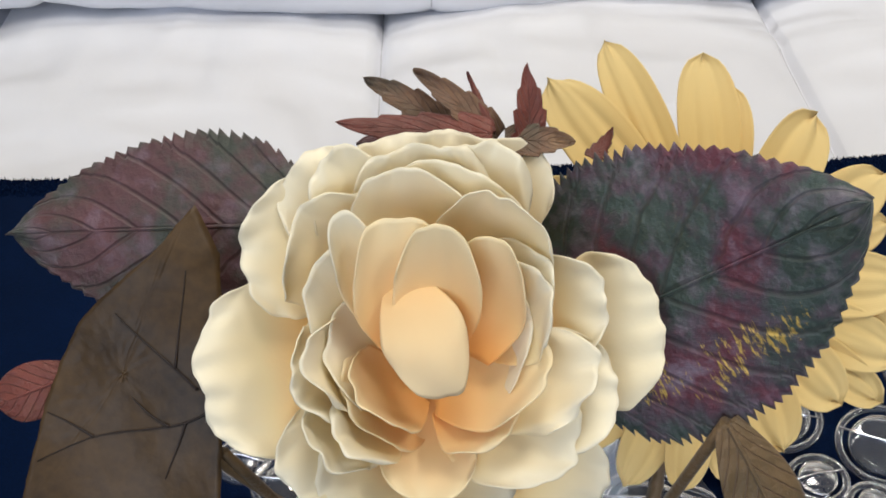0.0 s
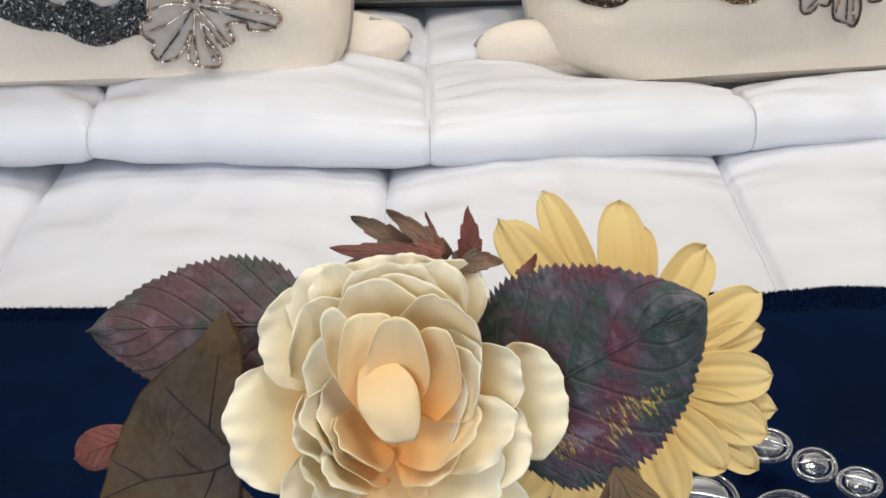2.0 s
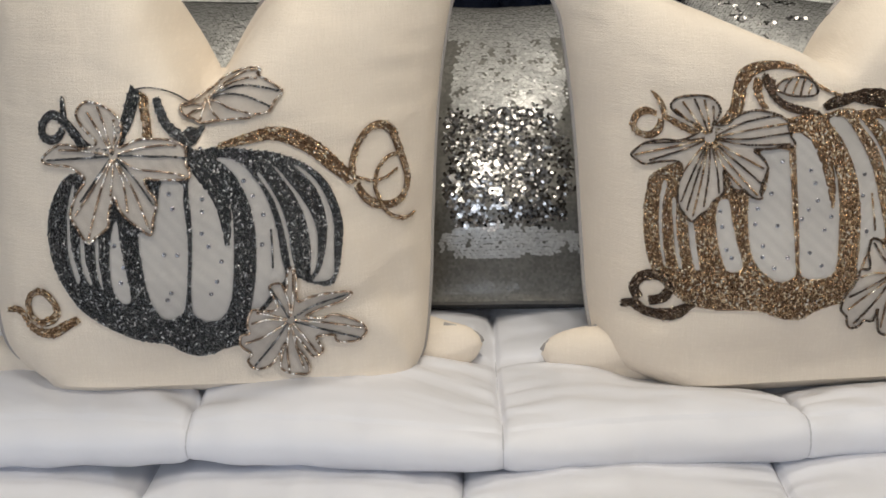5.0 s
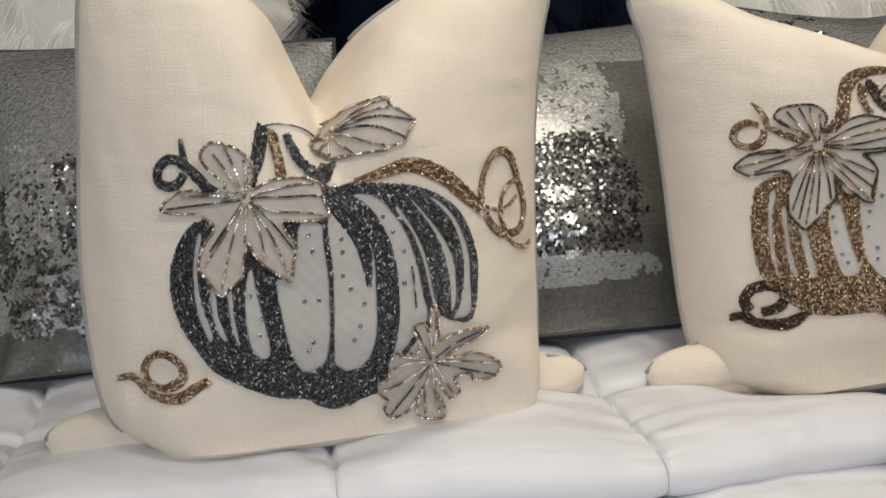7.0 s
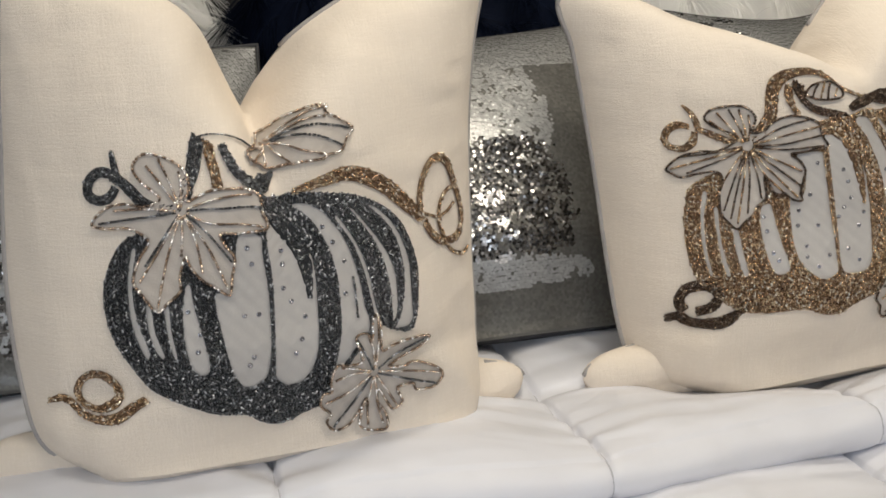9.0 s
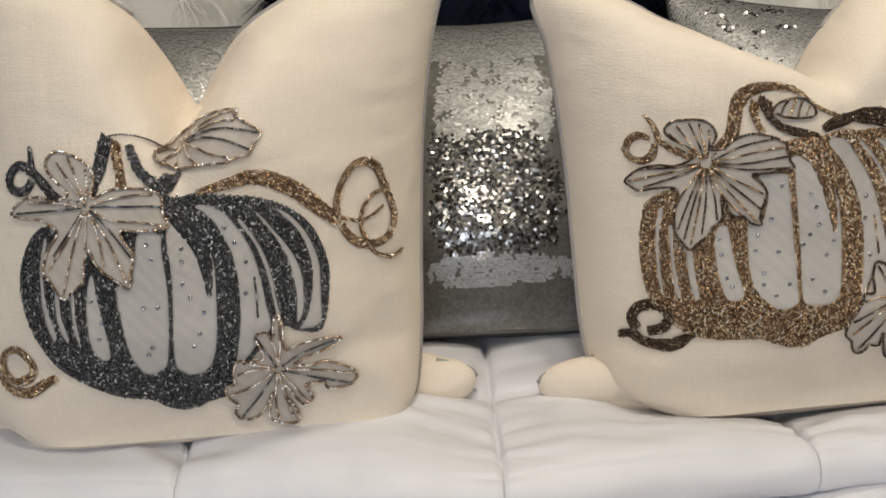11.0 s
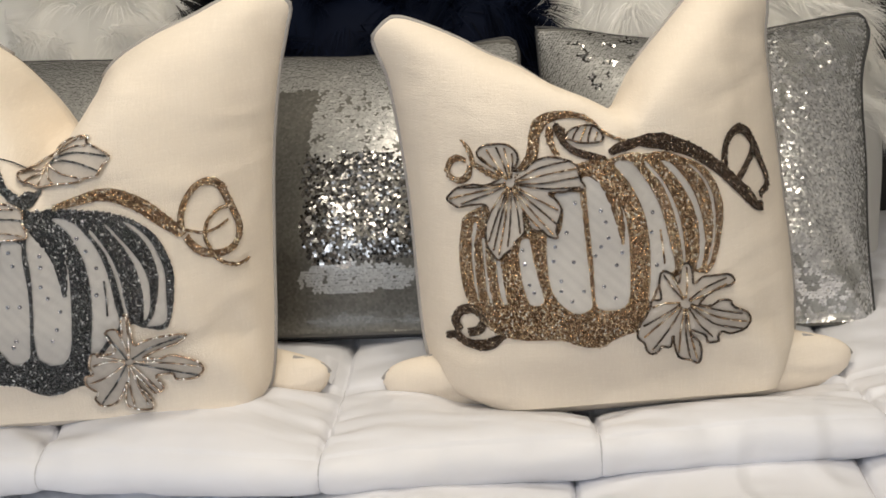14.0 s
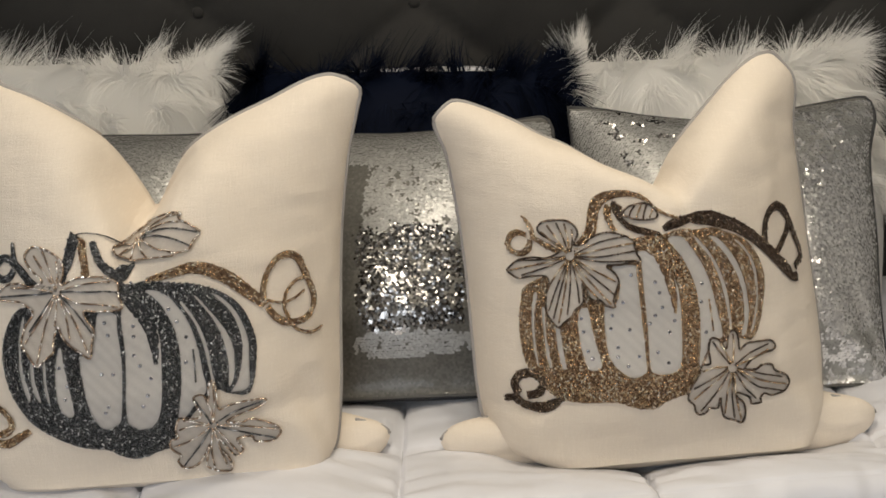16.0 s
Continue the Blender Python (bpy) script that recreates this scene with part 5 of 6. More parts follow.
class Beader:
    """Sews beads and cloth on the front of one cushion."""

    def __init__(self, cushion, seed):
        self.rng, self.n = np.random.RandomState(seed), 180
        self.P = np.array([[cushion.point(u, v) for u in np.linspace(-1, 1, self.n + 1)] for v in np.linspace(0, 1, self.n + 1)])
        self.U, self.V = np.gradient(self.P, axis=1) * self.n / 2, np.gradient(self.P, axis=0) * self.n
        N = np.cross(self.U, self.V)
        self.N = N / np.maximum(1e-12, np.linalg.norm(N, axis=-1, keepdims=True))

    def sample(self, field, u, v):
        x, y = np.clip((np.asarray(u) + 1) / 2 * self.n, 0, self.n - 1e-6), np.clip(np.asarray(v) * self.n, 0, self.n - 1e-6)
        i, j = x.astype(int), y.astype(int)
        fx, fy = (x - i)[..., None], (y - j)[..., None]
        return (field[j, i] * (1 - fx) + field[j, i + 1] * fx) * (1 - fy) + (field[j + 1, i] * (1 - fx) + field[j + 1, i + 1] * fx) * fy

    def normal(self, u, v):
        n = self.sample(self.N, u, v)
        return n / np.linalg.norm(n, axis=-1, keepdims=True)

    def at(self, u, v, lift=0.0):
        return self.sample(self.P, u, v) + self.normal(u, v) * np.asarray(lift)[..., None]

    def beads(self, p, along, n, length, width):
        """Cut tube beads: five-sided rods, each rolled and a little out of line."""
        m = len(p)
        along = along / np.maximum(1e-9, np.linalg.norm(along, axis=1, keepdims=True))
        side = np.cross(n, along)
        roll = self.rng.uniform(0, math.pi, m)[:, None]
        s, o = side * np.cos(roll) + n * np.sin(roll), n * np.cos(roll) - side * np.sin(roll)
        length, width = (length * self.rng.uniform(0.7, 1.12, m))[:, None], (width * self.rng.uniform(0.85, 1.1, m))[:, None]
        verts = np.empty((m, 10, 3))
        for e in range(2):
            for k in range(5):
                t = 2 * math.pi * k / 5
                verts[:, e * 5 + k] = p + along * length * (e - 0.5) + (s * math.cos(t) + o * math.sin(t)) * width * 0.5
        one = [(4, 3, 2, 1, 0), (5, 6, 7, 8, 9)] + [(k, (k + 1) % 5, 5 + (k + 1) % 5, 5 + k) for k in range(5)]
        return verts.reshape(-1, 3), [tuple(i + 10 * b for i in f) for b in range(m) for f in one]

    def strewn(self, u, v, along, length, width, wild, lift=0.0009):
        n = self.normal(u, v)
        p = self.at(u, v, lift + width * 0.5 + self.rng.uniform(0, 0.0011, len(u)))
        along = along - n * np.sum(along * n, axis=1, keepdims=True)
        along /= np.maximum(1e-9, np.linalg.norm(along, axis=1, keepdims=True))
        turn = self.rng.normal(0, wild, len(u))[:, None]
        d = along * np.cos(turn) + np.cross(n, along) * np.sin(turn) + n * self.rng.normal(0, 0.13, len(u))[:, None]
        return self.beads(p, d, n, length, width)

    def fill(self, body, gaps, length=0.0033, width=0.0015, wild=0.75):
        """Beads closely over an area, but for the gaps in it."""
        lo, hi = body.min(0), body.max(0)
        mid = (lo + hi) / 2
        step = 0.86 * math.sqrt(length * width)
        du, dv = step / np.linalg.norm(self.sample(self.U, mid[0], mid[1])), step / np.linalg.norm(self.sample(self.V, mid[0], mid[1]))
        u, v = np.meshgrid(np.arange(lo[0], hi[0], du), np.arange(lo[1], hi[1], dv))
        u, v = u.ravel() + self.rng.uniform(-0.5, 0.5, u.size) * du, v.ravel() + self.rng.uniform(-0.5, 0.5, u.size) * dv
        keep = inside(body, u, v)
        for g in gaps:
            keep &= ~inside(g, u, v)
        u, v = u[keep], v[keep]
        lean = (u - mid[0]) / (hi[0] - mid[0])
        along = self.sample(self.V, u, v) + self.sample(self.U, u, v) * (-0.35 * lean * np.sign(v - mid[1]))[:, None]
        return self.strewn(u, v, along, length, width, wild)

    def band(self, pts, length=0.0032, width=0.0015, wild=0.5, broad=1.65):
        """Beads closely inside a band; pts: (u, v, mm)."""
        path = curve_through(pts, 80)
        place = self.at(path[:, 0], path[:, 1])
        steps = np.r_[0, np.cumsum(np.linalg.norm(np.diff(place, axis=0), axis=1))]
        wide = np.maximum(path[:, 2], 1.0) * broad / 1000
        count = max(12, int(np.sum(np.diff(steps) * 0.5 * (wide[1:] + wide[:-1])) / (length * width) * 1.35))
        s = np.interp(self.rng.uniform(0, 1, count), np.r_[0, np.cumsum(wide[1:])] / np.sum(wide[1:]), steps)
        row = np.interp(s, steps, np.arange(80))
        pick = [np.interp(row, np.arange(80), path[:, k]) for k in range(3)]
        here, ahead = np.clip(row, 0, 78).astype(int), np.clip(row, 0, 78).astype(int) + 1
        along = place[ahead] - place[here]
        a, b = self.sample(self.U, pick[0], pick[1]), self.sample(self.V, pick[0], pick[1])
        across = np.cross(self.normal(pick[0], pick[1]), along)
        across /= np.maximum(1e-9, np.linalg.norm(across, axis=1, keepdims=True))
        off = across * (self.rng.uniform(-0.5, 0.5, count) * np.maximum(0.0004, pick[2] * broad / 1000 - width))[:, None]
        du, dv = np.sum(off * a, axis=1) / np.sum(a * a, axis=1), np.sum(off * b, axis=1) / np.sum(b * b, axis=1)
        return self.strewn(pick[0] + du, pick[1] + dv, along, length, width, wild)

    def line(self, pts, length=0.0032, width=0.0018, lift=0.0016, closed=False, clear=()):
        """Beads end to end along a curve."""
        path = np.asarray(pts, dtype=float)[:, :2]
        path = np.r_[path, path[:1]] if closed else curve_through(path, 16 * len(path))
        place = self.at(path[:, 0], path[:, 1])
        steps = np.r_[0, np.cumsum(np.linalg.norm(np.diff(place, axis=0), axis=1))]
        s = np.arange(length * 0.5, steps[-1], length)
        u, v = np.interp(s, steps, path[:, 0]), np.interp(s, steps, path[:, 1])
        free = np.ones(len(s), dtype=bool)
        for ring in clear:
            free &= ~inside(ring, u, v)
        s, u, v = s[free], u[free], v[free]
        u2, v2 = np.interp(s + 0.0006, steps, path[:, 0]), np.interp(s + 0.0006, steps, path[:, 1])
        u1, v1 = np.interp(s - 0.0006, steps, path[:, 0]), np.interp(s - 0.0006, steps, path[:, 1])
        d = self.at(u2, v2) - self.at(u1, v1)
        d = d / np.maximum(1e-9, np.linalg.norm(d, axis=1, keepdims=True)) + self.rng.normal(0, 0.09, d.shape)
        return self.beads(self.at(u, v, lift + self.rng.uniform(0, 0.0005, len(u))), d, self.normal(u, v), length * 1.02, width)

    def cloth(self, outline, lift, cell=0.0016):
        """Cloth sewn on inside a closed outline, a little proud, puckered and turned down at its edge."""
        lo, hi = outline.min(0), outline.max(0)
        mid = (lo + hi) / 2
        nu = max(4, int((hi[0] - lo[0]) * np.linalg.norm(self.sample(self.U, mid[0], mid[1])) / cell))
        nv = max(4, int((hi[1] - lo[1]) * np.linalg.norm(self.sample(self.V, mid[0], mid[1])) / cell))
        u, v = np.meshgrid(np.linspace(lo[0], hi[0], nu + 1), np.linspace(lo[1], hi[1], nv + 1))
        within = inside(outline, u, v)
        full = (within[1:, 1:].astype(int) + within[:-1, 1:] + within[1:, :-1] + within[:-1, :-1])
        rise = np.where(within, lift, 0.0002) + 0.0003 * np.sin(u * 90) * np.sin(v * 150) * within
        verts = self.at(u, v, rise).reshape(-1, 3)
        return verts, [(j * (nu + 1) + i, j * (nu + 1) + i + 1, (j + 1) * (nu + 1) + i + 1, (j + 1) * (nu + 1) + i) for j, i in zip(*np.nonzero(full >= 2))]

    def ground(self, pts):
        """The dark underlay added below a band to shade its bead gaps, as a closed outline."""
        path = curve_through(pts, 40)
        a, b = self.sample(self.U, path[:, 0], path[:, 1]), self.sample(self.V, path[:, 0], path[:, 1])
        d = np.gradient(self.at(path[:, 0], path[:, 1]), axis=0)
        across = np.cross(self.normal(path[:, 0], path[:, 1]), d)
        across *= (path[:, 2] / 1350)[:, None] / np.maximum(1e-9, np.linalg.norm(across, axis=1, keepdims=True))
        rows = []
        for s in (-1.0, 0.0, 1.0):
            du, dv = np.sum(across * s * a, axis=1) / np.sum(a * a, axis=1), np.sum(across * s * b, axis=1) / np.sum(b * b, axis=1)
            rows.append(self.at(path[:, 0] + du, path[:, 1] + dv, 0.0018 if s == 0 else 0.0013))
        verts = np.stack(rows, 1).reshape(-1, 3)
        return verts, [(3 * i + k, 3 * i + k + 1, 3 * i + k + 4, 3 * i + k + 3) for i in range(39) for k in range(2)]

    def gem(self, u, v, radius=0.0023):
        p, n, x = self.at(u, v, 0.0016), self.normal(u, v), self.sample(self.U, u, v)
        x = x / np.linalg.norm(x)
        y = np.cross(n, x)
        verts, faces = [], []
        for r, h in ((1.0, 0.0), (0.85, 0.0008), (0.4, 0.0009), (0.34, 0.0003)):
            verts += [p + n * h + (x * math.cos(2 * math.pi * k / 10) + y * math.sin(2 * math.pi * k / 10)) * radius * r for k in range(10)]
        for r in range(3):
            faces += [(r * 10 + k, r * 10 + (k + 1) % 10, r * 10 + 10 + (k + 1) % 10, r * 10 + 10 + k) for k in range(10)]
        return verts, faces + [tuple(range(30, 40))]


def sew_pumpkin(ob, cushion, design, seed, main, stem, stem_band, vine, outline, vein, dark_vein, gap_shade, vine_gap_shade, name):
    b = Beader(cushion, seed)

    def cord(title, pts, beads, ground, parent, label=""):
        """A solid beaded cord: dark gap underlay below, beads above."""
        made = part(title, b.band(pts), beads, parent, label, kind="stuff")
        part("gap_underlay", b.ground(pts), ground, parent if label == "" else made)
        return made

    body = ring_through(design["body"])
    gaps = [ring_through(g) for g in design["inserts"]]
    panel = part("pumpkin_panel", b.cloth(body, 0.0005, 0.0022), gap_shade, ob, "dark underlay added to shade the gaps between the pumpkin's beads")
    leaves = [ring_through(edge) for edge, veins, dark in design["leaves"]]
    part("bead_field", b.fill(body, gaps + leaves), main, panel, name, kind="stuff")
    part("bead_border", b.line(body, 0.0028, 0.0015, closed=True, clear=leaves), main, panel, kind="stuff")
    for g in gaps:
        strip = part("cloth_insert", b.cloth(g, 0.0012), SATIN, panel, "pale grey cloth showing between the beads")
        part("bead_border", b.line(g, 0.0026, 0.0014, closed=True, clear=leaves), main, panel, kind="stuff")
    for pts in design["ribs"]:
        part("gap_underlay", b.ground(pts), gap_shade, panel)
        part("bead_rib", b.band(pts, broad=1.25), main, panel, name, kind="stuff")
    for pts in design["lines"]:
        part("bead_line", b.line(pts, 0.0032, 0.0022, 0.0022), main, panel, kind="stuff")
    stalk = cord("stem", design["stem_gold"], stem, GOLD_GAPS, ob, "beaded stem")
    for pts in design["stem_dark"]:
        cord("stem_band", pts, stem_band, gap_shade, stalk)
    if "stem_arc" in design:
        cord("stem_band", design["stem_arc"], stem, gap_shade, stalk)
    else:
        part("stem_line", b.line(design["stem_top"]), stem_band, stalk, kind="stuff")
    curl = cord("tendril", design["curl_up"]["tail"], main, gap_shade, ob, "curled beaded tendril")
    for key in ("loop", "tip"):
        cord("tendril_band", design["curl_up"][key], main, gap_shade, curl)
    low = cord("tendril", design["curl_low"]["tail"], vine, vine_gap_shade, ob, "curled beaded tendril")
    cord("tendril_band", design["curl_low"]["loop"], vine, vine_gap_shade, low)
    shoot = cord("vine", design["vine"]["vine"], vine, vine_gap_shade, ob, "beaded vine with a looped end")
    for key, pts in design["vine"].items():
        if key != "vine":
            cord("vine_band", pts, vine, vine_gap_shade, shoot)
    for edge, veins, dark in design["leaves"]:
        ring = ring_through(edge)
        leaf = part("beaded_leaf", b.cloth(ring, 0.003, 0.0013), LEAF_SATIN, ob, "pale leaf outlined in beads")
        part("leaf_outline", b.line(ring, 0.0035, 0.0028, 0.004, closed=True), outline, leaf, kind="stuff")
        for k, pts in enumerate(veins):
            part("leaf_vein", b.line(pts, 0.0035, 0.0024, 0.0043), dark_vein if k in dark else vein, leaf, kind="stuff")
    for u, v in design["gems"]:
        part("gem", b.gem(u, v), GEM_STEEL, panel)


sew_pumpkin(dark_cushion, LEFT, DARK, 21, GUNMETAL, GOLD, GUNMETAL, GOLD, SILVER, SILVER, GUNMETAL, GUN_GAPS, GOLD_GAPS, "dark gunmetal tube beads")
sew_pumpkin(gold_cushion, RIGHT, GILT, 22, GOLD, GOLD, BRONZE, BRONZE, BRONZE, GOLD, BRONZE, GOLD_GAPS, BRONZE_GAPS, "champagne gold tube beads")


# ---- sequins: small discs in staggered rows, brushed to one side or the other; lamp glare is painted as paler foil ----
def soft_field(rng, cells, u, v):
    """A smooth random field in 0..1 over the cushion."""
    g = rng.rand(cells + 2, cells + 2)
    x, y = (np.clip(u, -1, 1) + 1) / 2 * cells, np.clip(v, 0, 1) * cells
    i, j = x.astype(int), y.astype(int)
    fx, fy = x - i, y - j
    fx, fy = fx * fx * (3 - 2 * fx), fy * fy * (3 - 2 * fy)
    return (g[j, i] * (1 - fx) + g[j, i + 1] * fx) * (1 - fy) + (g[j + 1, i] * (1 - fx) + g[j + 1, i + 1] * fx) * fy


def patch_of(u, v, at, size, rag, power=3.6):
    """A ragged patch: which places lie within it."""
    return np.abs((u - at[0]) / size[0]) ** power + np.abs((v - at[1]) / size[1]) ** power + rag < 1.0


def sew_sequins(ob, cushion, seed, zones, pitch=0.0037, radius=0.0022):
    b = Beader(cushion, seed)
    rng = b.rng
    across, up = 0.43, 0.44
    rows, cols = int(up / (pitch * 0.87)), int(across / pitch)
    jj, ii = np.meshgrid(np.arange(rows), np.arange(cols), indexing="ij")
    u = (-0.985 + 1.97 * (ii + 0.5 * (jj % 2)) / cols).ravel() + rng.normal(0, 0.0012, rows * cols)
    v = (0.012 + 0.976 * jj / rows).ravel() + rng.normal(0, 0.0008, rows * cols)
    keep = np.abs(u) < 0.99
    u, v = u[keep], v[keep]
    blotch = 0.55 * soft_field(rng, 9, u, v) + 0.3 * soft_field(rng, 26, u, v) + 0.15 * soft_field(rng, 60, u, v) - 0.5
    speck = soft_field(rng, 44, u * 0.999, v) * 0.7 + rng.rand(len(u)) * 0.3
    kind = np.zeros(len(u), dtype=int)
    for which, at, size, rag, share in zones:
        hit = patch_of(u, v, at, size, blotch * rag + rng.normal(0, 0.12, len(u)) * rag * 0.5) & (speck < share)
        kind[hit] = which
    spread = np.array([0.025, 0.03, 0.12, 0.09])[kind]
    n = b.normal(u, v)
    x, y = b.sample(b.U, u, v), b.sample(b.V, u, v)
    x, y = x / np.linalg.norm(x, axis=1, keepdims=True), y / np.linalg.norm(y, axis=1, keepdims=True)
    slope = np.array([0.1, 0.16, -0.1, 0.02])[kind]
    n = n + x * (rng.normal(0, 1, len(u)) * spread)[:, None] + y * (slope + rng.normal(0, 1, len(u)) * spread)[:, None]
    n /= np.linalg.norm(n, axis=1, keepdims=True)
    x = x - n * np.sum(x * n, axis=1, keepdims=True)
    x /= np.linalg.norm(x, axis=1, keepdims=True)
    y = np.cross(n, x)
    p = b.at(u, v, 0.0012 + rng.uniform(0, 0.0007, len(u)))
    ring = np.stack([p + (x * math.cos(k * math.pi / 3.5) + y * math.sin(k * math.pi / 3.5)) * radius for k in range(7)], 1)
    foils = (("dull_foil", FOIL_DULL, "dull grey sequins"), ("satin_foil", FOIL_SATIN, "sequins brushed to satin silver"), ("mirror_foil", FOIL_MIRROR, "turned sequins, dark and glinting"), ("glare_foil", FOIL_GLARE, "silver sequins in near-white foil, lamp glare put into the colour"))
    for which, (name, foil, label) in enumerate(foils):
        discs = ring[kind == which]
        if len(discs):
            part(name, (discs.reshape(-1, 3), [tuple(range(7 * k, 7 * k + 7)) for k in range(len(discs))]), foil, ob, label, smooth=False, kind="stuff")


# Patches of foil 3 paint the lamps' glare into the sequin colour.
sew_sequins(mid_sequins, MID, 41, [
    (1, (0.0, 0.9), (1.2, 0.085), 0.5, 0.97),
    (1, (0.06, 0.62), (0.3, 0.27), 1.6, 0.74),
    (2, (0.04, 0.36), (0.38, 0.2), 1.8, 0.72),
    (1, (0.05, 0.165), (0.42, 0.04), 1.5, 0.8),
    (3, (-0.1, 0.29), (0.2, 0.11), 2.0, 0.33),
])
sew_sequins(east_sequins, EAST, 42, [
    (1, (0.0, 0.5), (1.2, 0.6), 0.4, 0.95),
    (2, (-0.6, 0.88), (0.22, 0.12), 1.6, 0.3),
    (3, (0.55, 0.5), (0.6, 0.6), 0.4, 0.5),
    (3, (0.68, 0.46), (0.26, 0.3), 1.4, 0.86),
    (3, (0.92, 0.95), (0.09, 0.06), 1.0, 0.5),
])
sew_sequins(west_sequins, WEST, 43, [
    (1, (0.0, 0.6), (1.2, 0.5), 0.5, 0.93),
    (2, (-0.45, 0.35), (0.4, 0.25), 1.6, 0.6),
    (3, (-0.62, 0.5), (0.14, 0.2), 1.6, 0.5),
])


# ---- the flower arrangement: places in mm on its own face, which looks up towards the foot of the bed ----
FACE_AT = Vector((-0.015, 0.205, 0.868))
FACE_N, FACE_R, FACE_U = Vector((0.0262, -0.7688, 0.6389)), Vector((0.9994, 0.0341, 0.0)), Vector((-0.0218, 0.6386, 0.7693))
ROSE_PETALS = [
    ("outer", (-29.4, -11.0, -26), (-59.6, -13.7, -12), 23.9, 4, 1, 1.2, "C"),
    ("outer", (-21.7, 20.1, -22), (-45.9, 22.1, -8), 19.6, 5, 2, 1.5, "C"),
    ("outer", (-15.3, 26.2, -22), (-32.2, 41.0, -8), 14.9, 5, 2, 1.5, "C"),
    ("outer", (3.4, 22.4, -24), (1.8, 49.5, -8), 26.9, 5, 3, 2.0, "C"),
    ("outer", (16.2, 25.1, -24), (32.5, 44.4, -14), 13.5, 4, 2, 1.2, "C"),
    ("outer", (39.0, -7.4, -26), (64.7, -3.2, -10), 21.6, 4, 2, 1.0, "P"),
    ("outer", (30.4, -0.6, -18), (47.4, 5.1, 0), 14.0, 6, 3, 1.6, "C"),
    ("outer", (23.3, -21.9, -18), (50.3, -20.1, -2), 17.2, 7, 4, 1.8, "C"),
    ("outer", (23.6, -37.1, -28), (49.9, -52.2, -26), 13.8, 4, 2, 1.2, "C"),
    ("outer", (-17.4, -33.0, -22), (-37.0, -40.4, -6), 15.0, 5, 3, 2.0, "C"),
    ("outer", (1.1, -40.3, -24), (21.7, -52.6, -14), 14.4, 5, 3, 2.0, "C"),
    ("outer", (-8.2, -36.5, -22), (-23.5, -50.9, -8), 15.8, 5, 3, 2.0, "C"),
    ("middle", (-15.6, 13.6, -18), (-29.5, 25.3, 4), 18.6, 9, 3, 1.6, "C"),
    ("middle", (-6.3, 14.8, -18), (-21.1, 41.8, 2), 13.2, 8, 3, 1.6, "C"),
    ("middle", (3.0, 14.4, -18), (0.8, 44.4, 2), 20.1, 9, 4, 2.0, "C"),
    ("middle", (9.2, 14.2, -18), (18.2, 43.8, 2), 16.3, 8, 4, 2.0, "C"),
    ("middle", (-16.5, -11.0, -18), (-31.9, -16.2, 4), 14.7, 9, 4, 1.8, "C"),
    ("middle", (-13.8, -23.4, -18), (-27.8, -30.6, 4), 13.2, 8, 4, 1.8, "C"),
    ("middle", (13.2, 0.2, -16), (29.7, 12.9, 8), 14.6, 9, 4, 1.5, "C"),
    ("middle", (6.2, -21.0, -16), (37.5, -34.2, -2), 17.8, 9, 5, 1.8, "C"),
    ("middle", (12.4, -18.1, -14), (43.3, -15.0, 4), 14.6, 9, 4, 1.6, "C"),
    ("middle", (-14.9, -12.4, -14), (-26.6, -8.9, 10), 12.3, 9, 4, 1.6, "C"),
    ("middle", (-9.3, -26.3, -14), (-20.5, -27.8, 6), 11.5, 8, 4, 1.6, "C"),
    ("middle", (-0.3, -11.8, -20), (-22.8, -5.2, 2), 16.4, 8, 3, 0.8, "C"),
    ("middle", (-0.0, -5.6, -20), (-24.7, 15.0, 6), 18.7, 8, 3, 1.0, "C"),
    ("middle", (-0.6, -21.1, -20), (-18.9, -18.3, 2), 15.6, 8, 3, 0.8, "H"),
    ("middle", (2.1, -11.9, -20), (26.5, 0.1, 4), 17.2, 8, 3, 0.8, "C"),
    ("inner", (2.7, 9.8, -12), (-6.7, 37.1, 8), 16.7, 9, 2, 0.9, "C"),
    ("inner", (7.4, 12.6, -12), (9.1, 38.2, 6), 20.5, 9, 3, 0.9, "C"),
    ("inner", (16.0, 3.2, -10), (22.0, 32.2, 12), 15.9, 8, -5, 1.3, "C"),
    ("inner", (15.5, -5.7, -8), (29.5, 8.6, 12), 14.3, 9, 3, 1.3, "C"),
    ("inner", (-8.3, -3.2, -6), (-19.3, 26.2, 18), 7.2, 12, 5, 0.4, "C"),
    ("inner", (-2.1, -17.5, -14), (-16.9, -17.8, 8), 13.0, 9, 2, 0.8, "H"),
    ("inner", (-0.6, -19.0, -14), (1.1, -47.5, -4), 13.0, 7, 1, 0.5, "H"),
    ("inner", (3.1, -19.0, -12), (30.8, -11.4, 6), 14.5, 10, 3, 0.8, "H"),
    ("inner", (6.1, -20.6, -12), (21.2, -28.6, 2), 13.0, 9, 3, 0.8, "H"),
    ("inner", (12.1, -9.8, -4), (19.2, 19.1, 14), 11.6, 7, 1, 0.5, "H"),
    ("bud", (-1.9, -7.7, -2), (-6.4, 25.4, 17), 13.0, 9, 1, 0.6, "H"),
    ("bud", (3.9, -7.8, 0), (4.5, 23.5, 19), 10.8, 10, 1, 0.6, "H"),
    ("bud", (-4.6, 10.0, 6), (6.0, -19.2, 10), 10.6, -5, 0, 1.0, "B"),
]
SUN_HEART = (102.0, 5.2, -88)
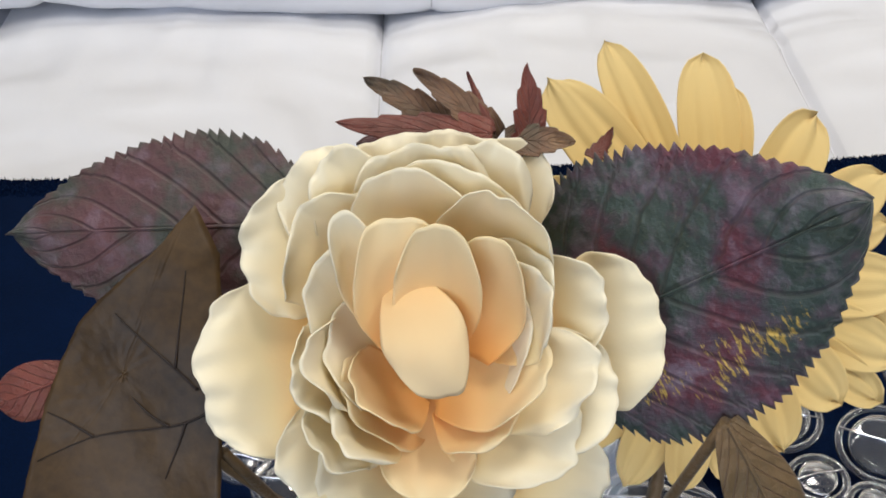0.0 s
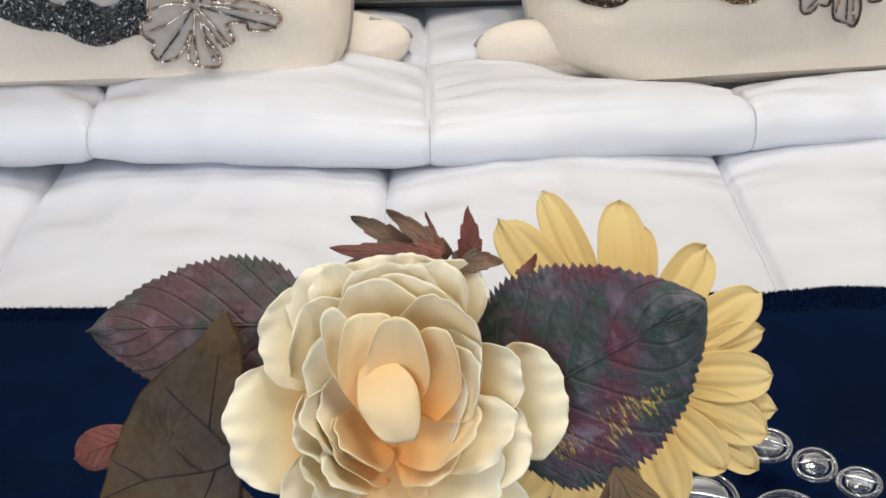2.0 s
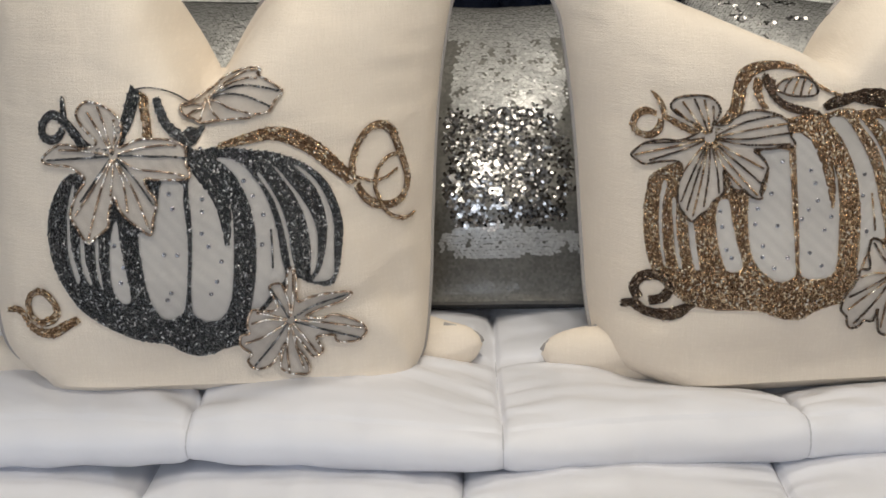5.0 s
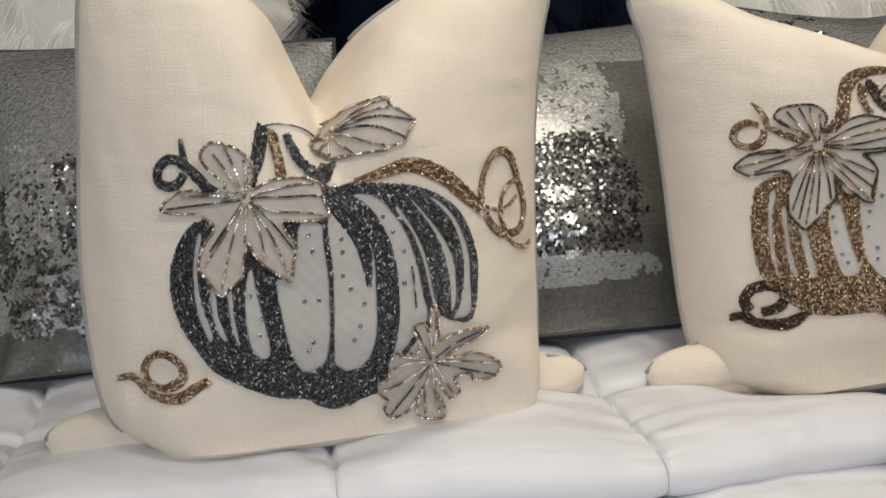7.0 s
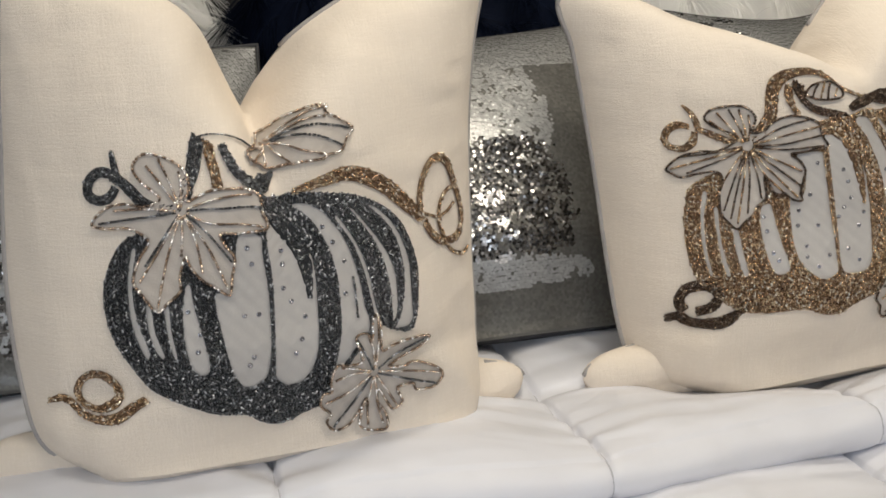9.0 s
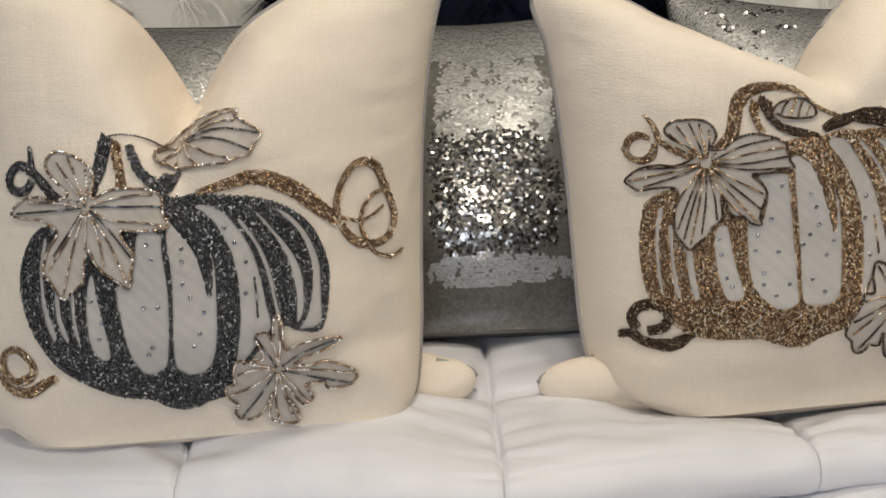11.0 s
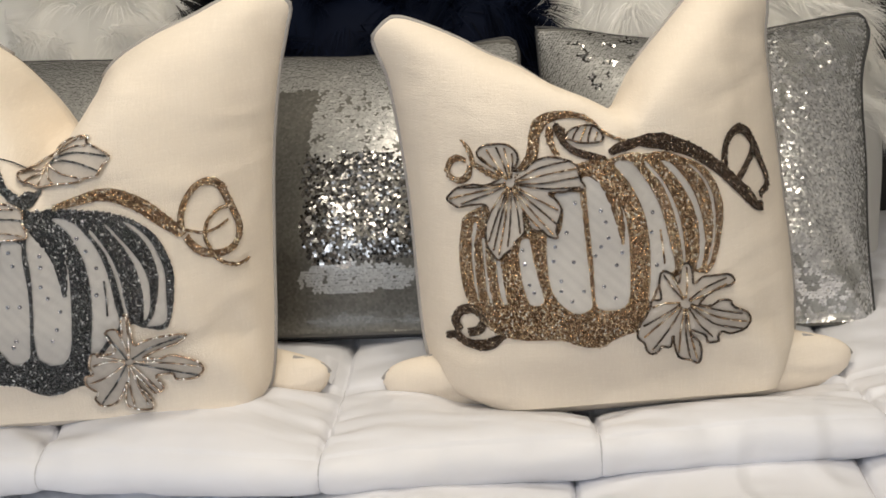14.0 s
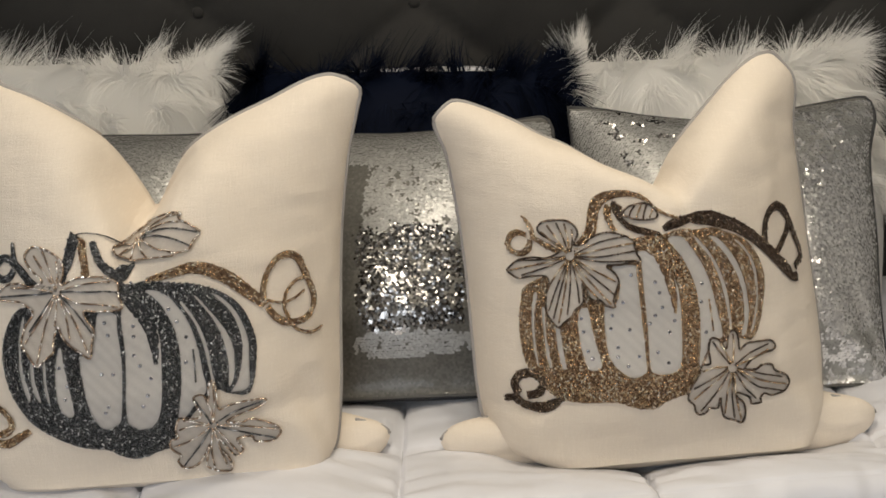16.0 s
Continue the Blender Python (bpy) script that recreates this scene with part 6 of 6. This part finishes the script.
SUN_PETALS = [
    ((49.9, 80.6, -108), 13.5),
    ((71.5, 94.2, -112), 10.5),
    ((106.7, 89.0, -112), 12.3),
    ((117.8, 77.9, -114), 8.8),
    ((144.1, 64.4, -104), 12.5),
    ((166.5, 42.4, -100), 11.9),
    ((166.6, 25.1, -100), 8.5),
    ((163.8, 3.8, -84), 12.3),
    ((165.2, -10.7, -88), 9.5),
    ((160.0, -21.0, -84), 11.5),
    ((154.0, -35.6, -86), 8.7),
    ((139.5, -35.5, -82), 11.9),
    ((117.9, -49.2, -78), 11.7),
    ((82.8, -60.2, -76), 9.3),
    ((65.1, -58.5, -78), 9.3),
    ((101.0, -59.7, -82), 10.2),
    ((50.7, -45.6, -82), 10.2),
    ((43.1, -21.4, -86), 10.3),
    ((41.8, 7.6, -92), 10.5),
    ((43.0, 42.0, -100), 10.7),
]
LEAVES = [
    (LEAF_DARK, "serrated", (37.3, -12.0, -44), (108.0, 24.5, 26), 44.5, 34),
    (LEAF_WINE, "serrated", (-29.6, 28.4, -40), (-120.4, 28.9, -51), 30.3, 26),
    (LEAF_RUST, "plain", (-97.7, -11.9, -40), (-122.5, -20.8, -40), 8.3, 6),
    (STEM, "plain", (83.6, -31.9, -20), (104.2, -73.9, -30), 11.1, 0),
]
MAPLE_LOBES = [
    (LEAF_RUST, (31.9, 43.9, -18), (31.4, 67.9, -15), 5.8),
    (LEAF_RUST, (33.0, 45.0, -20), (34.9, 60.9, -20), 2.8),
    (LEAF_OLIVE, (24.9, 47.3, -16), (43.3, 46.2, -16), 5.9),
    (LEAF_RUST, (21.6, 50.4, -18), (15.6, 67.2, -18), 1.9),
    (LEAF_OLIVE, (23.4, 49.2, -20), (0.9, 67.9, -20), 5.6),
    (LEAF_RUST, (21.4, 49.5, -14), (-20.7, 54.5, -16), 6.9),
    (LEAF_OLIVE, (9.6, 53.1, -22), (-12.9, 66.4, -22), 6.0),
    (LEAF_WINE, (2.5, 54.0, -26), (-15.8, 49.6, -26), 6.0),
    (LEAF_WINE, (9.6, 52.5, -24), (-4.8, 48.2, -24), 4.9),
    (LEAF_RUST, (52.4, 45.0, -40), (59.6, 53.5, -42), 3.3),
]
DRY_LEAF = [(-56.2, -35.1, -27), (-54.4, -3.8, -27), (-55.5, 20.0, -27), (-61.8, 34.2, -27), (-67.2, 28.3, -27), (-72.4, 21.9, -27), (-85.3, 11.3, -27), (-93.2, 4.7, -27), (-97.8, -1.7, -27), (-101.7, -8.9, -27), (-105.6, -20.5, -27), (-109.0, -32.9, -27), (-111.6, -45.5, -27), (-113.7, -54.4, -27), (-87.2, -58.0, -27), (-57.7, -59.3, -27)]
DRY_VEINS = [
    [(-57.2, -22.8, -26), (-65.9, -26.5, -26), (-75.3, -27.9, -26), (-92.4, -29.7, -26), (-107.7, -35.6, -26)],
    [(-62.2, -17.5, -26), (-68.5, -11.0, -26), (-79.1, -1.2, -26), (-84.4, 4.5, -26)],
    [(-68.2, -11.3, -26), (-67.0, -3.2, -26), (-64.6, 15.6, -26)],
    [(-92.4, -29.7, -26), (-97.7, -26.2, -26), (-104.9, -22.3, -26)],
    [(-70.6, -27.5, -26), (-75.9, -24.0, -26), (-80.9, -19.1, -26)],
    [(-65.9, -26.5, -26), (-68.4, -32.9, -26), (-72.6, -42.1, -26)],
]


def arrange(p):
    """From the arrangement's own axes in mm (across, up the face, towards the viewer) to the world."""
    return FACE_AT + (FACE_R * p[0] + FACE_U * p[1] + FACE_N * p[2]) / 1000.0


def blade(base, tip, half, profile, cup=0.0, bow=0.0, roll=0.0, ruffle=0.0, waves=5.0, facing=(0, 0, 1), nu=18, nv=20, seed=0.0, fold=0.0, crease=0.0):
    """A petal or leaf from base to tip in mm: profile(t) gives its half width, cup lifts its sides, bow its middle, roll curls the rim back."""
    b, t, f = Vector(base), Vector(tip), Vector(facing).normalized()
    mid = (b + t) / 2 + f * bow
    verts, uvs, faces = [], [], []
    for j in range(nv + 1):
        v = j / nv
        c = b * (1 - v) ** 2 + mid * 2 * v * (1 - v) + t * v * v
        along = ((mid - b) * (1 - v) + (t - mid) * v)
        along.normalize()
        side = along.cross(f).normalized()
        up = side.cross(along).normalized()
        for i in range(nu + 1):
            s = 2 * i / nu - 1
            w = profile(v, s) * half
            rim = max(abs(s) ** 4 * v, v ** 6)
            wave = ruffle * 2.2 * (ripple(s * 0.35 * waves, v * 1.2, seed, 1.0) + 0.45 * ripple(s * waves, v * 2.5, seed, 1.0, 5.0)) * rim
            w *= 1 + 0.03 * ruffle * ripple(v * 2.2, 0.7 * math.copysign(1, s), seed, 1.0, 9.0) * abs(s) ** 2
            lift = cup * s * s * (0.3 + 0.7 * v) * (1 - 0.45 * v ** 4) - roll * rim + wave + fold * abs(s) - crease * v * (1 - v) * 3 * (math.exp(-((abs(s) - 0.42) / 0.13) ** 2) + 0.8 * math.exp(-(s / 0.1) ** 2))
            p = c + side * (s * w) + up * lift + along * (0.6 * wave * v)
            verts.append(arrange(p))
            uvs.append((i / nu, v))
    n = nu + 1
    for j in range(nv):
        for i in range(nu):
            a = j * n + i
            faces.append((a, a + 1, a + n + 1, a + n))
    return np.array([tuple(v) for v in verts]), faces, np.array(uvs)


def thick(geo, depth=0.00035):
    """Gives a sheet its thickness: a second skin and the rim between."""
    verts, faces, uvs = geo
    n = len(verts)
    normals = np.zeros_like(verts)
    tri = np.array([f[:3] for f in faces])
    fn = np.cross(verts[tri[:, 1]] - verts[tri[:, 0]], verts[tri[:, 2]] - verts[tri[:, 0]])
    for k in range(len(faces[0])):
        np.add.at(normals, np.array([f[k] for f in faces]), fn)
    normals /= np.maximum(1e-12, np.linalg.norm(normals, axis=1))[:, None]
    edges = {}
    for f in faces:
        for a, b in zip(f, f[1:] + f[:1]):
            edges[(a, b)] = 1
    rim = [(b, a, a + n, b + n) for a, b in edges if (b, a) not in edges]
    return np.concatenate([verts, verts - normals * depth]), list(faces) + [tuple(i + n for i in f[::-1]) for f in faces] + rim, np.concatenate([uvs, uvs])


def petal(base, tip, half, cup, bow, roll, ruffle, facing, seed, nu=40, nv=26):
    """A broad cloth petal: round, nicked and softly waved at its rim."""
    b, t, f = Vector(base), Vector(tip), Vector(facing).normalized()
    mid = (b + t) / 2 + f * bow
    verts, uvs, faces = [], [], []
    for j in range(nv + 1):
        v = j / nv
        for i in range(nu + 1):
            s = 2 * i / nu - 1
            arc = s * half
            nick = (0.1 * ripple(arc / 10, seed, 0.0, 1.0) + 0.05 * ripple(arc / 4, seed, 3.0, 1.0)) * min(1.0, 0.35 + 0.35 * ruffle)
            q = v * (1 - 0.3 * abs(s) ** 3.5 + nick)
            c = b * (1 - q) ** 2 + mid * 2 * q * (1 - q) + t * q * q
            along = ((mid - b) * (1 - q) + (t - mid) * q).normalized()
            side = along.cross(f).normalized()
            up = side.cross(along).normalized()
            w = half * (0.5 + 0.5 * math.sin(math.pi / 2 * min(1.0, v / 0.62)) ** 0.9) * (1 + 0.06 * ruffle * ripple(v * 3, math.copysign(1, s), seed, 1.0, 7.0)) * (1 - 0.1 * max(0.0, (v - 0.6) / 0.4) ** 2)
            rim = max(v ** 3.5, abs(s) ** 3.5 * min(1.0, v * 1.4))
            wave = ruffle * (2.2 * ripple(arc / 13, v * 1.5, seed, 1.0) + 2.3 * ripple(arc / 6, v * 3, seed, 1.0, 5.0)) * rim
            lift = cup * s * s * (0.35 + 0.65 * v) - roll * max(v ** 7, abs(s) ** 7 * v) + wave + 0.8 * v * ripple(arc / 20, q * 1.5, seed, 1.0, 2.0)
            verts.append(arrange(c + side * (s * w) + up * lift + along * (0.4 * wave)))
            uvs.append((i / nu, v))
    n = nu + 1
    for j in range(nv):
        for i in range(nu):
            a = j * n + i
            faces.append((a, a + 1, a + n + 1, a + n))
    return np.array([tuple(v) for v in verts]), faces, np.array(uvs)


def pointed_shape(t, s):
    return (0.35 + 0.65 * math.sin(math.pi / 2 * min(1.0, t / 0.6))) * max(0.0, 1 - max(0.0, (t - 0.5) / 0.5) ** 3.2) ** 0.55


def toothed(count, round_base=0.45):
    def shape(t, s):
        peak = round_base / (round_base + 0.8)
        body = max(0.0, t ** round_base * (1 - t) ** 0.8) / (peak ** round_base * (1 - peak) ** 0.8)
        saw = 1 - (t * count) % 1.0
        return body * (1 - (0.06 + 0.05 * math.sin(t * 17.0) ** 2) * saw * abs(s) ** 6)

    return shape


def lobe_shape(t, s):
    saw = 1 - (t * 4.0) % 1.0
    return max(0.0, (0.5 + 0.5 * t ** 0.6) * (1 - t) ** 0.75 * 1.7 * (1 - 0.26 * saw * abs(s) ** 2))


# ---- the flower arrangement on the throw ----
rose = thing("artificial_rose", tuple(arrange((0, 0, -45))), "large cream cloth rose with an apricot heart", "flower", "flower arrangement")
PETAL_CLOTH = {"P": ROSE_PALE, "C": ROSE_CREAM, "H": ROSE_HEART, "B": ROSE_BUD}
for k, (whorl, base, tip, half, cup, roll, ruffle, dye) in enumerate(ROSE_PETALS):
    inward = Vector((-tip[0], -tip[1], 0)).normalized() * {"outer": 0.25, "middle": 0.8, "inner": 1.1, "bud": 0.5}[whorl] + Vector((0, 0, 1))
    if dye == "B":
        inward = Vector((0, 0, 1))
    bow = {"outer": 1.0, "middle": -9.0, "inner": -8.0, "bud": -3.0}[whorl]
    if dye == "B":
        bow = 13.0
    geo = petal(base, tip, half * 1.02, cup * 0.62, bow, roll * 0.5, 0.6 if whorl == "bud" else ruffle * 0.6 + 0.35, tuple(inward), k * 1.37)
    part("petal", thick(geo), PETAL_CLOTH[dye], rose)
heart = []
for k in range(12):
    a = k * 2.399
    r = 3.5 * math.sqrt(k / 12)
    heart.append(tube([arrange((r * math.cos(a) - 2, r * math.sin(a) - 10, -18)), arrange((1.4 * r * math.cos(a) - 2, 1.4 * r * math.sin(a) - 10, -6))], [0.0006, 0.0009], 6))
part("stamens", joined(*heart), SUN_YELLOW, rose)
calyx = grid(lambda u, v: arrange((20 * (1 - v) * math.cos(2 * math.pi * u) - 2, 20 * (1 - v) * math.sin(2 * math.pi * u) - 12, -28 - 16 * v)), 24, 6, close_u=True)
part("calyx", calyx, STEM, rose)


def stalk_to(ob, start, end, radius=0.003, sag=0.02):
    a, b = arrange(start), Vector(end)
    pts = [a.lerp(b, s) + Vector((0, 0.01 * math.sin(math.pi * s), -sag * math.sin(math.pi * s))) for s in np.linspace(0, 1, 14)]
    return part("stalk", tube(pts, radius, 8), STEM, ob)


stalk_to(rose, (-2, -12, -42), (0.03, 0.21, 0.69))

sunflower = thing("artificial_sunflower", tuple(arrange(SUN_HEART)), "mustard yellow cloth sunflower behind the rose", "flower", "flower arrangement")
for k, (tip, half) in enumerate(SUN_PETALS):
    d = Vector(tip) - Vector(SUN_HEART)
    base = Vector(SUN_HEART) + d * 0.22 + Vector((0, 0, -2.0 * (k % 2)))
    geo = blade(base, tip, half * 0.92, pointed_shape, 5.0, 5.0, 0.0, 1.0, 4.0, (0, 0, 1), 24, 22, seed=k * 0.7, fold=-3.0, crease=1.1)
    part("petal", thick(geo), SUN_YELLOW, sunflower)
disc = grid(lambda u, v: arrange((SUN_HEART[0] + 17 * v * math.cos(2 * math.pi * u), SUN_HEART[1] + 17 * v * math.sin(2 * math.pi * u), SUN_HEART[2] + 6 * (1 - v * v) + 0.8 * math.sin(40 * v) * math.sin(26 * math.pi * u))), 48, 14, close_u=True)
part("seed_head", disc, LEAF_BROWN, sunflower, "dark brown seed head")
stalk_to(sunflower, (SUN_HEART[0], SUN_HEART[1], SUN_HEART[2] - 4), (0.06, 0.24, 0.69))

LEAF_LABELS = {"LEAF_DARK": "large serrated burgundy-green leaf with gold foil", "LEAF_WINE": "serrated wine and green cloth leaf", "LEAF_RUST": "small rust-orange cloth leaf", "STEM": "drooping olive-brown bract leaf"}
for material, kind, base, tip, half, teeth in LEAVES:
    name = {LEAF_DARK: "LEAF_DARK", LEAF_WINE: "LEAF_WINE", LEAF_RUST: "LEAF_RUST", STEM: "STEM"}[material]
    ob = thing("artificial_leaf", tuple(arrange(base)), LEAF_LABELS[name], "leaf", "flower arrangement")
    rise = -10.0 if name == "LEAF_DARK" else 5.0
    shape = toothed(teeth) if kind == "serrated" else pointed_shape
    geo = blade(base, tip, half, shape, -6.0 if kind == "serrated" else -2.0, rise, 0.0, 1.6 if kind == "serrated" else 0.6, 4.0, (0, 0, 1), 30, 150 if kind == "serrated" else 24, seed=half)
    part("blade", thick(geo, 0.0003), material, ob)
    b, t = Vector(base), Vector(tip)
    rib = [arrange(b * (1 - s) ** 2 + ((b + t) / 2 + Vector((0, 0, rise))) * 2 * s * (1 - s) + t * s * s + Vector((0, 0, 0.1))) for s in np.linspace(0, 0.92, 16)]
    part("midrib", tube(rib, [0.0008 * (1 - 0.7 * s) for s in np.linspace(0, 1, 16)], 6), material, ob)
    stalk_to(ob, base, (0.03, 0.22, 0.69), 0.0018)

spray = thing("maple_leaf_spray", tuple(arrange((15, 40, -20))), "rust red and olive maple leaves behind the rose", "leaf", "flower arrangement")
for k, (material, base, tip, half) in enumerate(MAPLE_LOBES):
    geo = blade(base, tip, half, lobe_shape, 1.5 * (-1) ** k, 3.0 * (-1) ** k, 0.0, 0.8, 4.0, (0.2 * (-1) ** k, 0.3, 1), 12, 40, seed=k * 2.2)
    part("leaf_lobe", thick(geo, 0.0003), material, spray)
stalk_to(spray, (20, 35, -22), (0.03, 0.23, 0.69), 0.0016)

dry = thing("dry_leaf", tuple(arrange((-60, -30, -18))), "big olive-brown dry leaf with dark veins", "leaf", "flower arrangement")


def dry_blade():
    closed = DRY_LEAF + [DRY_LEAF[0]]
    edge = []
    for a, b in zip(closed, closed[1:]):
        for s in np.linspace(0, 1, 9)[:-1]:
            edge.append([a[k] + (b[k] - a[k]) * s for k in range(3)])
    edge = np.array(edge)
    mid = edge.mean(0)
    verts, uvs, faces, n, rings = [], [], [], len(edge), 16
    for r in range(rings + 1):
        f = 1 - r / rings
        for x, y, z in mid + (edge - mid) * f:
            h = 3.0 * math.sin(x * 0.07 + y * 0.04) + 1.6 * ripple(x, y, 0, 0.06) + 0.25 * ripple(x, y, 0, 0.5)
            verts.append(arrange((x + 0.5 * ripple(x, y, 0, 0.3), y, z + h)))
            uvs.append((0.5 + x / 130, 0.5 + y / 130))
    for r in range(rings):
        for k in range(n):
            a, b = r * n + k, r * n + (k + 1) % n
            faces.append((a, b, b + n, a + n))
    return np.array([tuple(v) for v in verts]), faces, np.array(uvs)


part("blade", thick(dry_blade(), 0.0003), DRY_CLOTH, dry)
for pts in DRY_VEINS:
    line = []
    for x, y, z in curve_through(pts, 14):
        line.append(arrange((x, y, -26.7 + 3.0 * math.sin(x * 0.07 + y * 0.04) + 1.6 * ripple(x, y, 0, 0.06))))
    part("vein", tube(line, [0.00045 * (1 - 0.7 * s) for s in np.linspace(0, 1, 14)], 6), VEIN_DARK, dry)
stalk_to(dry, DRY_LEAF[0], (0.0, 0.22, 0.69), 0.0016)

# ---- the crystal dish the flowers stand in ----
dish = thing("crystal_dish", (0.06, 0.22, 0.675), "shallow dish of clear crystal discs joined by chrome wire", "dish")


def dish_height(x, y):
    r = math.hypot((x - 0.06) / 0.2, (y - 0.22) / 0.17)
    return 0.686 + 0.014 * max(0.0, r - 0.3) ** 1.5


def crystal_disc(radius):
    """A rim, a lens and the wire through it, lying flat at the origin."""
    rim = tube([(radius * math.cos(t), radius * math.sin(t), 0) for t in np.linspace(0, 2 * math.pi, 41)[:-1]], 0.0019, 10, closed=True)

    def lens(u, v):
        a, q = 2 * math.pi * u, 2 * v - 1
        r = (1 - abs(q)) * (radius - 0.0026)
        h = 0.0026 * math.sqrt(max(0.0, 1 - (r / radius) ** 2)) * (1 if q < 0 else -1)
        return r * math.cos(a), r * math.sin(a), h + 0.0006 * (1 if q < 0 else -1)

    wire = tube([(-radius, 0, 0.0034), (-radius * 0.6, 0, 0.0037), (0, 0.0004, 0.0041), (radius * 0.6, 0, 0.0037), (radius, 0, 0.0034)], 0.0005, 6)
    return rim, grid(lens, 36, 16, close_u=True), wire


discs = [(0.14, 0.338, 0.0185), (0.181, 0.319, 0.0185), (0.183, 0.375, 0.0125), (0.205, 0.358, 0.0105), (0.2245, 0.343, 0.0105), (0.149, 0.303, 0.0115), (0.168, 0.289, 0.0095), (0.215, 0.309, 0.0125), (-0.094, 0.315, 0.0105), (-0.075, 0.303, 0.013)]
rng = np.random.RandomState(7)
for _ in range(4000):
    a, q = rng.uniform(0, 2 * math.pi), math.sqrt(rng.uniform(0.02, 1.0))
    x, y = 0.06 + 0.19 * q * math.cos(a), 0.22 + 0.16 * q * math.sin(a)
    size = rng.choice((0.0185, 0.0125, 0.0105))
    if len(discs) < 74 and all(math.hypot(x - p, y - s) > size + w + 0.003 for p, s, w in discs):
        discs.append((x, y, size))
sets = {}
for x, y, size in discs:
    if size not in sets:
        sets[size] = [(nm, mesh_object(nm, np.array(g[0]), g[1], m)) for nm, g, m in zip(("rim", "lens", "wire"), crystal_disc(size), (CRYSTAL, CRYSTAL, CHROME))]
        fresh = True
    else:
        fresh = False
    tilt = Matrix.Translation(Vector((x, y, dish_height(x, y))) - BASE[dish.name]) @ Euler((rng.normal(0.1, 0.06), -0.12 * (x - 0.06) / 0.2 + rng.normal(0, 0.05), 0)).to_matrix().to_4x4() @ Matrix.Rotation(rng.uniform(-0.7, 0.3), 4, "Z")
    holder = None
    for nm, source in sets[size]:
        ob = source if fresh else new(nm, source.data)
        if holder is None:
            ob.parent, ob.matrix_local = dish, tilt
            ob.name = "crystal_disc"
            holder = ob
        else:
            ob.parent = holder
part("base_ring", tube([(0.06 + 0.13 * math.cos(t), 0.22 + 0.11 * math.sin(t), 0.6775) for t in np.linspace(0, 2 * math.pi, 49)[:-1]], 0.003, 8, closed=True), CHROME, dish)
part("glass_cup", grid(lambda u, v: Vector((0.045 + (0.02 + 0.028 * v) * math.cos(2 * math.pi * u), 0.24 + (0.02 + 0.028 * v) * math.sin(2 * math.pi * u), 0.69 + 0.045 * v)), 40, 10, close_u=True), CRYSTAL, dish, "clear glass cup holding the stalks")
